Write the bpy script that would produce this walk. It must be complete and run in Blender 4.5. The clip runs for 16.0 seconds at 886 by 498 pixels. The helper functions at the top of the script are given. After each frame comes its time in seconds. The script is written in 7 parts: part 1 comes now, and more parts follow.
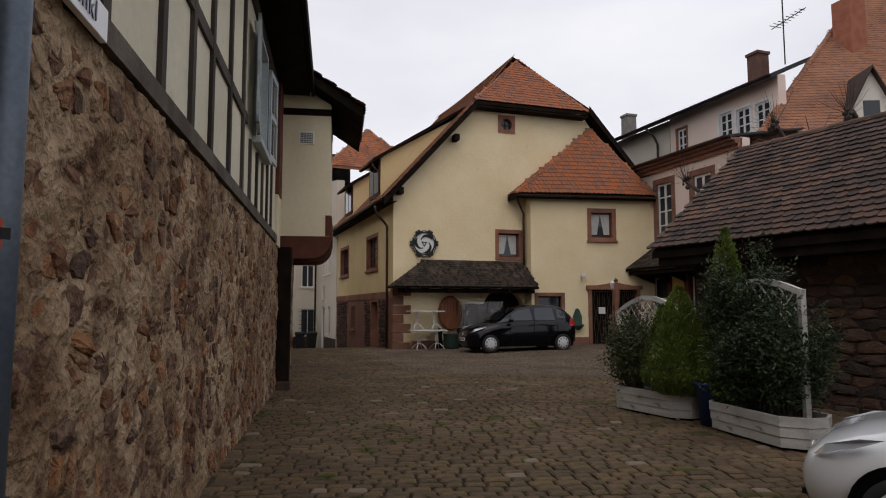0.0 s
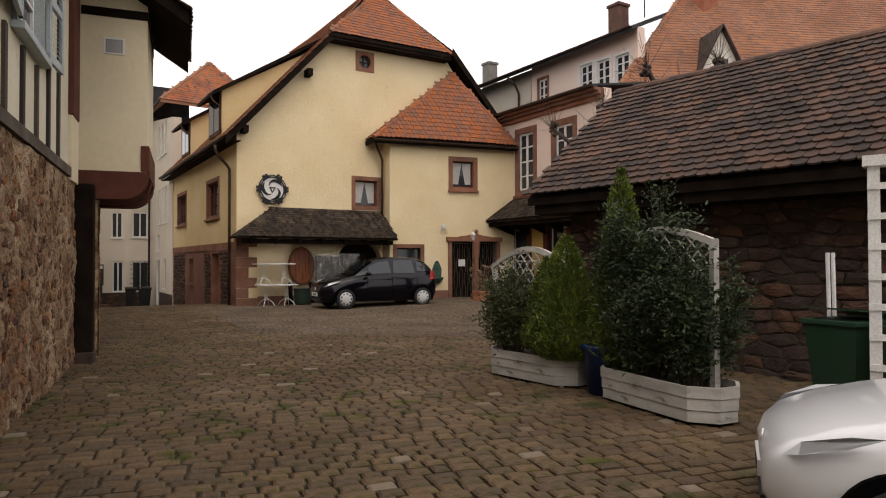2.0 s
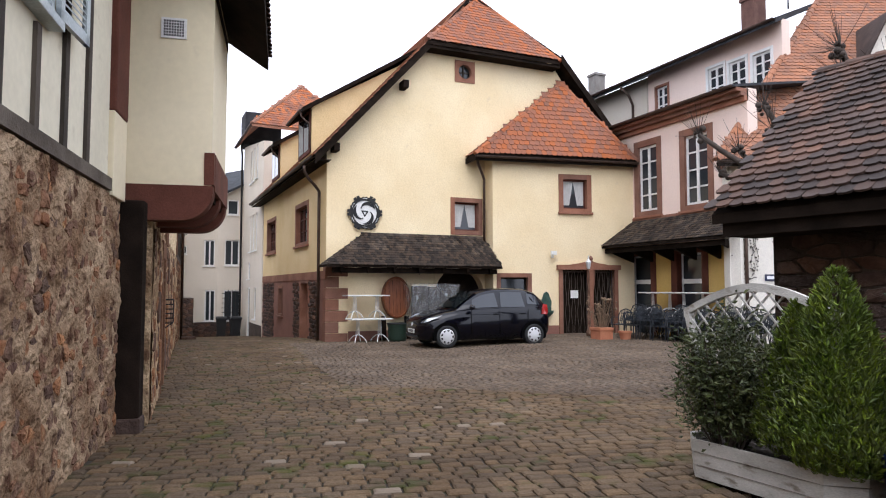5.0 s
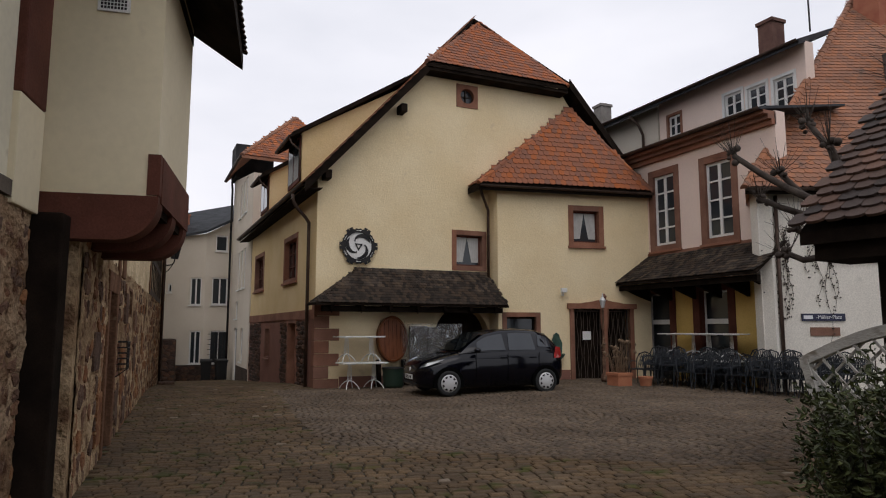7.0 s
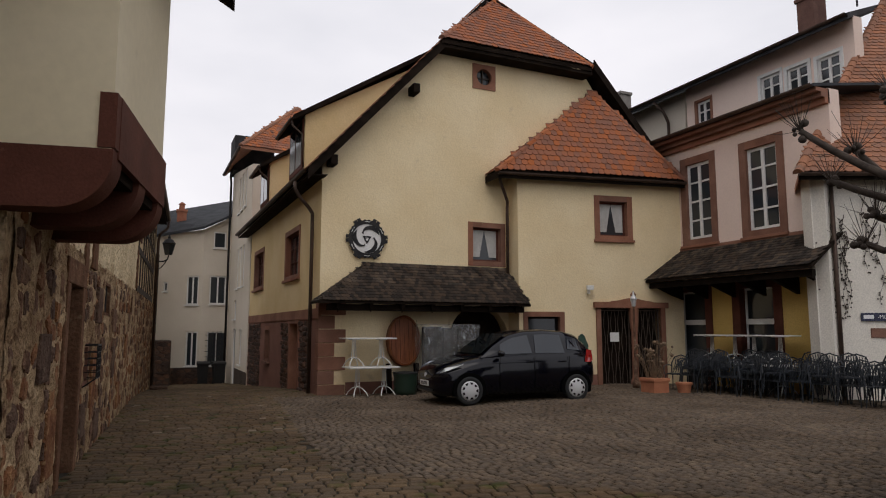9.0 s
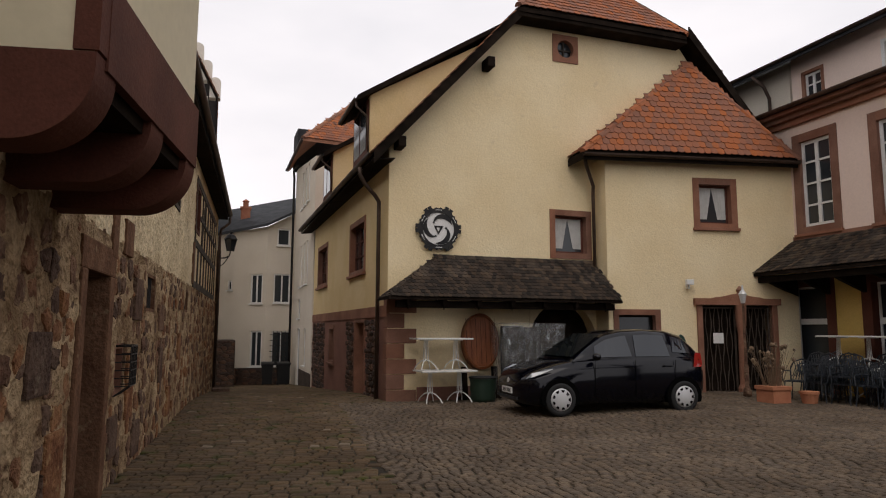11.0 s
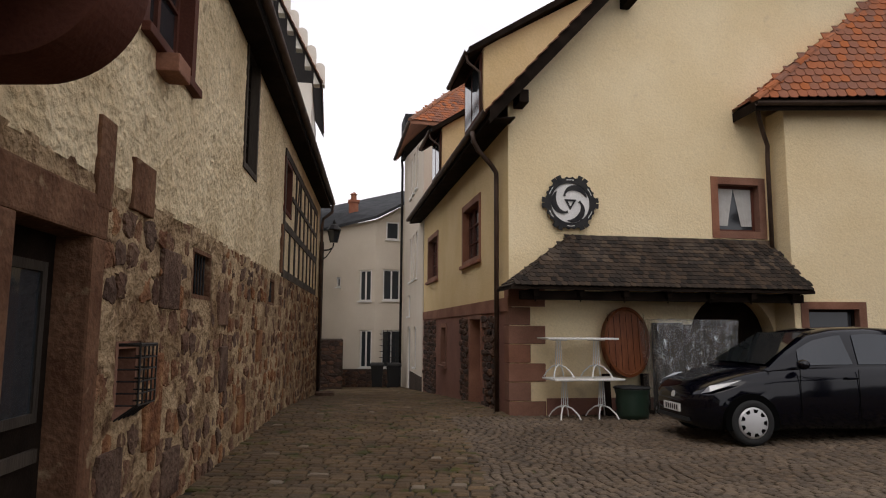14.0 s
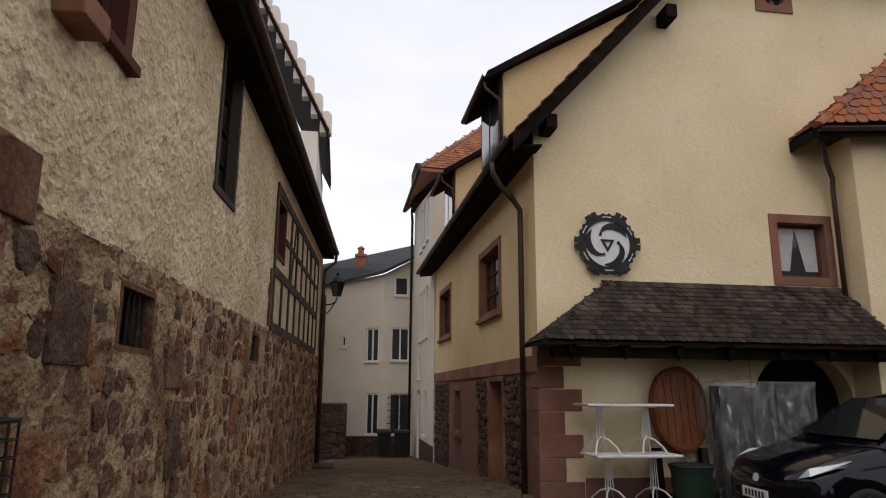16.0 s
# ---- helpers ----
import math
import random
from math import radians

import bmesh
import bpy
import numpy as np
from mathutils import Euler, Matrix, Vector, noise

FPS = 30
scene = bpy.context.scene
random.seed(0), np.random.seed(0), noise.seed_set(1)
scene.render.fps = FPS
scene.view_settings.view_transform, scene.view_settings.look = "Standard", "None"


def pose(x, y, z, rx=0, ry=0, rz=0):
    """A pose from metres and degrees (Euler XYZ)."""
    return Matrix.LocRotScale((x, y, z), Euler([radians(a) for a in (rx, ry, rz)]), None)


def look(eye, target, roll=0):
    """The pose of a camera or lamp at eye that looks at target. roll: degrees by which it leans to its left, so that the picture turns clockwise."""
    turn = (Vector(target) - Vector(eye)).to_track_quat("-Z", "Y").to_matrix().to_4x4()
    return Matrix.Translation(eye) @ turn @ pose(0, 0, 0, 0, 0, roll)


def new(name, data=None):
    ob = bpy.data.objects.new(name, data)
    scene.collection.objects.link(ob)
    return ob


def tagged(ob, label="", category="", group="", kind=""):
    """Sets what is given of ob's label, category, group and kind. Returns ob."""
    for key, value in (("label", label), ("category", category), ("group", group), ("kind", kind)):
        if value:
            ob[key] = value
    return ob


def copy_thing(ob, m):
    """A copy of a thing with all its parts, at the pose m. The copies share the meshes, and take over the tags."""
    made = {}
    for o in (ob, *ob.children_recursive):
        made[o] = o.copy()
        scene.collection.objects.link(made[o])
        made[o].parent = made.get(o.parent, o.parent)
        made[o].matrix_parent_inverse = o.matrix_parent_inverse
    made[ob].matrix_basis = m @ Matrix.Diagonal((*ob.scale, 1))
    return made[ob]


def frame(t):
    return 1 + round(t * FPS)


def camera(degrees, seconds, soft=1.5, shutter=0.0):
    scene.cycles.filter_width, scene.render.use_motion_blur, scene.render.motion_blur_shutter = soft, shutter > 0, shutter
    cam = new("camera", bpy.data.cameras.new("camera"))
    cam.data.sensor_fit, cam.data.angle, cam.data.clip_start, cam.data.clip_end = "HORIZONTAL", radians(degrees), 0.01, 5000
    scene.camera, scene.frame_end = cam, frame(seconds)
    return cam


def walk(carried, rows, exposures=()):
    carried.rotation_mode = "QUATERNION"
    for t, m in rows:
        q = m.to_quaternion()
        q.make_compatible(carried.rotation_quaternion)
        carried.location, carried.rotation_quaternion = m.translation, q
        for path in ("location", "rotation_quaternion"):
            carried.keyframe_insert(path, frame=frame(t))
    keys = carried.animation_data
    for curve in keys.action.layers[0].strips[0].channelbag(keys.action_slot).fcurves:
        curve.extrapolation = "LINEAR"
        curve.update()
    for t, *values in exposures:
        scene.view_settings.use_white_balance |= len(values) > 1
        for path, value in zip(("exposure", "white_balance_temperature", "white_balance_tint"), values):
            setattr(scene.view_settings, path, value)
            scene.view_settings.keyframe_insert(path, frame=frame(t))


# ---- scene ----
cam = camera(66.9, 16.0, soft=1.1)
METRES, EYE, TILT, LEAN, TURN = 15.2, 1.63, 0.0, 0.0, -19.3
ROWS = [
    (0.0, 0.0, 0.0, 0.0, 0.01, 5.17, 0.1),
    (0.5, 0.0041, 0.0277, 0.0044, -4.17, 5.04, 0.03),
    (1.0, 0.0005, 0.0574, 0.0014, -8.75, 4.73, 0.02),
    (1.5, 0.0005, 0.0873, -0.0021, -11.44, 2.46, 0.05),
    (2.0, 0.0058, 0.1157, 0.0007, -12.35, 1.07, 0.17),
    (2.5, 0.0116, 0.1448, 0.0028, -12.46, 0.47, 0.24),
    (3.0, 0.0143, 0.1766, 0.0029, -11.78, 0.17, 0.31),
    (3.5, 0.009, 0.2115, 0.006, -7.0, 0.14, 0.11),
    (4.0, 0.0028, 0.2437, 0.0091, -5.14, 0.24, 0.04),
    (4.5, 0.0002, 0.2764, 0.0113, -4.86, 0.6, 0.09),
    (5.0, -0.0041, 0.3061, 0.0109, -4.89, 3.36, 0.03),
    (7.5, -0.003, 0.4601, 0.0102, -5.16, 6.87, -0.03),
    (8.0, -0.0076, 0.4898, 0.0103, -5.13, 6.89, -0.04),
    (10.5, -0.0334, 0.6379, 0.0096, -4.6, 6.89, -0.05),
    (11.0, -0.0373, 0.6699, 0.0091, 0.21, 6.91, -0.17),
    (11.5, -0.0411, 0.7037, 0.0096, 5.06, 6.85, -0.2),
    (12.0, -0.0476, 0.7355, 0.0085, 9.04, 6.87, -0.33),
    (12.5, -0.0478, 0.7646, 0.0059, 9.97, 6.91, -0.32),
    (13.0, -0.0502, 0.7958, 0.0073, 9.95, 6.9, -0.43),
    (13.5, -0.0571, 0.8284, 0.0069, 9.87, 6.89, -0.37),
    (14.0, -0.0649, 0.8612, 0.0051, 9.81, 6.92, -0.37),
    (14.5, -0.0753, 0.8925, 0.0054, 9.94, 6.96, -0.45),
    (15.0, -0.0827, 0.9225, 0.006, 10.43, 7.0, -0.4),
    (15.5, -0.0872, 0.9571, 0.008, 10.64, 9.74, -0.33),
    (16.0, -0.0935, 0.9859, 0.0067, 10.66, 12.12, -0.4),
]
walk(cam, [(t, pose(0, 0, EYE, TILT, LEAN, TURN) @ pose(METRES * x, METRES * y, METRES * z, 90 + pitch, roll, yaw)) for t, x, y, z, yaw, pitch, roll in ROWS],
     exposures=[(0.0, -0.2, 6390, 14), (1.0, -0.17, 6640, 15), (1.5, 0.0, 6840, 15), (2.0, 0.4, 7040, 15), (3.0, 1.12, 6590, 15), (4.0, 1.36, 6050, 15), (4.5, 1.36, 5870, 15), (5.2, 1.08, 5870, 15), (7.3, -0.17, 6400, 14), (8.2, -0.17, 6450, 14), (10.3, -0.12, 6640, 15), (12.5, 0.1, 6790, 15), (14.5, 0.2, 6540, 15), (15.4, 0.32, 6440, 15), (16.0, 0.02, 6340, 14)])

# ---- light: an overcast day ----
world = bpy.data.worlds.new("overcast_sky")
scene.world = world
world.use_nodes = True
wt = world.node_tree
wt.nodes.clear()
w_out, w_bg = wt.nodes.new("ShaderNodeOutputWorld"), wt.nodes.new("ShaderNodeBackground")
w_sky, w_mix, w_noise = wt.nodes.new("ShaderNodeTexSky"), wt.nodes.new("ShaderNodeMix"), wt.nodes.new("ShaderNodeTexNoise")
w_ramp, w_map, w_co = wt.nodes.new("ShaderNodeValToRGB"), wt.nodes.new("ShaderNodeMapping"), wt.nodes.new("ShaderNodeTexCoord")
w_sky.sky_type, w_sky.sun_disc = "NISHITA", False
w_sky.sun_elevation, w_sky.sun_rotation = radians(57), radians(204)
w_sky.air_density, w_sky.dust_density = 1.5, 6.0
w_mix.data_type = "RGBA"
w_mix.inputs[0].default_value = 0.93
w_map.inputs["Scale"].default_value = (1.0, 1.0, 2.6)
w_noise.inputs["Scale"].default_value, w_noise.inputs["Detail"].default_value = 1.7, 5.0
w_ramp.color_ramp.elements[0].position, w_ramp.color_ramp.elements[0].color = 0.3, (8.2, 8.45, 8.9, 1)
w_ramp.color_ramp.elements[1].position, w_ramp.color_ramp.elements[1].color = 0.7, (11.2, 11.2, 11.4, 1)
wt.links.new(w_co.outputs["Generated"], w_map.inputs[0])
wt.links.new(w_map.outputs[0], w_noise.inputs["Vector"])
wt.links.new(w_noise.outputs[0], w_ramp.inputs[0])
wt.links.new(w_sky.outputs[0], w_mix.inputs[6])
wt.links.new(w_ramp.outputs[0], w_mix.inputs[7])
wt.links.new(w_mix.outputs[2], w_bg.inputs[0])
wt.links.new(w_bg.outputs[0], w_out.inputs[0])
w_bg.inputs[1].default_value = 0.1

sun = new("sun", bpy.data.lights.new("sun", "SUN"))
sun.data.energy, sun.data.angle, sun.data.color = 0.5, radians(40), (1.0, 0.96, 0.9)
sun.matrix_world = look((-4, -9, 15), (0, 0, 0))


# ---- materials ----
def mat(name, a, b, scale=4.0, rough=0.85, bump=0.3, fine=60.0, metal=0.0, spots=None, rand=0.0, stretch=(1, 1, 1), depth=0.01, pale=None, grain=0.35, spec=0.3):
    """Two colours mixed by a broad noise, darkened a little by a fine one, with relief; spots: a third colour in patches."""
    m = bpy.data.materials.new(name)
    m.use_nodes = True
    nt = m.node_tree
    n = nt.nodes
    bsdf = n["Principled BSDF"]
    co, mp = n.new("ShaderNodeTexCoord"), n.new("ShaderNodeMapping")
    mp.inputs["Scale"].default_value, mp.inputs["Rotation"].default_value = stretch, (0.45, 0.7, 0.3)
    nt.links.new(co.outputs["Object"], mp.inputs[0])

    def noise_at(s, detail=6.0):
        q = n.new("ShaderNodeTexNoise")
        q.inputs["Scale"].default_value, q.inputs["Detail"].default_value = s, detail
        nt.links.new(mp.outputs[0], q.inputs["Vector"])
        return q.outputs[0]

    def mix(fac, c1, c2, blend="MIX"):
        q = n.new("ShaderNodeMix")
        q.data_type, q.blend_type = "RGBA", blend
        for value, socket in ((fac, q.inputs[0]), (c1, q.inputs[6]), (c2, q.inputs[7])):
            if isinstance(value, (tuple, float, int)):
                socket.default_value = (*value, 1) if isinstance(value, tuple) else value
            else:
                nt.links.new(value, socket)
        return q.outputs[2]

    def band(value, lo, hi):
        q = n.new("ShaderNodeMapRange")
        q.inputs[1].default_value, q.inputs[2].default_value = lo, hi
        nt.links.new(value, q.inputs[0])
        return q.outputs[0]

    broad, small = noise_at(scale), noise_at(fine, 4.0)
    col = mix(band(broad, 0.35, 0.65), a, b)
    col = mix(grain, col, mix(band(small, 0.3, 0.7), (0.55, 0.55, 0.55), (1.25, 1.25, 1.25)), "MULTIPLY")
    if spots:
        col = mix(band(noise_at(scale * 2.3 + 0.7), spots[1], spots[1] + 0.12), col, spots[0])
    if rand:
        add = n.new("ShaderNodeMath")
        add.operation = "ADD"
        nt.links.new(n.new("ShaderNodeNewGeometry").outputs["Random Per Island"], add.inputs[0])
        nt.links.new(n.new("ShaderNodeObjectInfo").outputs["Random"], add.inputs[1])
        fract = n.new("ShaderNodeMath")
        fract.operation = "FRACT"
        nt.links.new(add.outputs[0], fract.inputs[0])
        src = fract.outputs[0]
        hsv = n.new("ShaderNodeHueSaturation")
        for socket, lo, hi in (("Value", 1 - rand, 1 + rand), ("Saturation", 1 - rand * 0.6, 1 + rand * 0.3)):
            mr = n.new("ShaderNodeMapRange")
            mr.inputs[3].default_value, mr.inputs[4].default_value = lo, hi
            nt.links.new(src, mr.inputs[0])
            nt.links.new(mr.outputs[0], hsv.inputs[socket])
        nt.links.new(col, hsv.inputs["Color"])
        col = hsv.outputs[0]
        if pale:
            col = mix(band(src, 0.986, 0.994), col, pale)
    nt.links.new(col, bsdf.inputs["Base Color"])
    bsdf.inputs["Roughness"].default_value, bsdf.inputs["Metallic"].default_value = rough, metal
    bsdf.inputs["Specular IOR Level"].default_value = spec
    if bump:
        bp = n.new("ShaderNodeBump")
        bp.inputs["Strength"].default_value, bp.inputs["Distance"].default_value = bump, depth
        both = n.new("ShaderNodeMath")
        both.operation = "ADD"
        nt.links.new(small, both.inputs[0])
        nt.links.new(noise_at(fine * 0.28), both.inputs[1])
        nt.links.new(both.outputs[0], bp.inputs["Height"])
        nt.links.new(bp.outputs[0], bsdf.inputs["Normal"])
    return m


def glass(name, tint=(0.03, 0.035, 0.04)):
    m = bpy.data.materials.new(name)
    m.use_nodes = True
    bsdf = m.node_tree.nodes["Principled BSDF"]
    bsdf.inputs["Base Color"].default_value = (*tint, 1)
    bsdf.inputs["Roughness"].default_value = 0.06
    return m


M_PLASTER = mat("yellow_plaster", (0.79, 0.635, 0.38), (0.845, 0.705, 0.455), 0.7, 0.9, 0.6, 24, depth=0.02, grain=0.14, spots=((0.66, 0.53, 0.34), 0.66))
# ochre darker than the gable's cream: the alley side's shade is in it
M_PLASTER_SIDE = mat("shaded_ochre_plaster", (0.67, 0.50, 0.25), (0.73, 0.565, 0.32), 0.8, 0.9, 0.6, 24, depth=0.018, grain=0.16)
M_PLASTER_OLD = mat("old_cream_plaster", (0.62, 0.48, 0.285), (0.80, 0.66, 0.43), 1.3, 0.92, 1.0, 16, spots=((0.36, 0.27, 0.165), 0.62), depth=0.05, grain=0.5)
M_PLASTER_BAY = mat("smooth_cream_plaster", (0.67, 0.585, 0.4), (0.72, 0.635, 0.45), 0.7, 0.88, 0.2, 12, grain=0.08, spots=((0.58, 0.50, 0.35), 0.66))
M_INFILL = mat("cream_infill", (0.62, 0.57, 0.43), (0.70, 0.65, 0.50), 1.1, 0.9, 0.25, 14, grain=0.12, spots=((0.5, 0.44, 0.32), 0.64))
M_PINK = mat("pale_pink_plaster", (0.76, 0.60, 0.51), (0.80, 0.64, 0.55), 0.7, 0.88, 0.2, 20, grain=0.1)
M_WHITE = mat("white_plaster", (0.73, 0.685, 0.60), (0.79, 0.745, 0.66), 0.6, 0.88, 0.3, 30, spots=((0.55, 0.52, 0.45), 0.68))
M_GREYWHITE = mat("pale_render", (0.60, 0.535, 0.44), (0.66, 0.595, 0.50), 0.5, 0.88, 0.2, 20, grain=0.1)
M_SAND = mat("red_sandstone", (0.205, 0.09, 0.055), (0.29, 0.138, 0.088), 1.6, 0.85, 0.4, 40, rand=0.15)
M_SAND_OLD = mat("worn_sandstone", (0.12, 0.058, 0.034), (0.2, 0.108, 0.064), 3.0, 0.92, 0.8, 24, spots=((0.3, 0.215, 0.13), 0.62), depth=0.02, grain=0.5, spec=0.1)
M_SAND_PAINT = mat("painted_red_plinth", (0.215, 0.10, 0.075), (0.27, 0.13, 0.095), 1.1, 0.85, 0.3, 35)
M_OXIDE = mat("dark_red_painted_wood", (0.085, 0.03, 0.02), (0.125, 0.045, 0.03), 2.0, 0.75, 0.3, 50, spots=((0.17, 0.08, 0.055), 0.7), spec=0.15)
M_TIMBER = mat("dark_weathered_timber", (0.035, 0.027, 0.02), (0.075, 0.06, 0.047), 3.0, 0.85, 0.5, 60, stretch=(1, 1, 0.15), rand=0.2)
M_BLACKWOOD = mat("black_stained_wood", (0.010, 0.007, 0.005), (0.022, 0.015, 0.011), 3.0, 0.9, 0.3, 60, spec=0.06)
M_SILL = mat("grey_weathered_beam", (0.07, 0.055, 0.042), (0.14, 0.115, 0.09), 2.5, 0.9, 0.5, 50)
M_MORTAR = mat("rough_lime_mortar", (0.195, 0.115, 0.064), (0.42, 0.305, 0.195), 1.7, 0.95, 1.0, 20, spots=((0.085, 0.042, 0.024), 0.54), depth=0.06, grain=0.65, spec=0.1)
M_MORTAR_PALE = mat("pale_lime_mortar", (0.25, 0.16, 0.088), (0.52, 0.38, 0.23), 1.9, 0.95, 1.0, 20, spots=((0.12, 0.066, 0.038), 0.55), depth=0.06, grain=0.65, spec=0.1)
M_STONE = mat("rubble_sandstone", (0.12, 0.055, 0.033), (0.25, 0.135, 0.076), 4.0, 0.92, 1.0, 22, rand=0.42, spots=((0.29, 0.2, 0.11), 0.6), depth=0.04, grain=0.55, spec=0.12)
# dark pair: on the shed it carries the eave's shade in its colour
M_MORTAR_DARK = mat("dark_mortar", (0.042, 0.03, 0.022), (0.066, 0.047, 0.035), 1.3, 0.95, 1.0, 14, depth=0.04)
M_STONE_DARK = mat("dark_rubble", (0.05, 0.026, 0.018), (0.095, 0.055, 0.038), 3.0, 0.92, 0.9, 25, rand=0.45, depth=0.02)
M_TILE_ORANGE = mat("orange_clay_tile", (0.255, 0.085, 0.038), (0.375, 0.135, 0.06), 0.9, 0.8, 0.3, 60, rand=0.3, spots=((0.125, 0.058, 0.04), 0.56))
M_TILE_OLD = mat("weathered_brown_tile", (0.052, 0.032, 0.024), (0.105, 0.06, 0.043), 1.3, 0.8, 0.4, 60, rand=0.5, spots=((0.13, 0.10, 0.085), 0.66))
M_TILE_FAR = mat("brown_orange_tile", (0.25, 0.11, 0.06), (0.33, 0.15, 0.085), 0.8, 0.8, 0.3, 60, rand=0.2, spots=((0.17, 0.10, 0.07), 0.6))
M_SHINGLE = mat("grey_wood_shingle", (0.030, 0.021, 0.015), (0.075, 0.057, 0.043), 2.0, 0.88, 0.4, 50, rand=0.6, spec=0.15)
M_SLATE = mat("grey_slate", (0.03, 0.032, 0.036), (0.052, 0.055, 0.06), 2.0, 0.8, 0.3, 40, rand=0.2, spec=0.15)
M_COBBLE = mat("worn_cobble", (0.095, 0.064, 0.038), (0.142, 0.1, 0.062), 0.8, 0.8, 0.8, 40, rand=0.22, spots=((0.06, 0.06, 0.02), 0.56), pale=(0.2, 0.16, 0.12), grain=0.5, spec=0.07)
M_COBBLE_GREY = mat("grey_sett", (0.098, 0.072, 0.05), (0.143, 0.108, 0.077), 0.8, 0.8, 0.8, 40, rand=0.22, grain=0.5, spec=0.12)
M_JOINT = mat("earth_joint", (0.022, 0.017, 0.011), (0.038, 0.03, 0.02), 1.0, 0.95, 0.6, 40, spots=((0.07, 0.085, 0.025), 0.55))
M_GLASS = glass("dark_window_glass")
M_WHITE_PAINT = mat("white_paint", (0.70, 0.69, 0.66), (0.78, 0.77, 0.74), 3.0, 0.5, 0.15, 60, spots=((0.5, 0.46, 0.4), 0.7))
M_BOARD = mat("weathered_white_boards", (0.36, 0.345, 0.31), (0.55, 0.53, 0.49), 2.2, 0.7, 0.4, 50, spots=((0.2, 0.175, 0.135), 0.6), stretch=(1, 1, 2.5))
# white cloth greyed: the dimming by window glass is put into its colour
M_CURTAIN = mat("dimmed_white_curtain", (0.46, 0.45, 0.42), (0.54, 0.53, 0.50), 6.0, 0.9, 0.1, 80)
M_COPPER = mat("brown_copper_gutter", (0.06, 0.04, 0.03), (0.10, 0.065, 0.05), 3.0, 0.5, 0.1, 60, metal=0.5)
M_IRON = mat("black_iron", (0.02, 0.02, 0.022), (0.04, 0.038, 0.036), 5.0, 0.55, 0.2, 80, metal=0.6)


# ---- mesh helpers ----
def box(bm, x0, x1, y0, y1, z0, z1, bevel=0.0):
    vs = [bm.verts.new(p) for p in ((x0, y0, z0), (x1, y0, z0), (x1, y1, z0), (x0, y1, z0), (x0, y0, z1), (x1, y0, z1), (x1, y1, z1), (x0, y1, z1))]
    fs = [bm.faces.new([vs[i] for i in f]) for f in ((0, 3, 2, 1), (4, 5, 6, 7), (0, 1, 5, 4), (1, 2, 6, 5), (2, 3, 7, 6), (3, 0, 4, 7))]
    if bevel:
        bmesh.ops.bevel(bm, geom=list({e for f in fs for e in f.edges}), offset=bevel, segments=2, affect="EDGES", profile=0.6)
    return bm


def prism(bm, pts, push):
    """A closed solid: the polygon pts, pushed along the vector push."""
    push = Vector(push)
    a = [bm.verts.new(p) for p in pts]
    b = [bm.verts.new(Vector(p) + push) for p in pts]
    bm.faces.new(a)
    bm.faces.new(b[::-1])
    k = len(pts)
    for i in range(k):
        bm.faces.new((a[i], b[i], b[(i + 1) % k], a[(i + 1) % k]))
    return bm


def tube(bm, pts, r, sides=8, r2=None):
    """A round bar along pts, tapering from r to r2."""
    pts = [Vector(p) for p in pts]
    r2 = r if r2 is None else r2
    rings = []
    for i, p in enumerate(pts):
        d = (pts[min(i + 1, len(pts) - 1)] - pts[max(i - 1, 0)]).normalized()
        u = d.orthogonal().normalized() if i == 0 else (u - d * u.dot(d)).normalized()
        v = d.cross(u)
        rr = r + (r2 - r) * i / max(1, len(pts) - 1)
        rings.append([bm.verts.new(p + (u * math.cos(a) + v * math.sin(a)) * rr) for a in (2 * math.pi * k / sides for k in range(sides))])
    for a, b in zip(rings, rings[1:]):
        for k in range(sides):
            bm.faces.new((a[k], a[(k + 1) % sides], b[(k + 1) % sides], b[k]))
    bm.faces.new(rings[0][::-1])
    bm.faces.new(rings[-1])
    return bm


def lathe(bm, profile, sides=20, centre=(0, 0, 0)):
    """profile: (radius, z) pairs from the bottom up, turned about z."""
    c = Vector(centre)
    rings = [[bm.verts.new(c + Vector((r * math.cos(a), r * math.sin(a), z))) for a in (2 * math.pi * k / sides for k in range(sides))] for r, z in profile]
    for a, b in zip(rings, rings[1:]):
        for k in range(sides):
            bm.faces.new((a[k], a[(k + 1) % sides], b[(k + 1) % sides], b[k]))
    bm.faces.new(rings[0][::-1])
    bm.faces.new(rings[-1])
    return bm


def clip_poly(poly, lo, hi, axis):
    """The part of a 2D polygon with lo <= coordinate <= hi on that axis."""
    for sign, lim in ((1, lo), (-1, -hi)):
        out = []
        for p, q in zip(poly, poly[1:] + poly[:1]):
            a, b = sign * p[axis] - lim, sign * q[axis] - lim
            if a >= 0:
                out.append(p)
            if a * b < 0:
                f = a / (a - b)
                out.append((p[0] + (q[0] - p[0]) * f, p[1] + (q[1] - p[1]) * f))
        poly = out
        if len(poly) < 3:
            return []
    return poly


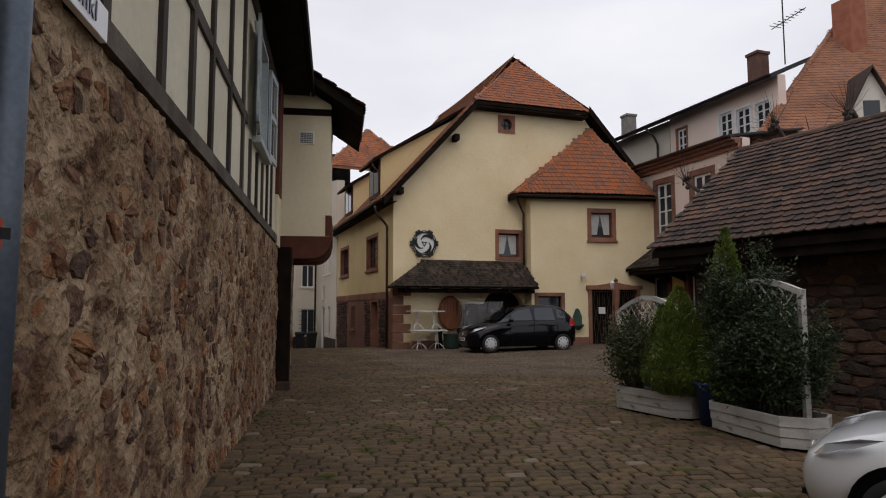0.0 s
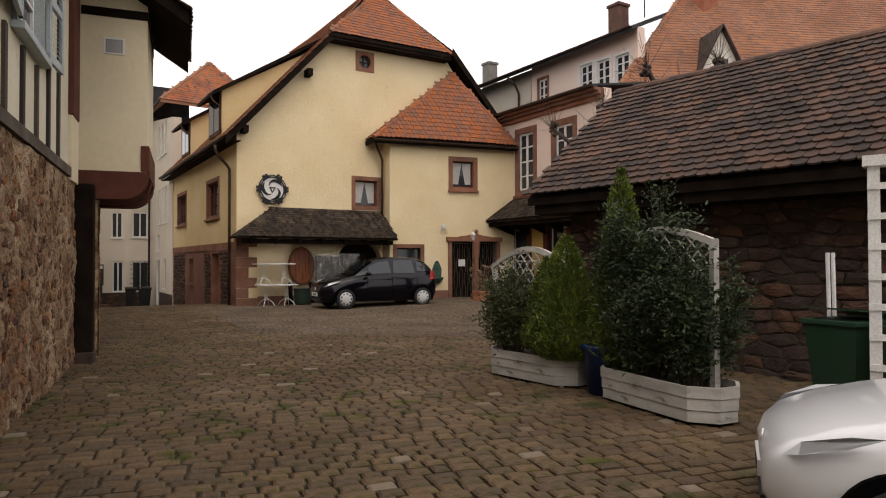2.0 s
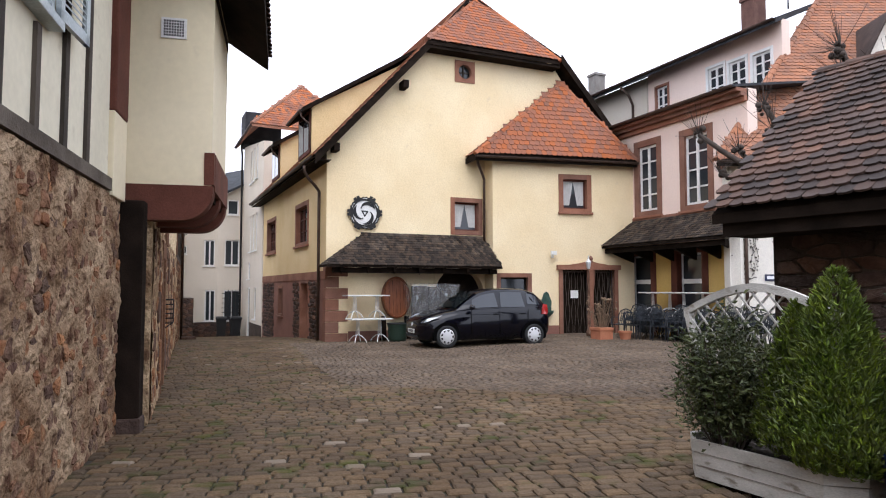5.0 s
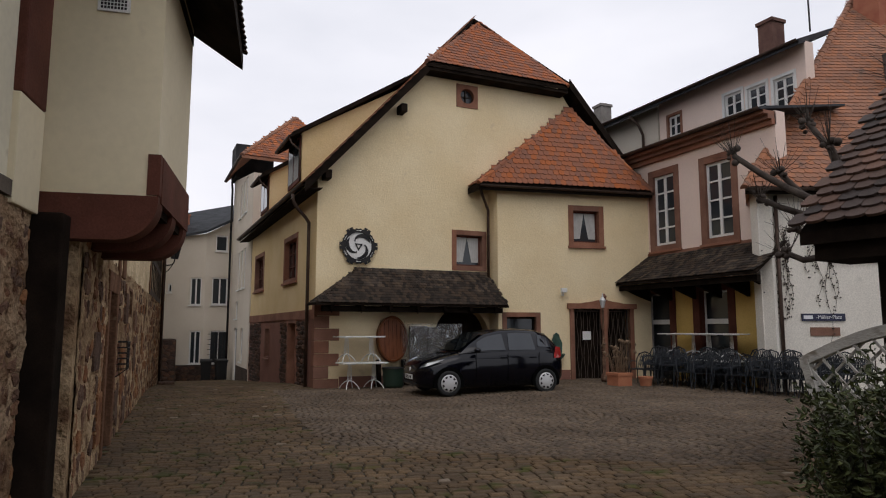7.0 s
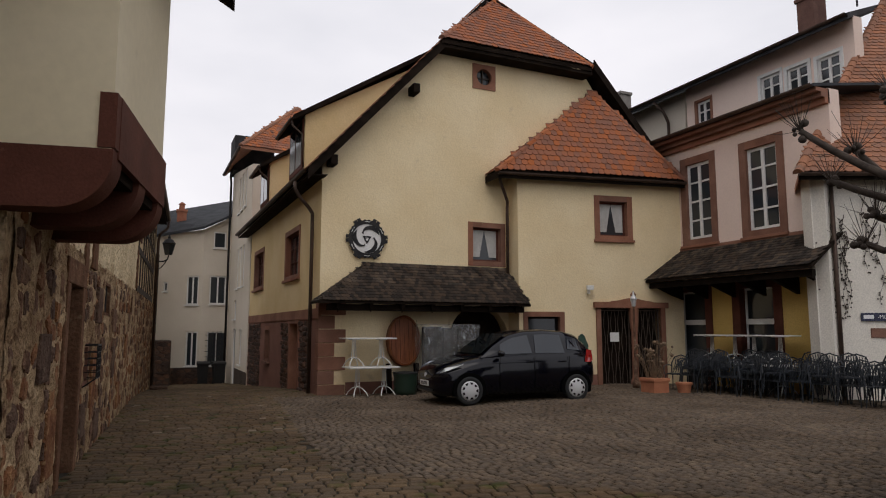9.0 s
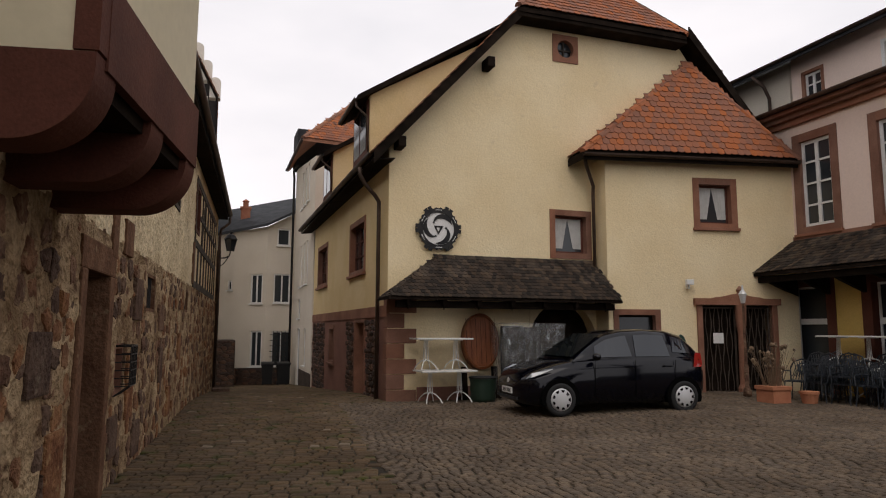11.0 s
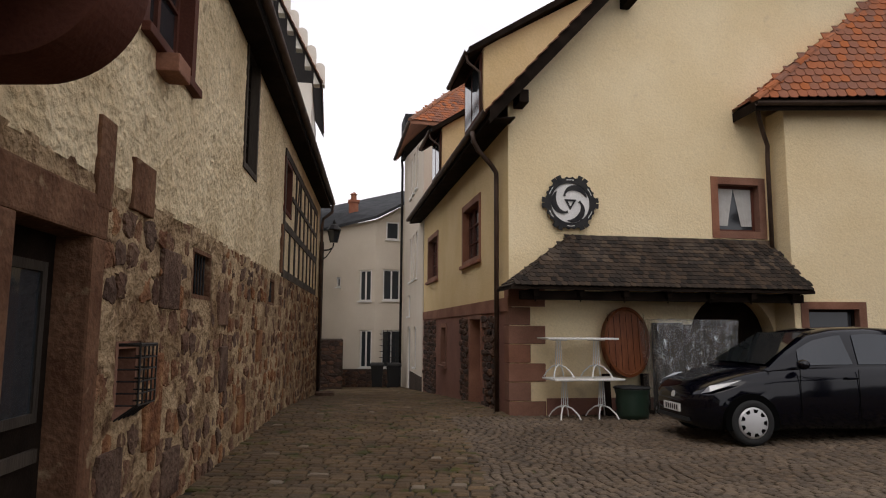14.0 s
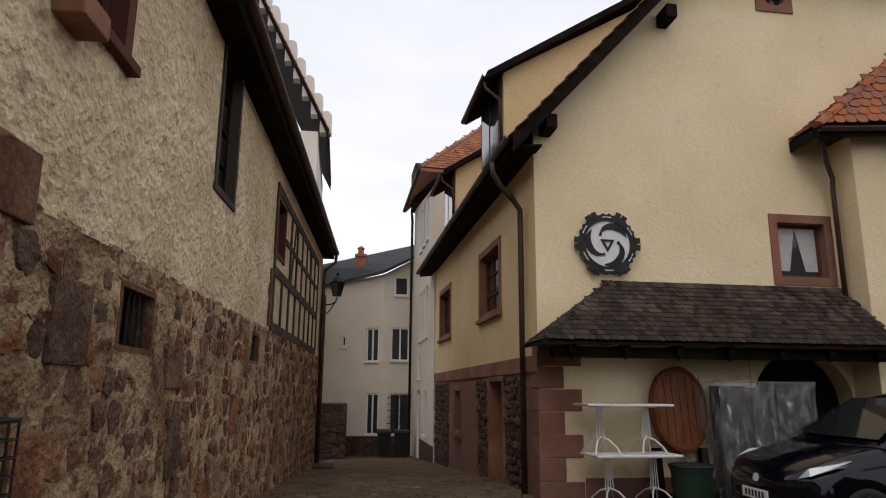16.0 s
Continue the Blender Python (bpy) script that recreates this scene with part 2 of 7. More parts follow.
def wall(bm, outline, holes=(), thick=0.4):
    """A wall in the local xz plane, its face at y = 0 and its back at y = thick, with rectangular holes (x0, x1, z0, z1) cut through; outline: a convex polygon of (x, z), anticlockwise."""
    xs = sorted({min(p[0] for p in outline), max(p[0] for p in outline), *(v for h in holes for v in h[:2])})
    zs = sorted({min(p[1] for p in outline), max(p[1] for p in outline), *(v for h in holes for v in h[2:])})
    for x0, x1 in zip(xs, xs[1:]):
        for z0, z1 in zip(zs, zs[1:]):
            if any(h[0] - 1e-6 <= x0 and x1 <= h[1] + 1e-6 and h[2] - 1e-6 <= z0 and z1 <= h[3] + 1e-6 for h in holes):
                continue
            poly = clip_poly(clip_poly(list(outline), x0, x1, 0), z0, z1, 1)
            if len(poly) > 2:
                bm.faces.new([bm.verts.new((x, 0, z)) for x, z in poly])
                bm.faces.new([bm.verts.new((x, thick, z)) for x, z in reversed(poly)])
    rings = [list(outline)] + [[(h[0], h[2]), (h[0], h[3]), (h[1], h[3]), (h[1], h[2])] for h in holes]
    for ring in rings:
        for p, q in zip(ring, ring[1:] + ring[:1]):
            bm.faces.new([bm.verts.new(v) for v in ((p[0], 0, p[1]), (p[0], thick, p[1]), (q[0], thick, q[1]), (q[0], 0, q[1]))])
    bmesh.ops.remove_doubles(bm, verts=bm.verts, dist=1e-5)
    return bm


PLACE = {}


def part(name, bm, material, parent=None, label="", smooth=False, at=None):
    """Links a mesh under parent; its coordinates are those of the frame at (the parent's own frame if none is given)."""
    me = bpy.data.meshes.new(name)
    bmesh.ops.recalc_face_normals(bm, faces=bm.faces)
    bm.to_mesh(me)
    bm.free()
    me.materials.append(material)
    if smooth:
        for p in me.polygons:
            p.use_smooth = True
    return link(name, me, parent, label, at)


def link(name, me, parent=None, label="", at=None):
    ob = new(name, me)
    above = PLACE[parent] if parent else Matrix()
    at = above if at is None else at
    ob.parent = parent
    ob.matrix_basis = above.inverted() @ at
    PLACE[ob] = at
    if label:
        ob["label"] = label
    return ob


def root(name, m, label, category, group="", kind=""):
    ob = link(name, None, None, "", m)
    ob.empty_display_size = 0.2
    return tagged(ob, label, category, group, kind)


def B():
    return bmesh.new()


def along(a, b, z=0.0):
    """A frame at plan point a, x towards b, y to the left of that (into the wall when its face is seen with a on the left)."""
    return pose(a[0], a[1], z, 0, 0, math.degrees(math.atan2(b[1] - a[1], b[0] - a[0])))


def lift(x, y):
    """The ground's height: it climbs a little from the start, rises towards the yard and falls away down the alley."""
    s = min(1.0, max(0.0, (y - 0.5) / 6.0))
    h = 0.12 * s * s * (3 - 2 * s)
    r = min(1.0, max(0.0, (x - 8.0) / 4.0)) * min(1.0, max(0.0, (y - 10) / 6.0))
    f = max(0.0, y - 25.0) if y < 47 else 22.0
    down = 0.0075 * min(f, 4.0) ** 2 + 0.06 * max(0.0, f - 4.0)
    return h + 0.08 * r * r * (3 - 2 * r) - (down if x < 12 else 0.0)


# ---- plan ----
HOUSE = (6.81, 25.35)         # the yellow house's corner
ALLEY_END = (6.74, 37.0)      # far end of its side wall
ANNEX_A, ANNEX_B = (12.5, 24.74), (17.75, 23.72)
PINK_X = 17.75
WHITE_A, WHITE_B = (17.0, 18.7), (25.2, 15.0)
LEFT_A, LEFT_B = (-2.2, -6.0), (1.22, 13.1)
LEFT2_A, LEFT2_B = (1.59, 13.6), (2.98, 35.0)


def rect(w, h, z0=-0.3):
    return [(0, z0), (w, z0), (w, h), (0, h)]
# ---- building pieces ----
def wall_part(house, m, outline, material, holes=(), thick=0.4, name="wall", label=""):
    return part(name, wall(B(), outline, holes, thick), material, house, label, at=m)


def window(house, m, x0, x1, z0, z1, border=0.15, cols=2, rows=2, wood=None, stone=None, curtain=False, depth=0.16, sill=True, proud=0.025, bars=False, name="window", fw=0.06):
    """A window in the hole x0..x1, z0..z1 of a wall in the frame m: stone surround, timber frame, panes; curtain: two drawn white halves."""
    wood, stone = wood or M_TIMBER, stone or M_SAND
    bm = B()
    b = border
    e = 0.004
    for r in ((x0 - b, x0 + e, z0 - b, z1 + b), (x1 - e, x1 + b, z0 - b, z1 + b), (x0 + e, x1 - e, z1 - e, z1 + b), (x0 + e, x1 - e, z0 - b, z0 + e)):
        box(bm, r[0], r[1], -proud, depth + 0.06, r[2], r[3])
    win = part(name, bm, stone, house, at=m)
    bm = B()
    w = fw
    box(bm, x0, x0 + w, depth, depth + 0.06, z0, z1)
    box(bm, x1 - w, x1, depth, depth + 0.06, z0, z1)
    box(bm, x0 + w, x1 - w, depth, depth + 0.06, z0, z0 + w)
    box(bm, x0 + w, x1 - w, depth, depth + 0.06, z1 - w, z1)
    for i in range(1, cols):
        x = x0 + (x1 - x0) * i / cols
        box(bm, x - w * 0.55, x + w * 0.55, depth - 0.01, depth + 0.055, z0 + w, z1 - w)
    for j in range(1, rows):
        z = z0 + (z1 - z0) * j / rows
        box(bm, x0 + w, x1 - w, depth - 0.004, depth + 0.05, z - w * 0.28, z + w * 0.28)
    part("window_frame", bm, wood, win)
    for i in range(cols):
        xa, xb = x0 + (x1 - x0) * i / cols, x0 + (x1 - x0) * (i + 1) / cols
        part("pane", box(B(), xa + 0.026, xb - 0.026, depth + 0.03, depth + 0.036, z0 + w, z1 - w), M_GLASS, win)
    if curtain:
        for side in (0, 1):
            bm = B()
            xe, xm = (x0 + w, (x0 + x1) / 2) if side == 0 else (x1 - w, (x0 + x1) / 2)
            n = 14
            top = [(xe + (xm - xe) * k / n, depth + 0.022 + 0.006 * math.sin(k * 2.1), z1 - w) for k in range(n + 1)]
            low = [(xe + (xm - xe) * 0.62 * k / n, depth + 0.022 + 0.006 * math.sin(k * 2.1), z0 + w + 0.08) for k in range(n + 1)]
            tv, lv = [bm.verts.new(p) for p in top], [bm.verts.new(p) for p in low]
            for k in range(n):
                bm.faces.new((tv[k], tv[k + 1], lv[k + 1], lv[k]))
            part("curtain", bm, M_CURTAIN, win, "white tied-back net curtain", smooth=True)
    if sill:
        part("window_sill", box(B(), x0 - b - 0.03, x1 + b + 0.03, -proud - 0.07, 0.05, z0 - b - 0.03, z0 - b + 0.05, 0.008), stone, win)
    if bars:
        bm = B()
        for k in range(1, 6):
            x = x0 + (x1 - x0) * k / 6
            tube(bm, [(x, 0.04, z0), (x, 0.04, z1)], 0.011, 6)
        part("window_bar", bm, M_IRON, win)
    return win


def hole(x0, x1, z0, z1):
    return (x0, x1, z0, z1)


def inside(poly, x, y):
    sign = 0
    for (ax, ay), (bx, by) in zip(poly, poly[1:] + poly[:1]):
        c = (bx - ax) * (y - ay) - (by - ay) * (x - ax)
        if abs(c) > 1e-9:
            if sign and (c > 0) != (sign > 0):
                return False
            sign = c
    return True


def tile_mesh(w, length, thick, rounded=True):
    """One plain tile: lies in xy, its lower end at y = 0 rounded off and lifted, its upper end thin at y = length."""
    r = w / 2
    if rounded:
        out = [(-r, length), (-r, r * 0.62), (-r * 0.72, r * 0.18), (0, 0), (r * 0.72, r * 0.18), (r, r * 0.62), (r, length)]
    else:
        out = [(-r, length), (-r, 0), (r, 0), (r, length)]
    lift_at = lambda y: thick * 2.0 * (1 - y / length)
    verts = [(x, y, lift_at(y) + thick) for x, y in out] + [(x, y, lift_at(y) - thick * 0.3) for x, y in out]
    n = len(out)
    faces = [tuple(range(n))[::-1]] + [(i, i + 1, n + i + 1, n + i) for i in range(n - 1)]
    return verts, faces


def tile_roof(parent, origin, u, v, poly, w, course, thick, material, singles=0, name="tile", rounded=True, sag=0.0, seed=1):
    """Tiles laid in staggered courses on the plane through origin with the unit vectors u (along the courses) and v (up the slope), inside the convex polygon poly of (u, v).
    The first courses, up to singles tiles, are objects of their own on one mesh, the others one mesh."""
    rng = random.Random(seed)
    u, v, origin = Vector(u).normalized(), Vector(v).normalized(), Vector(origin)
    nrm = u.cross(v)
    tv, tf = tile_mesh(w * 0.97, course * 1.55, thick, rounded)
    us, vs = [p[0] for p in poly], [p[1] for p in poly]
    one = bpy.data.meshes.new(name)
    one.from_pydata(tv, [], [f[::-1] for f in tf])
    one.materials.append(material)
    verts, faces, count = [], [], 0
    for j in range(int((max(vs) - min(vs)) / course) + 1):
        y = min(vs) + j * course
        off = 0.5 * w * (j % 2)
        for i in range(-1, int((max(us) - min(us)) / w) + 2):
            x = min(us) + i * w + off
            if not inside(poly, x, y + course * 0.4):
                continue
            base = origin + u * (x + rng.uniform(-1, 1) * w * 0.025) + v * (y + rng.uniform(-1, 1) * course * 0.05) + nrm * (rng.uniform(0, 1) * thick * 0.4 - sag * math.sin(math.pi * (x - min(us)) / (max(us) - min(us) + 1e-6)))
            turn = rng.uniform(-1, 1) * 0.03
            uu, vv = u * math.cos(turn) + v * math.sin(turn), v * math.cos(turn) - u * math.sin(turn)
            m = Matrix((uu, vv, nrm)).transposed().to_4x4()
            m.translation = base
            if count < singles:
                link(name, one, parent, "", m)
            else:
                k = len(verts)
                verts.extend(tuple(m @ Vector(p)) for p in tv)
                faces.extend(tuple(k + q for q in reversed(f)) for f in tf)
            count += 1
    if faces:
        me = bpy.data.meshes.new(name + "s")
        me.from_pydata(verts, [], faces)
        me.materials.append(material)
        tagged(link(name + "s", me, parent, "", Matrix()), kind="stuff")


def ridge_tiles(parent, a, b, r, material, step=0.34):
    """Half-round ridge tiles from a to b, each lapping the next."""
    a, b = Vector(a), Vector(b)
    d = (b - a).normalized()
    side = d.cross(Vector((0, 0, 1))).normalized()
    up = side.cross(d)
    n = max(1, int((b - a).length / step))
    bm = B()
    for k in range(n):
        p, q = a + (b - a) * (k / n), a + (b - a) * ((k + 1.12) / n)
        ring = []
        for c, rr in ((p, r * 1.12), (q, r * 0.94)):
            ring.append([bm.verts.new(c + side * (math.cos(t) * rr) + up * (math.sin(t) * rr)) for t in (math.pi * i / 6 for i in range(7))])
        for i in range(6):
            bm.faces.new((ring[0][i], ring[0][i + 1], ring[1][i + 1], ring[1][i]))
        bm.faces.new([*ring[0], bm.verts.new(p)])
    part("ridge_tile", bm, material, parent, at=Matrix())


def slab(parent, pts, thick, material, name="roof"):
    """A roof deck: the polygon pts in world places, thick downwards."""
    return part(name, prism(B(), pts, (0, 0, -thick)), material, parent, at=Matrix())


def gutter(parent, a, b, r=0.07, name="gutter"):
    bm = B()
    a, b = Vector(a), Vector(b)
    d = (b - a).normalized()
    side = d.cross(Vector((0, 0, 1))).normalized()
    rings = [[bm.verts.new(c + side * (math.cos(t) * rr) - Vector((0, 0, 1)) * (math.sin(t) * rr)) for rr in (r, r - 0.008) for t in ((math.pi * i / 8) if rr == r else math.pi * (8 - i) / 8 for i in range(9))] for c in (a, b)]
    n = len(rings[0])
    for i in range(n):
        bm.faces.new((rings[0][i], rings[0][(i + 1) % n], rings[1][(i + 1) % n], rings[1][i]))
    return part(name, bm, M_COPPER, parent, at=Matrix())


def pipe(parent, pts, r=0.045, material=None, name="downpipe"):
    ob = part(name, tube(B(), pts, r, 10), material or M_COPPER, parent, at=Matrix(), smooth=True)
    return ob


def rubble(parent, m, x0, x1, z0, z1, size, material, singles, cover=0.75, proud=0.02, seed=3, skip=(), tall=0.7, name="stone", joint=0.12, jz=0.42):
    """Field stones of uneven outline set in the face y = 0 of the frame m: each takes the room between its neighbours, less the joint; skip: rectangles left free."""
    rng = random.Random(seed)
    hx, hz = size, size * tall
    pts = {}
    nx, nz = int((x1 - x0) / hx) + 2, int((z1 - z0) / hz) + 2
    for j in range(-1, nz + 1):
        for i in range(-1, nx + 1):
            pts[i, j] = (x0 + (i + 0.5 * (j % 2) + rng.uniform(-0.42, 0.42)) * hx, (z0 + (j + 0.5 + rng.uniform(-jz, jz)) * hz) / tall)
    verts, faces, count = [], [], 0
    for (i, j), (cx, cz) in pts.items():
        if rng.random() > cover or not (x0 < cx < x1 and z0 < cz * tall < z1):
            continue
        if any(s[0] - hx * 0.4 < cx < s[1] + hx * 0.4 and s[2] - hz * 0.4 < cz * tall < s[3] + hz * 0.4 for s in skip):
            continue
        poly = [(cx - hx, cz - hx), (cx + hx, cz - hx), (cx + hx, cz + hx), (cx - hx, cz + hx)]
        for di in (-2, -1, 0, 1, 2):
            for dj in (-2, -1, 0, 1, 2):
                q = pts.get((i + di, j + dj))
                if q is None or (di == 0 and dj == 0):
                    continue
                nxv, nzv = q[0] - cx, q[1] - cz
                lim = (nxv * nxv + nzv * nzv) / 2
                out = []
                for p, r in zip(poly, poly[1:] + poly[:1]):
                    a = lim - (p[0] - cx) * nxv - (p[1] - cz) * nzv
                    b = lim - (r[0] - cx) * nxv - (r[1] - cz) * nzv
                    if a >= 0:
                        out.append(p)
                    if a * b < 0:
                        f = a / (a - b)
                        out.append((p[0] + (r[0] - p[0]) * f, p[1] + (r[1] - p[1]) * f))
                poly = out
        ring = []
        for p, r in zip(poly, poly[1:] + poly[:1]):
            k = 1 - joint * rng.uniform(0.6, 1.7)
            ring.append(((p[0] - cx) * k * 0.98, (p[1] - cz) * tall * k))
            for f in (0.33, 0.67):
                k = 1.03 - joint * rng.uniform(0.2, 1.9)
                mx, mz = p[0] + (r[0] - p[0]) * f - cx, p[1] + (r[1] - p[1]) * f - cz
                ring.append((mx * k, mz * tall * k))
        n = len(ring)
        if n < 6:
            continue
        dz = cz * tall
        ring = [(min(max(a, x0 - cx), x1 - cx), min(max(b, z0 - dz), z1 - dz)) for a, b in ring]
        p = proud * rng.uniform(0.25, 1.0)
        vv = [(a, 0.01, b) for a, b in ring] + [(a * 0.88, -p * rng.uniform(0.6, 1.0), b * 0.86) for a, b in ring] + [(0, -p * 1.2, 0)]
        ff = [(k, (k + 1) % n, n + (k + 1) % n, n + k) for k in range(n)] + [(n + k, n + (k + 1) % n, 2 * n) for k in range(n)]
        if count < singles:
            me = bpy.data.meshes.new(name)
            me.from_pydata(vv, [], ff)
            me.materials.append(material)
            link(name, me, parent, "", m @ pose(cx, 0, dz))
        else:
            k0 = len(verts)
            verts.extend((a + cx, b, c + dz) for a, b, c in vv)
            faces.extend(tuple(k0 + q for q in f) for f in ff)
        count += 1
    if faces:
        me = bpy.data.meshes.new(name + "s")
        me.from_pydata(verts, [], faces)
        me.materials.append(material)
        tagged(link(name + "s", me, parent, "", m), kind="stuff")


def rough_coat(parent, m, x0, x1, z0, z1, step, amp, material, skip=(), seed=0.0, name="mortar_coat"):
    """A lumpy coat of mortar over a wall's face, out of which the stones stand in part."""
    nx, nz = int((x1 - x0) / step), int((z1 - z0) / step)
    verts, faces = [], []
    for j in range(nz + 1):
        for i in range(nx + 1):
            x, z = x0 + (x1 - x0) * i / nx, z0 + (z1 - z0) * j / nz
            h = noise.noise(Vector((x * 2.6, seed, z * 2.6))) * 0.6 + noise.noise(Vector((x * 7.5, seed + 5, z * 7.5))) * 0.5 + noise.noise(Vector((x * 16, seed + 9, z * 16))) * 0.25
            verts.append((x, -max(0.002, amp * (0.42 + 0.9 * h)), z))
    for j in range(nz):
        for i in range(nx):
            x, z = x0 + (x1 - x0) * (i + 0.5) / nx, z0 + (z1 - z0) * (j + 0.5) / nz
            if any(s[0] < x < s[1] and s[2] < z < s[3] for s in skip):
                continue
            k = j * (nx + 1) + i
            faces.append((k, k + 1, k + nx + 2, k + nx + 1))
    me = bpy.data.meshes.new(name)
    me.from_pydata(verts, [], faces)
    me.materials.append(material)
    return link(name, me, parent, "", m)


def timber(bm, x0, x1, z0, z1, proud=0.03, tilt=0.0):
    """An upright or level beam in a wall's face; tilt shifts its top sideways."""
    v = [(x0, -proud, z0), (x1, -proud, z0), (x1 + tilt, -proud, z1), (x0 + tilt, -proud, z1)]
    return prism(bm, v, (0, proud + 0.03, 0))


# ---- ground ----
gb = B()
xs = [-400, -120, -40] + [x * 1.0 for x in range(-14, 41)] + [80, 160, 400]
ys = [-400, -120, -40] + [y * 1.0 for y in range(-14, 61)] + [100, 200, 400]
grid = [[gb.verts.new((x, y, lift(x, y) - 0.022)) for x in xs] for y in ys]
for j in range(len(ys) - 1):
    for i in range(len(xs) - 1):
        gb.faces.new((grid[j][i], grid[j][i + 1], grid[j + 1][i + 1], grid[j + 1][i]))
ground = tagged(part("ground", gb, M_JOINT), "cobbled yard and alley with mossy earth joints", "ground", "", "structure")

# ---- yellow house with its half-hipped gable ----
SLOPE = 1.095
house = root("yellow_house", along(HOUSE, (20, HOUSE[1])), "cream plastered gabled house with an orange half-hip and red sandstone quoins", "house")
HF = PLACE[house]
X = lambda wx: wx - HOUSE[0]
w1 = (X(11.32), X(12.26), 3.8, 4.8)
oc = (X(11.48), X(11.98), 9.18, 9.68)
arch = (X(10.55), X(12.47), -0.3, 2.5)
wall_part(house, HF, [(0, -0.3), (11.4, -0.3), (11.4, 6.4), (X(15.3), 10.3), (X(10.37), 10.3), (0, 6.3)], M_PLASTER, [hole(*w1), hole(*oc), hole(*arch)], label="cream roughcast gable wall")
window(house, HF, *w1, border=0.15, cols=1, rows=1, wood=M_OXIDE, curtain=True, sill=False)
bm = B()
for k in range(24):
    a, b = 2 * math.pi * k / 24, 2 * math.pi * (k + 1) / 24
    cx, cz = (oc[0] + oc[1]) / 2, (oc[2] + oc[3]) / 2
    sq = lambda t: 0.39 / max(abs(math.cos(t)), abs(math.sin(t)))
    quad = [(cx + math.cos(t) * r, -0.03, cz + math.sin(t) * r) for t, r in ((a, 0.25), (b, 0.25), (b, sq(b)), (a, sq(a)))]
    prism(bm, quad, (0, 0.2, 0))
bmesh.ops.remove_doubles(bm, verts=bm.verts, dist=0.001)
ocw = part("window", bm, M_SAND, house, "round window in a square sandstone surround")
bm = B()
box(bm, cx - 0.25, cx + 0.25, 0.1, 0.13, cz - 0.02, cz + 0.02)
box(bm, cx - 0.02, cx + 0.02, 0.095, 0.135, cz - 0.25, cz + 0.25)
part("window_frame", bm, M_TIMBER, ocw)
part("pane", box(B(), cx - 0.27, cx + 0.27, 0.14, 0.15, cz - 0.27, cz + 0.27), M_GLASS, ocw)
# arch under the porch; an added black board paints its unlit vault
bm = B()
for k in range(12):
    a, b = math.pi * k / 12, math.pi * (k + 1) / 12
    mid, r = (arch[0] + arch[1]) / 2, 0.96
    prism(bm, [(mid + math.cos(a) * r, -0.02, 1.54 + math.sin(a) * r), (mid + math.cos(a) * r, -0.02, 2.51), (mid + math.cos(b) * r, -0.02, 2.51), (mid + math.cos(b) * r, -0.02, 1.54 + math.sin(b) * r)], (0, 0.42, 0))
bmesh.ops.remove_doubles(bm, verts=bm.verts, dist=0.001)
part("arch_head", bm, M_PLASTER, house)
part("arch_door", box(B(), arch[0], arch[1], 0.36, 0.4, -0.2, 2.49), M_BLACKWOOD, house)
for k in range(7):
    h0 = 0.02 + k * 0.36
    wide = 0.72 if k % 2 == 0 else 0.42
    part("quoin", box(B(), -0.02, wide, -0.03, 0.3, h0, h0 + 0.345, 0.012), M_SAND, house, at=HF)
part("plinth", box(B(), 0.74, 5.8, -0.025, 0.1, -0.3, 0.42), M_SAND_PAINT, house)

# side wall down the alley
SIDE = along(ALLEY_END, HOUSE)
SL = math.dist(ALLEY_END, HOUSE)
S = lambda y: SL * (1 - (y - HOUSE[1]) / (ALLEY_END[1] - HOUSE[1]))
mwn, mwf = (S(29.75), S(27.9), 3.46, 4.78), (S(35.85), S(33.95), 3.46, 4.78)
sdoor, swin = (S(28.9), S(27.75), -0.3, 1.98), (S(33.1), S(32.3), 0.75, 1.8)
wall_part(house, SIDE, [(0, 2.34), (SL, 2.34), (SL, 6.3), (0, 6.3)], M_PLASTER_SIDE, [hole(*mwn), hole(*mwf)], label="ochre roughcast side wall with its shade in the colour")
wall_part(house, SIDE, [(0, -0.9), (SL, -0.9), (SL, 2.34), (0, 2.34)], M_SAND_PAINT, [hole(*sdoor), hole(*swin)], thick=0.5, label="red painted ground floor")
part("string_course", box(B(), 0, SL + 0.02, -0.03, 0.05, 2.08, 2.36, 0.01), M_SAND, house, at=SIDE)
window(house, SIDE, *mwn, border=0.15, cols=3, rows=3, wood=M_OXIDE, depth=0.14)
window(house, SIDE, *mwf, border=0.15, cols=3, rows=3, wood=M_OXIDE, depth=0.14)
window(house, SIDE, *swin, border=0.12, cols=1, rows=1, wood=M_TIMBER, depth=0.2)
bm = B()
for r in ((sdoor[0] - 0.12, sdoor[0] + 0.004, -0.5, 2.07), (sdoor[1] - 0.004, sdoor[1] + 0.12, -0.5, 2.07), (sdoor[0], sdoor[1], 1.976, 2.07)):
    box(bm, r[0], r[1], -0.025, 0.45, r[2], r[3])
sd = part("door", bm, M_SAND, house, "pale door in a red stone surround", at=SIDE)
part("door_leaf", box(B(), sdoor[0], sdoor[1], 0.36, 0.42, -0.3, 1.98), M_WHITE_PAINT, sd)
for xa, xb in ((S(36.8), S(34.1)), (S(30.1), S(29.1)), (S(27.55), S(26.35))):
    rubble(house, SIDE, xa, xb, -0.4, 2.05, 0.34, M_STONE_DARK, 90, 1.0, 0.06, seed=int(xa * 10) + 5, tall=0.42, joint=0.1, jz=0.2)

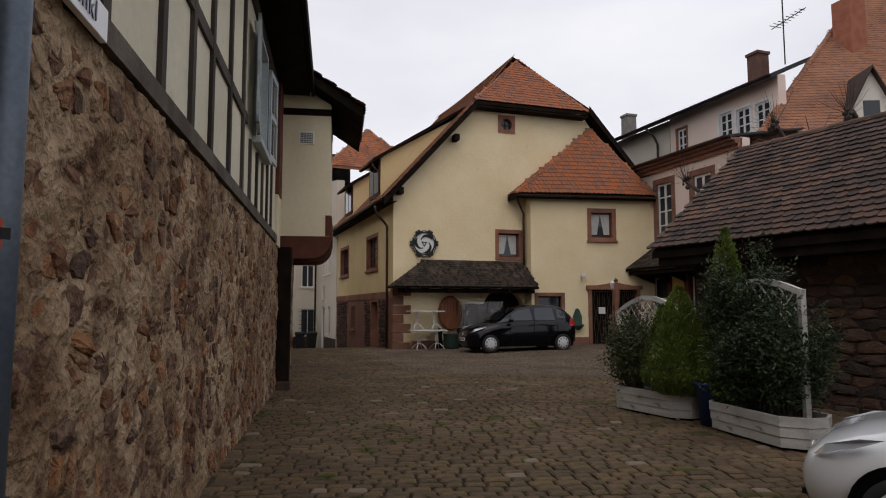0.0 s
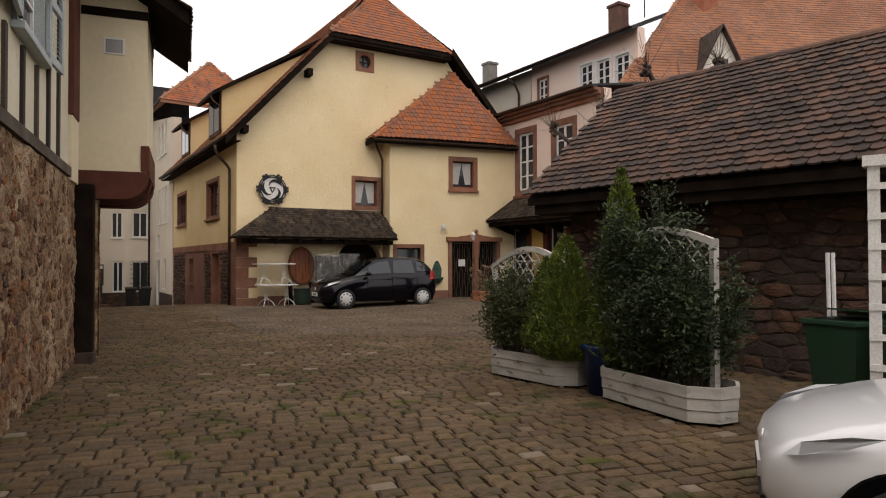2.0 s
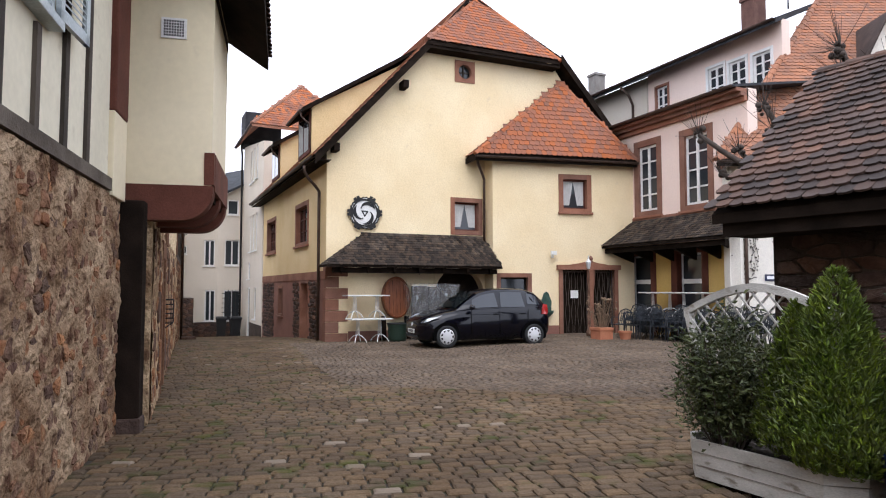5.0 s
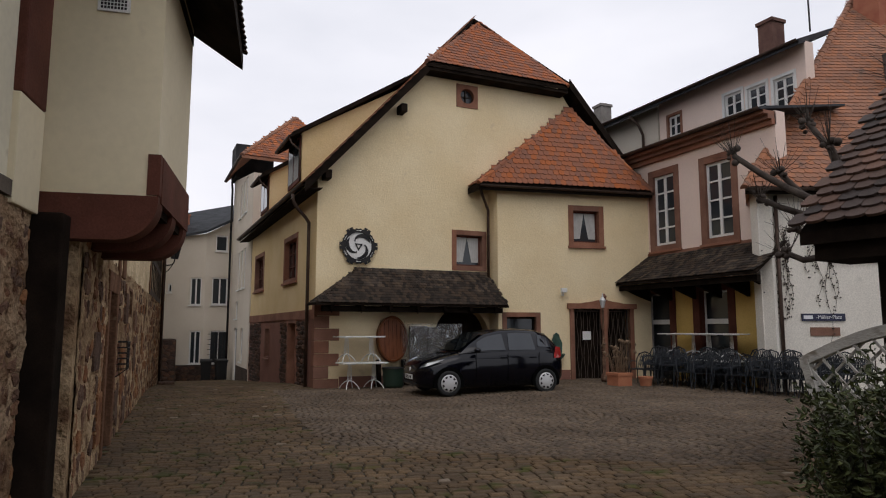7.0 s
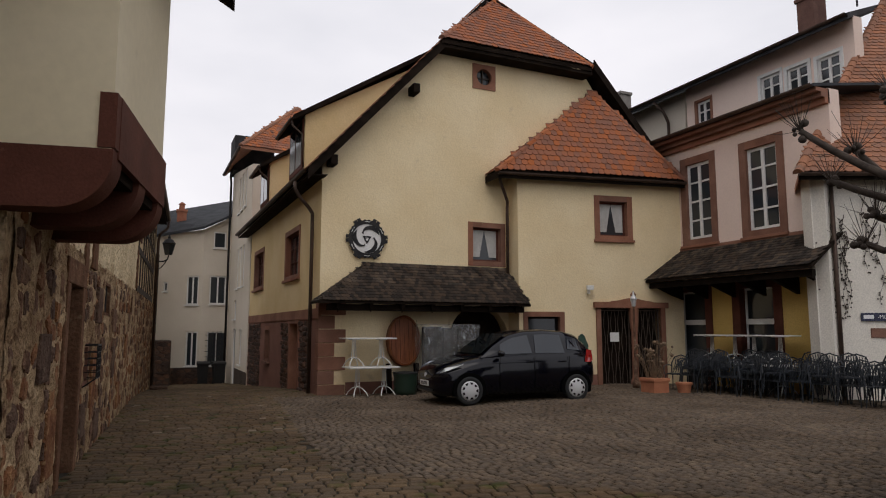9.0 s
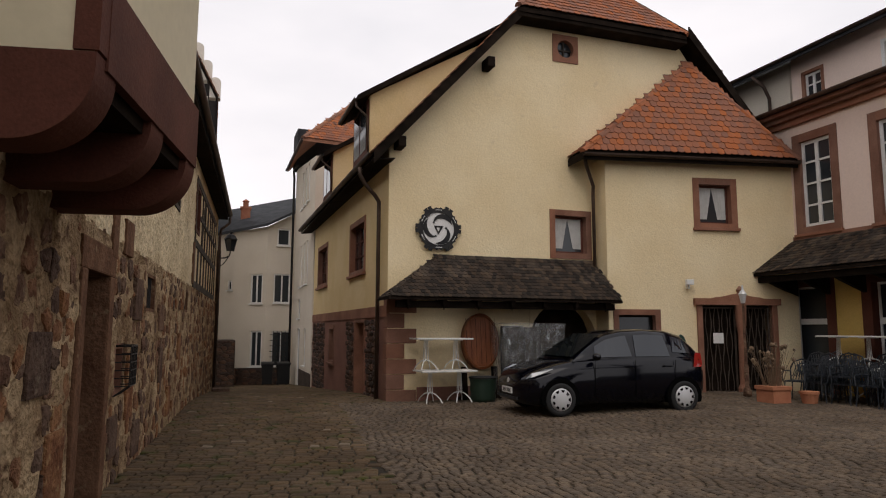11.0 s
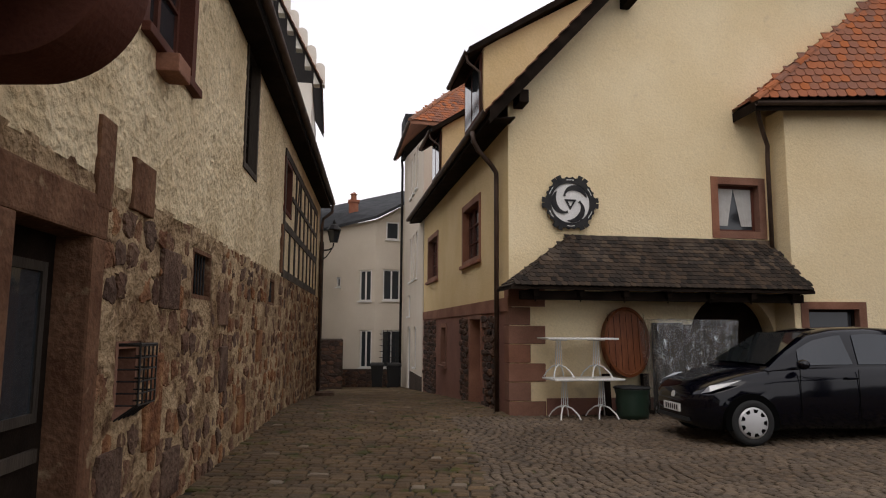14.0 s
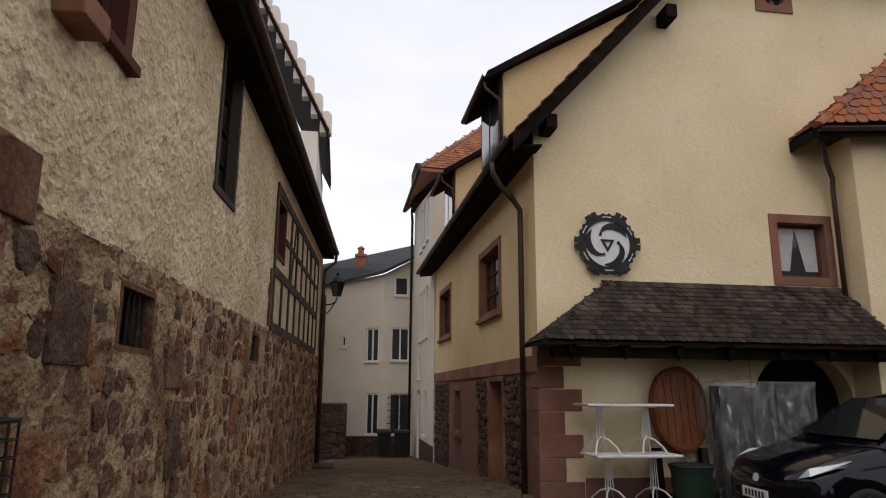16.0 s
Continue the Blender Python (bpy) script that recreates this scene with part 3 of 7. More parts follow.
# main roof: two slopes, the half-hip, black bargeboards
def slope_left(x):
    return 5.85 + (x - 6.22) * SLOPE
RIDGE_X = 12.95
EA, EB = (6.32, 24.87), (6.28, 37.9)
LENGTH = EB[1] - EA[1]
deck = [(EA[0], EA[1], slope_left(EA[0])), (10.27, EA[1], slope_left(10.27)), (RIDGE_X, 27.2, slope_left(RIDGE_X)), (RIDGE_X, EB[1], slope_left(RIDGE_X)), (EB[0], EB[1], slope_left(EB[0]))]
slab(house, deck, 0.14, M_BLACKWOOD, "roof_deck")
uu, vv = Vector((0, -1, 0)), Vector((1, 0, SLOPE)).normalized()
L_ = lambda x: (x - EB[0]) * math.hypot(1, SLOPE)
tile_roof(house, (EB[0], EB[1], slope_left(EB[0]) + 0.01), uu, vv, [(0, 0), (LENGTH, 0), (LENGTH, L_(10.27)), (LENGTH - 2.33, L_(RIDGE_X)), (0, L_(RIDGE_X))], 0.19, 0.17, 0.014, M_TILE_FAR, 0)
mirror = [(2 * RIDGE_X - p[0], p[1], p[2]) for p in deck[1:4]] + [(19.6, EB[1], slope_left(2 * RIDGE_X - 19.6)), (19.6, EA[1], slope_left(2 * RIDGE_X - 19.6))]
slab(house, mirror, 0.14, M_BLACKWOOD, "roof_deck")
# half-hip
HA, HB, HT = Vector((10.08, 24.8, 10.14)), Vector((15.36, 24.8, 10.14)), Vector((13.18, 27.2, 13.02))
slab(house, [tuple(HA), tuple(HB), tuple(HT)], 0.12, M_BLACKWOOD, "hip_deck")
hv = Vector((0, HT.y - HA.y, HT.z - HA.z)).normalized()
hl = math.hypot(HT.y - HA.y, HT.z - HA.z)
tile_roof(house, (HA + HB) / 2 + Vector((0, -0.02, 0.02)), (1, 0, 0), hv, [(-2.7, 0), (2.7, 0), (HT.x - (HA.x + HB.x) / 2, hl)], 0.2, 0.2, 0.016, M_TILE_ORANGE, 300)
ridge_tiles(house, HA, HT, 0.1, M_TILE_ORANGE)
ridge_tiles(house, HB, HT, 0.1, M_TILE_ORANGE)
ridge_tiles(house, HT, (RIDGE_X, EB[1], 13.25), 0.11, M_TILE_ORANGE)
part("fascia", box(B(), 10.12, 15.4, 24.84, 25.35, 9.92, 10.02), M_BLACKWOOD, house, at=Matrix())
bm = B()
prism(bm, [(EA[0], 24.85, slope_left(EA[0]) - 0.3), (10.3, 24.85, slope_left(10.3) - 0.3), (10.3, 24.85, slope_left(10.3) + 0.03), (EA[0], 24.85, slope_left(EA[0]) + 0.03)], (0, 0.05, 0))
part("bargeboard", bm, M_BLACKWOOD, house, at=Matrix())
bm = B()
prism(bm, [(15.5, 24.85, slope_left(10.4) - 0.3), (19.5, 24.85, slope_left(6.4) - 0.3), (19.5, 24.85, slope_left(6.4) + 0.03), (15.5, 24.85, slope_left(10.4) + 0.03)], (0, 0.05, 0))
part("bargeboard", bm, M_BLACKWOOD, house, at=Matrix())
for px, pz in ((7.02, 6.28), (9.36, 8.6)):
    part("purlin_end", box(B(), px - 0.1, px + 0.1, 24.91, 25.37, pz - 0.13, pz + 0.13, 0.02), M_BLACKWOOD, house, at=Matrix())
bm = B()
part("soffit", prism(bm, [(EA[0], 24.95, slope_left(EA[0]) - 0.16), (6.85, 24.95, slope_left(EA[0]) - 0.1), (6.8, EB[1] - 0.1, slope_left(EB[0]) - 0.1), (EB[0], EB[1] - 0.1, slope_left(EB[0]) - 0.16)], (0, 0, -0.03)), M_BLACKWOOD, house, at=Matrix())
gutter(house, (EA[0] - 0.06, EA[1], slope_left(EA[0]) - 0.02), (EB[0] - 0.06, EB[1], slope_left(EB[0]) - 0.02), 0.075)
pipe(house, [(6.16, 25.7, 5.74), (6.17, 25.7, 5.55), (6.3, 25.75, 5.35), (6.58, 25.85, 5.1), (6.7, 25.9, 4.95), (6.7, 25.9, 4.75), (6.7, 25.9, 0.05)], 0.05)
# dormers on the alley side
for y0, y1, xf, ze in ((26.4, 28.35, 6.55, 7.62), (31.9, 33.7, 6.55, 7.5)):
    zs_ = slope_left(xf)
    zt = ze + 0.25
    d = (zt - zs_) / (SLOPE - 0.63)
    xm_, zm_ = xf + d, zt + 0.63 * d
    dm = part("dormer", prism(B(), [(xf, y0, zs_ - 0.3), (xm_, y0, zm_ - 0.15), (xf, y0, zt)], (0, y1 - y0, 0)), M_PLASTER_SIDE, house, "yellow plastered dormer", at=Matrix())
    part("dormer_roof", prism(B(), [(xf - 0.36, y0 - 0.22, zt - 0.245), (xm_ + 0.15, y0 - 0.22, zm_ + 0.1), (xm_ + 0.15, y0 - 0.22, zm_ + 0.24), (xf - 0.36, y0 - 0.22, zt - 0.1)], (0, y1 - y0 + 0.44, 0)), M_BLACKWOOD, dm, at=Matrix())
    fr = part("dormer_window", box(B(), xf - 0.05, xf - 0.003, y0 + 0.1, y1 - 0.1, zs_ + 0.12, zt - 0.08), M_OXIDE, dm, at=Matrix())
    ym = (y0 + y1) / 2
    bm = B()
    for ya, yb in ((y0 + 0.22, ym - 0.06), (ym + 0.06, y1 - 0.22)):
        box(bm, xf - 0.06, xf - 0.052, ya, yb, zs_ + 0.25, zt - 0.2)
    part("dormer_glass", bm, M_GLASS, dm, at=Matrix())
    gutter(dm, (xf - 0.4, y0 - 0.2, zt - 0.17), (xf - 0.4, y1 + 0.2, zt - 0.17), 0.06)
    pipe(dm, [(xf - 0.38, y0 - 0.05, zt - 0.22), (xf - 0.37, y0 - 0.05, zt - 0.38), (xf - 0.1, y0 - 0.06, zt - 0.6), (xf - 0.05, y0 - 0.06, zs_ + 0.1)], 0.03)

# ---- wood-shingled porch on the gable wall ----
porch = root("porch_roof", pose(6.6, 25.35, 0), "dark wood-shingled lean-to roof on timber brackets", "porch roof")
PE, PR = 2.5, 3.58
PL, PRt, QL, QR = Vector((6.56, 24.25, PE)), Vector((12.6, 24.25, PE)), Vector((8.05, 25.33, PR)), Vector((12.4, 25.33, PR))
PLB, PRB = Vector((6.56, 25.33, PE)), Vector((12.5, 24.72, PE))
slab(porch, [tuple(p) for p in (PL, PRt, QR, QL)], 0.05, M_BLACKWOOD, "deck")
slab(porch, [tuple(p) for p in (PLB, PL, QL)], 0.05, M_BLACKWOOD, "deck")
slab(porch, [tuple(p) for p in (PRt, PRB, QR)], 0.05, M_BLACKWOOD, "deck")
pv = Vector((0, 1.08, PR - PE)).normalized()
pl_ = math.hypot(1.08, PR - PE)
tile_roof(porch, PL + Vector((0, -0.03, 0.01)), (1, 0, 0), pv, [(0, 0), (6.04, 0), (5.84, pl_), (1.49, pl_)], 0.11, 0.115, 0.009, M_SHINGLE, 300, "shingle")
hu = Vector((0, -1, 0))
tile_roof(porch, PLB, hu, Vector((1.49, 0, PR - PE)).normalized(), [(0, 0), (1.08, 0), (0.02, math.hypot(1.49, PR - PE))], 0.11, 0.115, 0.009, M_SHINGLE, 0, "shingle")
part("eave_beam", box(B(), 6.8, 12.5, 24.45, 24.6, PE - 0.22, PE - 0.06), M_BLACKWOOD, porch, at=Matrix())
for k in range(7):
    x = 7.05 + k * 0.86
    bm = B()
    box(bm, x - 0.05, x + 0.05, 24.32, 25.34, PE - 0.16, PE - 0.03)
    tube(bm, [(x, 24.42, PE - 0.16), (x, 24.42, PE - 0.26)], 0.03, 8, 0.012)
    part("bracket", bm, M_BLACKWOOD, porch, at=Matrix())

# ---- the annex under its own hipped roof ----
annex = root("stair_annex", along(ANNEX_A, ANNEX_B), "cream plastered annex with a steep orange tiled hip roof", "annex")
AF = PLACE[annex]
adx = (ANNEX_B[0] - ANNEX_A[0]) / math.dist(ANNEX_A, ANNEX_B)
A = lambda wx: (wx - ANNEX_A[0]) / adx
AW = math.dist(ANNEX_A, ANNEX_B)
w2 = (A(15.06), A(15.96), 4.62, 5.68)
lowwin = (A(12.76), A(13.74), 1.2, 2.18)
idoor = (A(15.0), A(16.95), -0.2, 2.45)
wall_part(annex, AF, rect(AW, 6.3), M_PLASTER, [hole(*w2), hole(*lowwin), hole(*idoor)], label="cream roughcast wall")
wall_part(annex, along((ANNEX_A[0] + 0.02, 26.2), ANNEX_A), rect(1.45, 6.3), M_PLASTER, thick=0.3)
window(annex, AF, *w2, border=0.17, cols=1, rows=1, wood=M_OXIDE, curtain=True, sill=True)
window(annex, AF, *lowwin, border=0.14, cols=1, rows=1, wood=M_BLACKWOOD, sill=False)
part("plinth", box(B(), A(13.95), A(14.85), -0.025, 0.05, -0.2, 0.5), M_SAND_PAINT, annex)
bm = B()
box(bm, idoor[0] - 0.14, idoor[0], -0.06, 0.3, -0.1, 2.45)
surround = part("door_surround", bm, M_SAND, annex, "carved red sandstone portal")
part("jamb", box(B(), idoor[1], idoor[1] + 0.14, -0.06, 0.3, -0.1, 2.45), M_SAND, surround)
bm = B()
x0, x1 = idoor[0] - 0.22, idoor[1] + 0.22
cap = []
for k in range(21):
    f = k / 20
    cap.append((x0 + (x1 - x0) * f, -0.12, 2.62 + 0.10 * math.exp(-((f - 0.5) / 0.14) ** 2) + (0.03 if abs(f - 0.5) < 0.3 else 0)))
prism(bm, cap + [(x1, -0.12, 2.45), (x0, -0.12, 2.45)], (0, 0.3, 0))
part("lintel", bm, M_SAND, surround)
part("finial", lathe(B(), [(0.05, 2.66), (0.1, 2.72), (0.06, 2.78), (0.09, 2.85), (0.02, 2.95)], 10, (A(16.05), -0.05, 0)), M_SAND, surround)
part("middle_post", lathe(B(), [(0.14, -0.1), (0.14, 0.3), (0.10, 0.4), (0.09, 1.7), (0.13, 2.0), (0.15, 2.45)], 12, (A(16.05), -0.05, 0)), M_SAND, surround)
part("door_back", box(B(), idoor[0], idoor[1], 0.3, 0.36, -0.1, 2.45), M_BLACKWOOD, annex)
M_GATE = mat("rusted_gate_iron", (0.055, 0.038, 0.028), (0.10, 0.075, 0.058), 6.0, 0.7, 0.2, 60)
for xa, xb in ((idoor[0] + 0.05, A(15.95)), (A(16.18), idoor[1] - 0.05)):
    bm = B()
    prism(bm, [(xa, 0.065, 0.1), (xb, 0.065, 0.1), (xb, 0.065, 0.14), (xa, 0.065, 0.14)], (0, 0.03, 0))
    gate = part("iron_gate", bm, M_GATE, annex, "rusty wavy wrought-iron gate")
    part("gate_rail", box(B(), xa, xb, 0.065, 0.095, 2.36, 2.4), M_GATE, gate)
    part("gate_stile", box(B(), xa - 0.02, xa + 0.02, 0.06, 0.1, 0.0, 2.42), M_GATE, gate)
    part("gate_stile", box(B(), xb - 0.02, xb + 0.02, 0.06, 0.1, 0.0, 2.42), M_GATE, gate)
    for k in range(1, 8):
        x = xa + (xb - xa) * k / 8
        sgn = 1 if k % 2 else -1
        part("gate_bar", tube(B(), [(x + sgn * 0.026 * math.sin(t * 0.95), 0.08, 0.13 + t * 0.16) for t in range(15)], 0.012, 5), M_GATE, gate)
part("notice", box(B(), A(15.32), A(15.6), 0.04, 0.05, 1.45, 1.72), M_WHITE_PAINT, surround)
# roof
GA, GB, GC = AF @ Vector((-0.7, -0.32, 6.35)), AF @ Vector((AW, -0.32, 6.35)), Vector((15.7, 25.25, 9.45))
GD = Vector((GA.x, 26.4, 6.32))
slab(annex, [tuple(GA), tuple(GB), tuple(GC)], 0.2, M_BLACKWOOD, "roof_deck")
slab(annex, [tuple(GD), tuple(GA), tuple(GC)], 0.2, M_BLACKWOOD, "roof_deck")
gu = (GB - GA).normalized()
gn = gu.cross(GC - GA).normalized()
gv = gn.cross(gu)
gl = (GC - GA).dot(gv)
gx = (GC - GA).dot(gu)
tile_roof(annex, GA + Vector((0, 0, 0.03)), gu, gv, [(0, 0), ((GB - GA).length, 0), (gx, gl)], 0.19, 0.2, 0.016, M_TILE_ORANGE, 300, sag=-0.05)
gu2 = (GA - GD).normalized()
gv2 = gu2.cross(GC - GD).normalized().cross(gu2)
tile_roof(annex, GD + Vector((0, 0, 0.03)), gu2, gv2, [(0, 0), ((GA - GD).length, 0), ((GC - GD).dot(gu2), (GC - GD).dot(gv2))], 0.19, 0.2, 0.016, M_TILE_ORANGE, 0)
ridge_tiles(annex, GA, GC, 0.1, M_TILE_ORANGE)
ridge_tiles(annex, GB, GC, 0.1, M_TILE_ORANGE)
gutter(annex, GA + Vector((-0.02, -0.06, -0.04)), GB + Vector((0, -0.06, -0.04)), 0.075)
pipe(annex, [tuple(GA + Vector((0.1, 0.1, -0.1))), (11.95, 24.75, 6.05), (12.2, 25.0, 5.85), (12.36, 25.1, 5.6), (12.38, 25.15, 5.4), (12.38, 25.15, 2.6)], 0.045)

# ---- pink house ----
pink = root("pink_house", along((PINK_X, 24.9), (PINK_X, 18)), "pale pink town house with sandstone window surrounds and slate roof", "house")
KF = PLACE[pink]
K = lambda y: 24.9 - y
pw1, pw2 = (K(23.4), K(22.45), 4.52, 6.85), (K(21.15), K(20.15), 4.5, 6.8)
gd1, gd2 = (K(23.95), K(22.85), -0.1, 2.95), (K(21.6), K(20.5), -0.1, 2.95)
wall_part(pink, KF, [(0, 3.2), (6.3, 3.2), (6.3, 7.75), (0, 7.75)], M_PINK, [hole(*pw1), hole(*pw2)])
M_YELLOW = mat("warm_yellow_plaster", (0.62, 0.42, 0.12), (0.68, 0.47, 0.16), 0.8, 0.9, 0.2, 40)
wall_part(pink, KF, rect(6.3, 3.2), M_YELLOW, [hole(*gd1), hole(*gd2)], label="warm yellow ground floor wall")
for w in (pw1, pw2):
    window(pink, KF, *w, border=0.22, cols=2, rows=4, wood=M_WHITE_PAINT, depth=0.07, fw=0.09)
for w in (gd1, gd2):
    gd = window(pink, KF, *w, border=0.26, cols=1, rows=1, wood=M_WHITE_PAINT, stone=M_OXIDE, depth=0.2, sill=False, name="glazed_door")
    part("transom", box(B(), w[0] + 0.05, w[1] - 0.05, 0.15, 0.19, 1.95, 2.1), M_WHITE_PAINT, gd)
part("string_course", box(B(), 0, 6.3, -0.05, 0.03, 4.16, 4.3, 0.01), M_SAND, pink)
bm = B()
for y0, y1, z0, z1 in ((-0.12, 0.05, 7.35, 7.5), (-0.25, 0.05, 7.5, 7.62), (-0.42, 0.05, 7.62, 7.72)):
    box(bm, -0.35, 6.3, y0, y1, z0, z1)
part("cornice", bm, M_SAND, pink)
part("ledge_roof", prism(B(), [(-0.45, -0.5, 7.72), (-0.45, 3.0, 8.3), (-0.45, 3.0, 8.36), (-0.45, -0.5, 7.8)], (6.75, 0, 0)), M_SLATE, pink)
gutter(pink, (PINK_X - 0.55, 25.3, 7.78), (PINK_X - 0.55, 18.6, 7.78), 0.08)
UF = along((21.0, 29.9), (21.0, 17.5))
U = lambda y: 29.9 - y
ups = [(U(26.0), U(25.35), 8.6, 10.15), (U(23.2), U(22.45), 8.6, 10.12), (U(22.2), U(21.45), 8.6, 10.05), (U(21.15), U(20.4), 8.6, 10.0)]
wall_part(pink, UF, [(3.4, 6.0), (9.95, 6.0), (9.95, 10.9), (3.4, 10.9)], M_PINK, [hole(*w) for w in ups], label="set-back upper storey")
wall_part(pink, along((21.02, 31.5), (21.02, 26.6)), [(0, 6), (4.9, 6), (4.9, 10.8), (0, 10.8)], M_GREYWHITE)
for w in ups:
    window(pink, UF, *w, border=0.1, cols=2, rows=4, wood=M_WHITE_PAINT, stone=M_WHITE_PAINT if w is not ups[0] else M_SAND, depth=0.06, sill=False, fw=0.08)
slab(pink, [(20.4, 31.5, 10.75), (20.4, 19.7, 10.75), (24.5, 21.3, 12.6), (24.5, 31.5, 12.6)], 0.18, M_SLATE, "roof")
gutter(pink, (20.36, 31.5, 10.74), (20.36, 19.7, 10.74), 0.08)
pipe(pink, [(20.4, 27.6, 10.6), (20.7, 27.4, 10.2), (20.92, 27.4, 9.8), (20.92, 27.4, 7.9)], 0.06)
M_BRICK = mat("dark_brick", (0.10, 0.05, 0.04), (0.15, 0.08, 0.06), 3, 0.9, 0.5, 40)
for cx, cy, zt, w_, m_ in ((22.1, 22.0, 12.5, 0.3, M_BRICK), (22.5, 32.0, 12.6, 0.3, mat("grey_chimney", (0.2, 0.18, 0.16), (0.26, 0.24, 0.22), 3, 0.9, 0.3, 40))):
    bm = B()
    box(bm, cx - w_, cx + w_, cy - w_, cy + w_, 10.5, zt)
    box(bm, cx - w_ - 0.05, cx + w_ + 0.05, cy - w_ - 0.05, cy + w_ + 0.05, zt, zt + 0.12)
    part("chimney", bm, m_, pink, at=Matrix())
bm = B()
tube(bm, [(21.8, 20.3, 11.5), (21.8, 20.3, 14.6)], 0.03, 6)
tube(bm, [(21.8, 20.9, 13.2), (21.8, 19.2, 13.4)], 0.02, 5)
for k in range(8):
    tube(bm, [(21.5 + 0.02 * k, 20.7 - 0.19 * k, 13.23 + 0.023 * k), (22.1 - 0.02 * k, 20.7 - 0.19 * k, 13.23 + 0.023 * k)], 0.014, 4)
part("antenna", bm, M_IRON, pink, at=Matrix())
# its shingled lean-to
p2 = root("porch_roof", pose(PINK_X, 24.2, 0), "dark shingled lean-to roof along the pink house", "porch roof")
ca, cb, cc, cd = Vector((16.5, 24.1, 3.28)), Vector((16.5, 18.4, 3.28)), Vector((17.73, 18.4, 4.18)), Vector((17.73, 23.7, 4.18))
slab(p2, [tuple(q) for q in (ca, cb, cc, cd)], 0.07, M_BLACKWOOD, "deck")
tile_roof(p2, ca + Vector((-0.02, 0, 0.01)), (0, -1, 0), Vector((1.23, 0, 0.9)).normalized(), [(0, 0), (5.7, 0), (5.7, 1.52), (0.4, 1.52)], 0.13, 0.13, 0.01, M_SHINGLE, 0, "shingle")
part("eave_beam", box(B(), 16.62, 16.75, 18.5, 24.0, 3.04, 3.2), M_BLACKWOOD, p2, at=Matrix())
for k in range(6):
    y = 23.7 - k
    part("bracket", prism(B(), [(17.74, y, 2.7), (16.7, y, 3.08), (16.7, y, 3.2), (17.74, y, 3.2)], (0, 0.1, 0)), M_BLACKWOOD, p2, at=Matrix())

# ---- white house with the great orange roof ----
white = root("white_house", along(WHITE_A, WHITE_B), "white plastered house with a steep brown-orange tiled roof", "house")
WF = PLACE[white]
wdx = (WHITE_B[0] - WHITE_A[0]) / math.dist(WHITE_A, WHITE_B)
W = lambda wx: (wx - WHITE_A[0]) / wdx
ww = (W(18.85), W(19.65), 3.8, 5.05)
wall_part(white, WF, rect(21.0, 5.6), M_WHITE, [hole(*ww)])
wall_part(white, along((18.1, 19.1), WHITE_A), rect(1.15, 5.6), M_WHITE, thick=0.3)
window(white, WF, *ww, border=0.2, cols=2, rows=2, wood=M_OXIDE)
wa, wb = WF @ Vector((-0.5, -0.45, 5.42)), WF @ Vector((21.5, -0.45, 5.42))
wu = (wb - wa).normalized()
wback = Vector((-wu.y, wu.x, 0))
WR, WP = 9.0, 1.25
HIPK = 1.1
wt_, wt2 = wa + wback * WR + wu * WR * HIPK + Vector((0, 0, WR * WP)), wb + wback * WR + Vector((0, 0, WR * WP))
slab(white, [tuple(q) for q in (wa, wb, wt2, wt_)], 0.15, M_BLACKWOOD, "roof_deck")
wv = (wt2 - wb).normalized()
wl = (wt2 - wb).length
wcorner = Vector((18.0, 19.9, 5.42))
slab(white, [tuple(q) for q in (wcorner, wa, wt_)], 0.15, M_TILE_FAR, "hip_deck")
tile_roof(white, wa + Vector((0, 0, 0.02)), wu, wv, [(0, 0), (22.0, 0), (22.0, wl), (WR * HIPK, wl)], 0.2, 0.19, 0.016, M_TILE_FAR, 200, seed=5)
ridge_tiles(white, wa, wt_, 0.11, M_TILE_FAR)
gutter(white, wa + Vector((-0.05, -0.08, 0)), wb + Vector((-0.05, -0.08, 0)), 0.07)
pipe(white, [tuple(WF @ Vector((0.45, -0.1, 5.3))), tuple(WF @ Vector((0.45, -0.06, 0.1)))], 0.05)
bm = B()
cq = wa + wu * 7.95 + wback * 6.2 + Vector((0, 0, 6.2 * WP))
box(bm, cq.x - 0.45, cq.x + 0.45, cq.y - 0.45, cq.y + 0.45, cq.z - 0.8, cq.z + 1.9)
part("chimney", bm, mat("red_brick", (0.30, 0.10, 0.06), (0.36, 0.14, 0.08), 3, 0.9, 0.5, 30), white, at=Matrix())
# a cross gable low on the roof
dq = wa + wu * 5.7 + wback * 2.7 + Vector((0, 0, 2.7 * WP - 0.2))
dg = part("dormer", prism(B(), [tuple(dq), tuple(dq + wu * 2.2), tuple(dq + wu * 1.1 + Vector((0, 0, 2.2)))], tuple(wback * 2.6)), M_WHITE, white, "white plastered dormer gable", at=Matrix())
for sgn, st in ((1, 0), (-1, 2.2)):
    e0 = dq + wu * (st - sgn * 0.25) - wback * 0.25 + Vector((0, 0, -0.35))
    e1 = dq + wu * 1.1 - wback * 0.25 + Vector((0, 0, 2.28))
    slab(dg, [tuple(e0), tuple(e1), tuple(e1 + wback * 2.6), tuple(e0 + wback * 2.6)], 0.1, M_TILE_OLD, "dormer_roof")
part("dormer_window", prism(B(), [tuple(dq + wu * a - wback * 0.03 + Vector((0, 0, b))) for a, b in ((0.8, 0.15), (1.4, 0.15), (1.4, 0.95), (0.8, 0.95))], tuple(wback * 0.05)), M_GLASS, dg, at=Matrix())
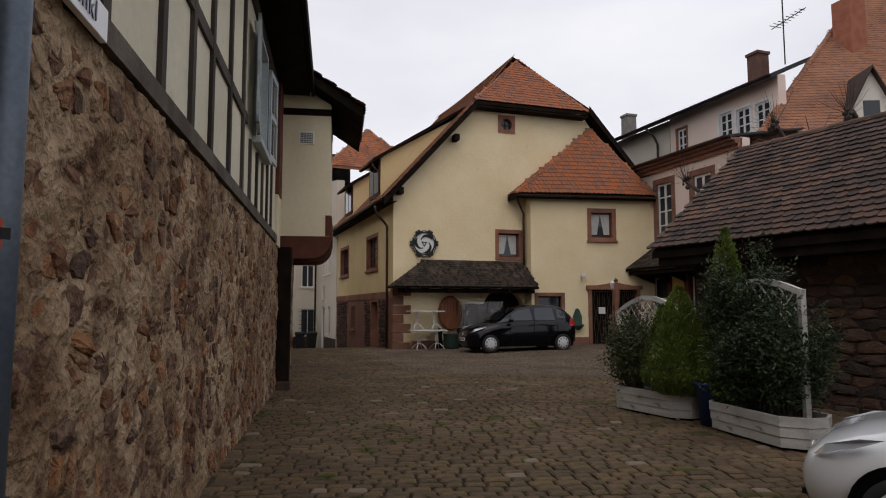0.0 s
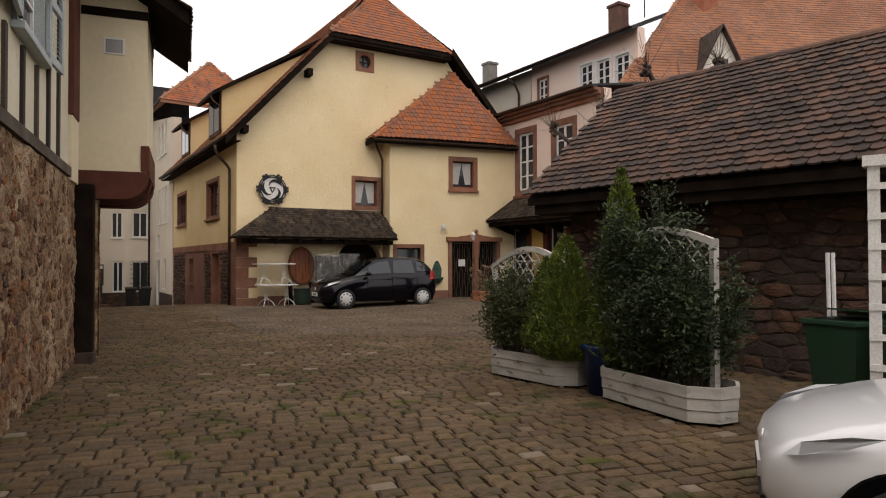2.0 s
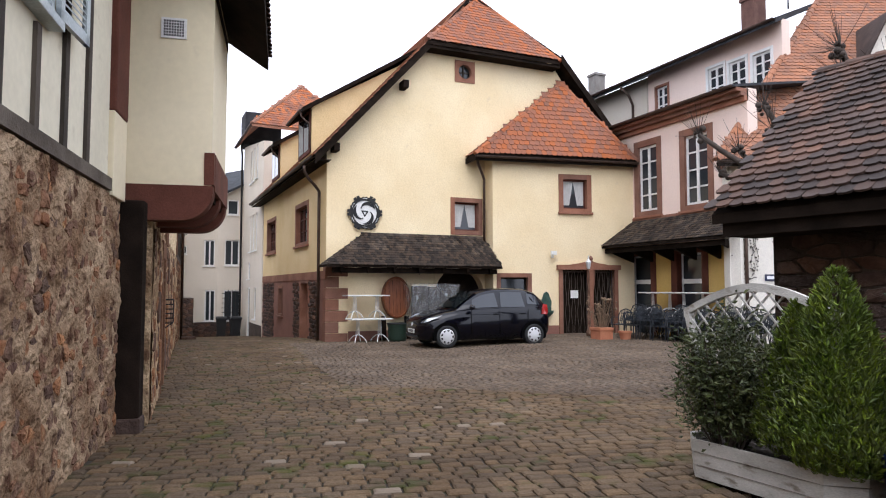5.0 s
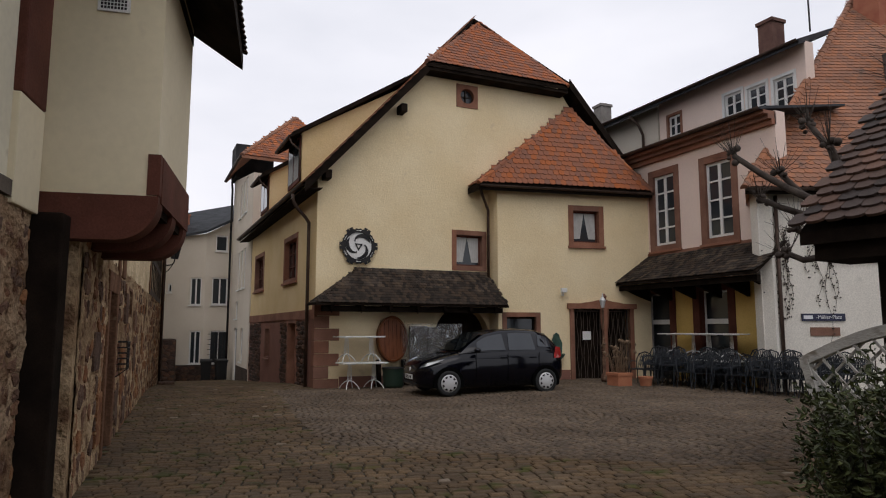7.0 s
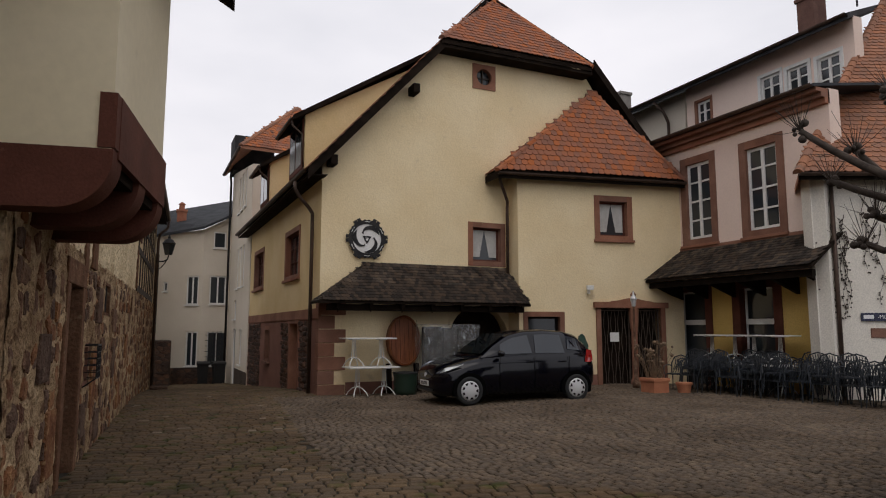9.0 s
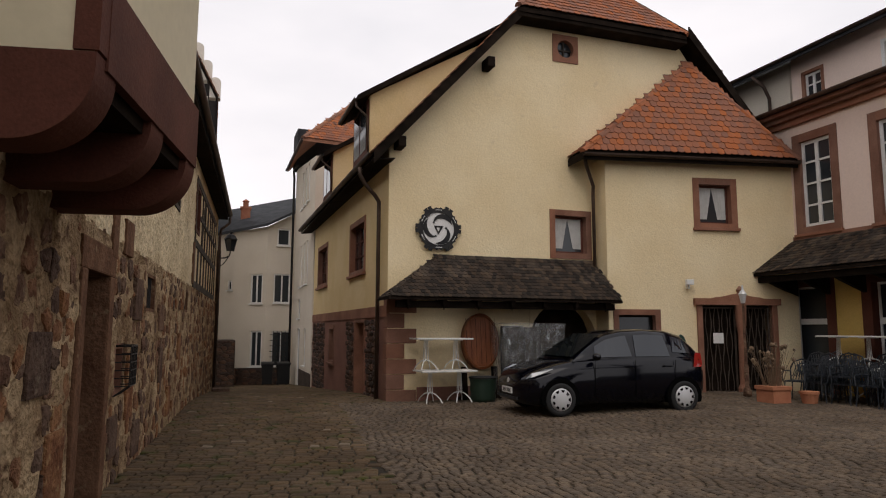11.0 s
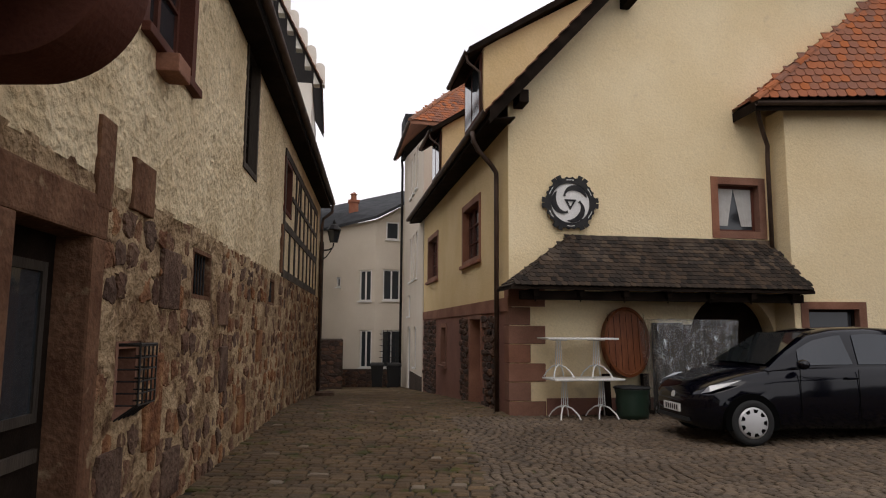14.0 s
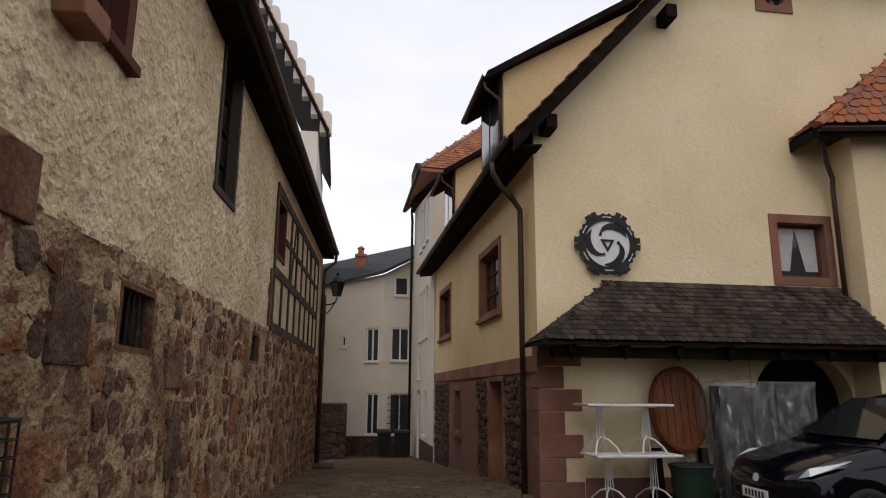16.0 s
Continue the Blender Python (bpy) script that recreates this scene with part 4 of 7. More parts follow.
for nm, x0, x1, z0, z1, mm in (("street_sign", W(17.9), W(18.98), 2.02, 2.2, None), ("plaque", W(18.1), W(18.8), 1.62, 1.84, M_SAND)):
    if mm:
        part(nm, box(B(), x0, x1, -0.03, 0.02, z0, z1, 0.005), mm, white)

# ---- shed ----
SH = pose(7.83, 10.4, 0, 0, 0, -81.5)
shed = root("shed", SH, "low rubble-stone shed under a weathered brown tiled roof", "shed")
# local x runs along the eave towards the start, local y runs under the roof
SHL = 16.0
# walls in the dark mortar and rubble, eave shade painted into both
part("wall", wall(B(), [(0.25, -0.3), (SHL, -0.3), (SHL, 3.2), (0.25, 3.2)], (), 0.5), M_MORTAR_DARK, shed, "mortared wall, darkened in colour for the eave's shade", at=SH @ pose(0, 0.7, 0))
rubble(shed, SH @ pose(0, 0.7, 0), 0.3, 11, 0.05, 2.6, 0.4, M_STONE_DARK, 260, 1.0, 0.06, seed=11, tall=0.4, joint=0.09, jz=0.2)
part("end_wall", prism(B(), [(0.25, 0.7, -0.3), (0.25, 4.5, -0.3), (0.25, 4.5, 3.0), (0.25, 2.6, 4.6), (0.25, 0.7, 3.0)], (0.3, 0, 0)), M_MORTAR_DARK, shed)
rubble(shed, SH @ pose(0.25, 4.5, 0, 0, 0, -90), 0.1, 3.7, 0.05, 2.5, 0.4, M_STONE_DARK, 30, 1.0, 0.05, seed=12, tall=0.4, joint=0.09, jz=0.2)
RUN, RISE = 2.6, 2.15
ra = [(-0.1, 0, 2.72), (SHL, 0, 2.72), (SHL, RUN, 2.72 + RISE), (-0.1, RUN, 2.72 + RISE)]
part("roof_deck", prism(B(), [(a, b, c - 0.03) for a, b, c in ra], (0, 0, -0.12)), M_BLACKWOOD, shed)
part("roof_deck", prism(B(), [(a, 2 * RUN - b, c - 0.03) for a, b, c in ra], (0, 0, -0.12)), M_BLACKWOOD, shed)
part("eave_board", box(B(), 0.0, SHL, 0.06, 0.7, 2.42, 2.66), M_BLACKWOOD, shed)
su, sv = (SH.to_3x3() @ Vector((1, 0, 0))), (SH.to_3x3() @ Vector((0, RUN, RISE))).normalized()
slen = math.hypot(RUN, RISE)
tile_roof(shed, SH @ Vector((-0.1, -0.05, 2.72)), su, sv, [(0, 0), (12.5, 0), (12.5, slen), (0, slen)], 0.175, 0.165, 0.021, M_TILE_OLD, 300, sag=0.0, seed=9)
ridge_tiles(shed, SH @ Vector((-0.1, RUN, 2.72 + RISE)), SH @ Vector((SHL, RUN, 2.72 + RISE)), 0.11, M_TILE_OLD, 0.38)

# ---- half-timbered house on the start's left ----
lefth = root("half_timbered_house", along(LEFT_A, LEFT_B), "half-timbered house with cream infill on a rubble sandstone ground floor", "house")
LF = PLACE[lefth]
LL = math.dist(LEFT_A, LEFT_B)
Y = lambda y: (y + 6.0) * LL / (LEFT_B[1] - LEFT_A[1])
SILL = 2.86
lwin = (Y(9.15), Y(10.4), 3.95, 5.45)
wall_part(lefth, LF, rect(LL, SILL), M_MORTAR, thick=0.5, label="lime-mortared rubble wall")
rubble(lefth, LF, Y(1.5), LL, 0.05, SILL - 0.12, 0.2, M_STONE, 300, 0.78, 0.038, seed=21, joint=0.15)
rough_coat(lefth, LF, Y(1.0), LL - 0.02, 0.0, SILL - 0.02, 0.032, 0.05, M_MORTAR)
wall_part(lefth, LF, [(0, SILL), (LL, SILL), (LL, 6.5), (0, 6.5)], M_INFILL, [hole(*lwin)], thick=0.3, label="cream infill panels")
bm = B()
timber(bm, 0, LL - 0.61, SILL, SILL + 0.13, 0.05)
part("sill_beam", bm, M_SILL, lefth)
bm = B()
timber(bm, 0, lwin[0] - 0.75, 3.9, 4.02, 0.03)
part("rail", bm, M_TIMBER, lefth)
bm = B()
timber(bm, 0, LL, 5.6, 5.8, 0.04)
part("top_plate", bm, M_TIMBER, lefth)
for y in (1.3, 2.3, 3.4, 4.44, 5.31, 6.1, 7.09, 8.06, 10.9, 11.6):
    bm = B()
    timber(bm, Y(y) - 0.055, Y(y) + 0.055, SILL + 0.13, 5.6, 0.034)
    part("timber_post", bm, M_TIMBER, lefth)
for y in (8.76, 9.5, 10.2):
    bm = B()
    timber(bm, Y(y) - 0.05, Y(y) + 0.05, SILL + 0.13, 3.8, 0.034)
    part("timber_post", bm, M_TIMBER, lefth)
M_SHUTTER = mat("pale_blue_grey_paint", (0.38, 0.43, 0.44), (0.46, 0.50, 0.50), 3, 0.6, 0.2, 50)
lw = window(lefth, LF, *lwin, border=0.07, cols=2, rows=3, wood=M_WHITE_PAINT, stone=M_SHUTTER, depth=0.05, proud=0.05, sill=True)
for sx, dirn, ang in ((lwin[0] - 0.06, -1, 5), (lwin[1] + 0.06, 1, 4)):
    bm = B()
    wd = 0.66
    for a, b, c, d in ((0, wd, 0, 0.09), (0, wd, 1.31, 1.4), (0, wd, 0.66, 0.74), (0, 0.08, 0, 1.4), (wd - 0.08, wd, 0, 1.4)):
        box(bm, dirn * a if dirn > 0 else -b, dirn * b if dirn > 0 else -a, -0.04, 0, c, d)
    sm = LF @ pose(sx, -0.06, 3.95, 0, 0, -dirn * ang if dirn > 0 else ang)
    shut = part("shutter", bm, M_SHUTTER, lefth, "pale blue-grey louvred shutter", at=sm)
    for k in range(22):
        bm = B()
        z = 0.1 + k * 0.056
        prism(bm, [((0.08 if dirn > 0 else -wd + 0.08), -0.034, z), ((0.08 if dirn > 0 else -wd + 0.08), -0.006, z + 0.04), ((0.08 if dirn > 0 else -wd + 0.08), -0.002, z + 0.034), ((0.08 if dirn > 0 else -wd + 0.08), -0.03, z - 0.006)], (wd - 0.16, 0, 0))
        part("louvre", bm, M_SHUTTER, shut)
# corner post, plaster pier
part("corner_post", box(B(), LL - 0.6, LL + 0.0, -0.075, 0.2, 3.75, 6.2, 0.02), M_OXIDE, lefth, "dark red painted corner timber")
part("corner_pier", box(B(), LL - 0.6, LL + 0.02, -0.06, 0.25, SILL - 0.05, 3.75, 0.015), M_PLASTER_BAY, lefth)
# eaves and roof
le = [(0, -0.62, 6.05), (LL + 0.15, -0.62, 6.05), (LL + 0.15, 4.0, 10.2), (0, 4.0, 10.2)]
part("roof_deck", prism(B(), le, (0, 0, -0.13)), M_BLACKWOOD, lefth)
part("soffit", box(B(), 0, LL + 0.12, -0.58, 0.0, 5.86, 5.98), M_BLACKWOOD, lefth)
part("eave_fascia", box(B(), 0, LL + 0.16, -0.66, -0.6, 5.86, 6.12), M_BLACKWOOD, lefth)
part("gable_wall", prism(B(), [(LL, 0.3, -0.3), (LL, 6, -0.3), (LL, 6, 9), (LL, 2.5, 8.2), (LL, 0.3, 6.2)], (-0.3, 0, 0)), M_PLASTER_OLD, lefth)

# bay on corbels
bay = root("bay_oriel", along((1.32, 13.42), (1.71, 15.5)), "cream plastered jettied bay on dark red curved corbels", "bay")
BF = PLACE[bay]
BL, BD = 2.1, 0.95
bm = B()
prism(bm, [(0, 0.3, 3.06), (0, -BD, 3.06), (0, -BD, 5.75), (0, -0.3, 6.15), (0, 0.3, 6.15)], (BL, 0, 0))
part("wall", bm, M_PLASTER_BAY, bay)
part("beam", box(B(), -0.012, BL, -BD - 0.01, 0.0, 5.52, 5.66), M_BLACKWOOD, bay)
for x0 in (-0.02, 0.92, BL - 0.26):
    pts = [(x0, 0.35, 2.64), (x0, -BD + 0.36, 2.64)]
    for k in range(15):
        a = math.pi / 2 * k / 14
        pts.append((x0, -BD + 0.36 - 0.38 * math.sin(a), 2.64 + 0.38 * (1 - math.cos(a))))
    pts += [(x0, -BD - 0.02, 3.08), (x0, 0.35, 3.08)]
    part("corbel", prism(B(), pts, (0.28, 0, 0)), M_OXIDE, bay)
part("corner_plate", box(B(), -0.018, 0.1, -BD - 0.03, -BD + 0.09, 3.09, 3.5), M_OXIDE, bay)
part("edge_board", box(B(), 0.1, BL + 0.02, -BD - 0.035, -BD + 0.02, 3.03, 3.5), M_OXIDE, bay)
part("floor", box(B(), 0.26, BL, -BD + 0.03, 0.3, 2.95, 3.07), M_BLACKWOOD, bay)
br = [(-0.42, -BD - 0.62, 5.6), (BL + 0.4, -BD - 0.62, 5.6), (BL + 0.4, 0.5, 6.95), (-0.42, 0.5, 6.95)]
part("roof_deck", prism(B(), br, (0, 0, -0.2)), M_BLACKWOOD, bay)
tile_roof(bay, BF @ Vector((-0.45, -BD - 0.66, 5.6)), BF.to_3x3() @ Vector((1, 0, 0)), (BF.to_3x3() @ Vector((0, 2.07, 1.35))).normalized(), [(0, 0), (3.0, 0), (3.0, 2.6), (0, 2.6)], 0.17, 0.17, 0.015, M_TILE_OLD, 100)
vent = part("vent", box(B(), 0, 0.3, -0.02, 0.0, 0, 0.26), M_WHITE_PAINT, bay, "white wall vent with square grid", at=BF @ pose(-0.005, -0.32, 4.93, 0, 0, -90))
bm = B()
for i in range(8):
    for j in range(6):
        box(bm, 0.03 + i * 0.031, 0.052 + i * 0.031, -0.024, -0.019, 0.025 + j * 0.036, 0.05 + j * 0.036)
part("vent_hole", bm, M_IRON, vent)
pst = root("timber_post", pose(1.36, 13.22, lift(1.36, 13.2), 0, 0, -10), "thick dark weathered timber post on a stone foot", "post")
part("shaft", box(B(), -0.15, 0.15, -0.13, 0.13, 0.16, 2.72, 0.02), M_BLACKWOOD, pst)
part("foot", box(B(), -0.17, 0.17, -0.15, 0.15, -0.06, 0.17, 0.03), M_STONE_DARK, pst)

# ---- stone house down the alley's left ----
stoneh = root("stone_house", along(LEFT2_A, LEFT2_B), "old house with rubble ground floor, cream plaster and half-timbering", "house")
TF = PLACE[stoneh]
TL = math.dist(LEFT2_A, LEFT2_B)
T = lambda y: (y - LEFT2_A[1]) * TL / (LEFT2_B[1] - LEFT2_A[1])
ST = 2.74
tdoor = (T(16.35), T(17.3), -0.1, 2.3)
t1, t2, tc = (T(19.85), T(20.55), 2.06, 2.5), (T(24.75), T(25.35), 2.18, 2.56), (T(17.95), T(18.32), 1.1, 1.56)
tw1, tw2, tw3 = (T(18.1), T(19.35), 4.16, 5.4), (T(22.15), T(23.0), 4.02, 5.75), (T(26.3), T(27.3), 4.14, 5.1)
wall_part(stoneh, TF, rect(TL, ST, -0.9), M_MORTAR_PALE, [hole(*q) for q in (tdoor, t1, t2, tc)], thick=0.6, label="lime-mortared rubble wall")
wall_part(stoneh, TF, [(0, ST), (TL, ST), (TL, 5.9), (0, 5.9)], M_PLASTER_OLD, [hole(*q) for q in (tw1, tw2, tw3)], thick=0.5, label="uneven cream plaster wall")
rubble(stoneh, TF, 0.3, TL, -0.4, ST - 0.02, 0.27, M_STONE, 300, 0.76, 0.042, seed=31, joint=0.16, jz=0.2, skip=[(q[0] - 0.2, q[1] + 0.2, q[2], q[3] + 0.3) for q in (tdoor, t1, t2, tc)], tall=0.85)
rough_coat(stoneh, TF, 0.2, TL - 0.05, -0.4, ST, 0.034, 0.04, M_MORTAR_PALE, [(q[0] - 0.2, q[1] + 0.2, q[2] - 0.05, q[3] + 0.28) if q is tdoor else (q[0] - 0.06, q[1] + 0.06, q[2] - 0.06, q[3] + 0.06) for q in (tdoor, t1, t2, tc)], 40.0)
rough_coat(stoneh, TF, 0.2, T(26.1), ST - 0.03, 5.6, 0.045, 0.034, M_PLASTER_OLD, [(q[0] - 0.14, q[1] + 0.14, q[2] - 0.14, q[3] + 0.14) for q in (tw1, tw2)], 60.0, "plaster_coat")
td = part("door", box(B(), tdoor[0] - 0.24, tdoor[1] + 0.22, -0.045, 0.4, 2.296, 2.58, 0.02), M_SAND_OLD, stoneh, "dark panelled door deep in a worn sandstone surround")
for xa, xb in ((tdoor[0] - 0.2, tdoor[0] + 0.004), (tdoor[1] - 0.004, tdoor[1] + 0.2)):
    part("jamb", box(B(), xa, xb, -0.045, 0.4, -0.1, 2.3, 0.02), M_SAND_OLD, td)
part("door_leaf", box(B(), tdoor[0], tdoor[1], 0.19, 0.25, -0.05, 2.3), M_BLACKWOOD, td)
part("door_glass", box(B(), tdoor[0] + 0.2, tdoor[1] - 0.2, 0.175, 0.185, 1.2, 2.05), M_GLASS, td)
bm = B()
for r in ((tdoor[0] + 0.14, tdoor[0] + 0.2, 1.14, 2.11), (tdoor[1] - 0.2, tdoor[1] - 0.14, 1.14, 2.11), (tdoor[0] + 0.2, tdoor[1] - 0.2, 2.05, 2.11), (tdoor[0] + 0.2, tdoor[1] - 0.2, 1.14, 1.2), (tdoor[0] + 0.1, tdoor[1] - 0.1, 0.9, 0.98)):
    box(bm, r[0], r[1], 0.16, 0.19, r[2], r[3])
part("door_moulding", bm, M_TIMBER, td)
window(stoneh, TF, *t1, border=0.04, stone=M_SAND_OLD, cols=1, rows=1, wood=M_BLACKWOOD, depth=0.2, sill=False, bars=True, proud=0.005)
window(stoneh, TF, *t2, border=0.04, stone=M_SAND_OLD, cols=1, rows=1, wood=M_BLACKWOOD, depth=0.2, sill=False, bars=True, proud=0.005)
cw = window(stoneh, TF, *tc, border=0.05, cols=1, rows=1, wood=M_WHITE_PAINT, depth=0.15, sill=False, proud=0.005)
cage = part("window_cage", tube(B(), [(tc[0], 0, tc[3] + 0.03), (tc[0], -0.16, tc[3] + 0.03), (tc[1], -0.16, tc[3] + 0.03), (tc[1], 0, tc[3] + 0.03)], 0.009, 5), M_IRON, cw, "rusty iron basket grille")
for k in range(5):
    bm = B()
    x = tc[0] + (tc[1] - tc[0]) * k / 4
    tube(bm, [(x, 0, tc[3] + 0.03), (x, -0.16, tc[3] + 0.03), (x, -0.16, tc[2] + 0.06), (x, 0, tc[2] - 0.06)], 0.008, 5)
    part("grille_bar", bm, M_IRON, stoneh)
for k in range(6):
    bm = B()
    z = tc[2] + 0.05 + (tc[3] - tc[2] - 0.03) * k / 5
    tube(bm, [(tc[0], 0, z), (tc[0], -0.16, z), (tc[1], -0.16, z), (tc[1], 0, z)], 0.007, 5)
    part("grille_bar", bm, M_IRON, stoneh)
window(stoneh, TF, *tw1, border=0.13, cols=2, rows=2, wood=M_OXIDE, stone=M_OXIDE, depth=0.12, sill=True)
part("sill_block", box(B(), tw1[0] + 0.25, tw1[0] + 0.6, -0.2, 0.1, tw1[2] - 0.32, tw1[2] - 0.16, 0.015), M_SAND, stoneh)
window(stoneh, TF, *tw2, border=0.08, cols=2, rows=4, wood=M_BLACKWOOD, stone=M_TIMBER, depth=0.1, sill=False)
window(stoneh, TF, *tw3, border=0.08, cols=1, rows=1, wood=M_OXIDE, stone=M_OXIDE, depth=0.1, sill=False)
for y, z0, z1, w_ in ((17.3, 2.5, 3.12, 0.26), (17.95, 2.6, 3.0, 0.48), (25.9, 2.8, 3.75, 0.2)):
    part("patch_stone", box(B(), T(y), T(y) + w_, -0.048, 0.05, z0, z1, 0.012), M_SAND_OLD, stoneh)
# large squared blocks among the rubble
for y, z0, z1, w_ in ((18.5, 0.72, 1.5, 0.4), (17.62, 0.42, 0.85, 0.42), (19.05, 0.2, 0.62, 0.5), (18.75, 1.88, 2.4, 0.52), (21.1, 0.95, 1.5, 0.36), (22.3, 0.3, 0.8, 0.42), (20.9, 1.75, 2.15, 0.5), (23.6, 1.2, 1.7, 0.4), (15.45, 0.35, 1.0, 0.45), (14.9, 1.3, 1.75, 0.5)):
    part("block_stone", box(B(), T(y), T(y) + w_, -0.052, 0.05, z0, z1, 0.018), M_STONE, stoneh)
# half-timbered stretch
HT0, HT1 = 26.25, 33.7
for x0, x1, z0, z1, tl in [(T(HT0), T(HT1), 2.74, 2.9, 0), (T(HT0), T(HT1), 3.72, 3.88, 0), (T(HT0), T(HT1), 5.2, 5.36, 0), (T(27.5), T(HT1), 4.5, 4.6, 0)] + [(T(HT0 + 0.02 + 0.92 * k), T(HT0 + 0.02 + 0.92 * k) + 0.13, z0, z1, 0.0) for k in range(9) for z0, z1 in ((2.9, 3.72), (3.88, 5.2)) if k not in (1,) or z1 < 4] + [(T(28.3), T(28.43), 3.88, 5.2, 0.5), (T(32.0), T(32.13), 3.88, 5.2, -0.5)]:
    bm = B()
    timber(bm, x0, x1, z0, z1, 0.03 if tl == 0 else 0.022, tl)
    part("timber_beam", bm, M_TIMBER, stoneh)
te = [(0.5, -0.36, 5.9), (TL + 0.2, -0.36, 5.94), (TL + 0.2, 4, 9.7), (0.5, 4, 9.66)]
part("roof_deck", prism(B(), te, (0, 0, -0.12)), M_BLACKWOOD, stoneh)
part("soffit", prism(B(), [(0.5, -0.33, 5.7), (TL + 0.18, -0.33, 5.74), (TL + 0.18, 0, 5.74), (0.5, 0, 5.7)], (0, 0, 0.06)), M_BLACKWOOD, stoneh)
gutter(stoneh, TF @ Vector((0.5, -0.4, 5.88)), TF @ Vector((TL + 0.2, -0.4, 5.92)), 0.075)
pipe(stoneh, [tuple(TF @ Vector(q)) for q in ((TL + 0.05, -0.4, 5.85), (TL + 0.05, -0.38, 5.6), (TL - 0.3, -0.12, 5.3), (TL - 0.3, -0.09, 5.0), (TL - 0.3, -0.09, -0.4))], 0.05)
part("end_wall", prism(B(), [(TL, 0, -0.9), (TL, 6, -0.9), (TL, 6, 9.3), (TL, 4, 9.3), (TL, 0, 5.8)], (-0.4, 0, 0)), M_PLASTER_OLD, stoneh)

# ---- far end of the alley ----
def flat_window(parent, m, x0, x1, z0, z1, cols=2, name="window"):
    """A plain flush window with a white frame, dark panes and a thin sill."""
    bm = B()
    w = 0.07
    for r in ((x0, x0 + w, z0, z1), (x1 - w, x1, z0, z1), (x0 + w, x1 - w, z0, z0 + w), (x0 + w, x1 - w, z1 - w, z1)):
        box(bm, r[0], r[1], 0.05, 0.12, r[2], r[3])
    for i in range(1, cols):
        x = x0 + (x1 - x0) * i / cols
        box(bm, x - 0.035, x + 0.035, 0.05, 0.12, z0 + w, z1 - w)
    win = part(name, bm, M_WHITE_PAINT, parent, at=m)
    part("pane", box(B(), x0 + w, x1 - w, 0.09, 0.1, z0 + w, z1 - w), M_GLASS, win)
    part("window_sill", box(B(), x0 - 0.05, x1 + 0.05, -0.08, 0.05, z0 - 0.06, z0), M_WHITE_PAINT, win)
    return win


far = root("end_house", pose(5.3, 46, -0.9), "pale rendered three-storey house closing the alley", "house")
FA, FB, FC = (3.2, 46.6), (5.5, 45.3), (7.8, 45.6)
F1, F2 = along(FA, FB), along(FB, FC)
fl = math.dist(FA, FB)
f1 = [(1.78, 2.44, 3.1, 4.62), (1.86, 2.5, -0.1, 1.7), (0.5, 0.74, 3.8, 4.3)]
f2 = [(0.38, 1.24, 3.14, 4.65), (0.5, 1.16, 6.13, 7.02), (0.36, 1.34, -0.1, 1.7)]
wall_part(far, F1, [(-1.0, -1.4), (fl, -1.4), (fl, 7.1), (-1.0, 6.6)], M_GREYWHITE, [hole(*q) for q in f1])
wall_part(far, F2, [(0, -1.4), (2.3, -1.4), (2.3, 8.4), (0, 7.1)], M_GREYWHITE, [hole(*q) for q in f2])
for q in f1:
    flat_window(far, F1, *q, cols=1 if q[1] - q[0] < 0.4 else 2)
for q in f2:
    flat_window(far, F2, *q, cols=1 if q[2] > 6 else 2)
bm = B()
for k in range(6):
    box(bm, 0.26, 1.34, -0.05, -0.03, 0.1 + k * 0.28, 0.13 + k * 0.28)
for k in range(5):
    box(bm, 0.42 + k * 0.21, 0.44 + k * 0.21, -0.055, -0.025, -0.1, 1.7)
part("window_grille", bm, M_IRON, far, at=F2)
slab(far, [(2.0, 47.1, 6.6), (5.45, 44.95, 7.22), (7.9, 45.25, 8.55), (7.9, 51, 9.9), (2.0, 51, 8.4)], 0.15, M_SLATE, "roof")
bm = B()
box(bm, 4.2, 4.68, 47.3, 47.8, 6.9, 8.3)
box(bm, 4.15, 4.73, 47.25, 47.85, 8.3, 8.42)
lathe(bm, [(0.16, 8.42), (0.14, 8.68), (0.2, 8.74), (0.05, 8.86)], 10, (4.44, 47.55, 0))
part("chimney", bm, mat("orange_brick", (0.34, 0.13, 0.08), (0.42, 0.18, 0.11), 4, 0.9, 0.4, 40), far, at=Matrix())

# white rendered house behind the yellow one
mid = root("rendered_house", pose(6.8, 37.2, -0.5), "pale rendered house with white windows and slate-hung dormer", "house")
MA, MB = (6.78, 44.5), (6.7, 37.03)
MF = along(MA, MB)
ml = math.dist(MA, MB)
mh = []
for z0, z1 in ((7.4, 9.15), (3.75, 5.65)):
    for k in range(3):
        mh.append((2.85 + k * 1.08, 3.47 + k * 1.08, z0, z1))
mh += [(2.2, 3.35, -0.85, 1.85), (4.7, 5.5, 0.25, 1.85), (2.3, 3.2, 2.3, 3.2)]
wall_part(mid, MF, [(0, -1.4), (ml, -1.4), (ml, 8.9), (0, 10.0)], M_GREYWHITE, [hole(*q) for q in mh])
for q in mh:
    flat_window(mid, MF, *q, cols=1)
part("plinth", box(B(), 3.4, ml - 0.01, -0.02, 0.05, -1.2, 0.02), M_MORTAR_DARK, mid, "grey painted plinth", at=MF)
wall_part(mid, along((14, 44.55), MA), rect(7.2, 10.0, -1.4), M_GREYWHITE, thick=0.3)
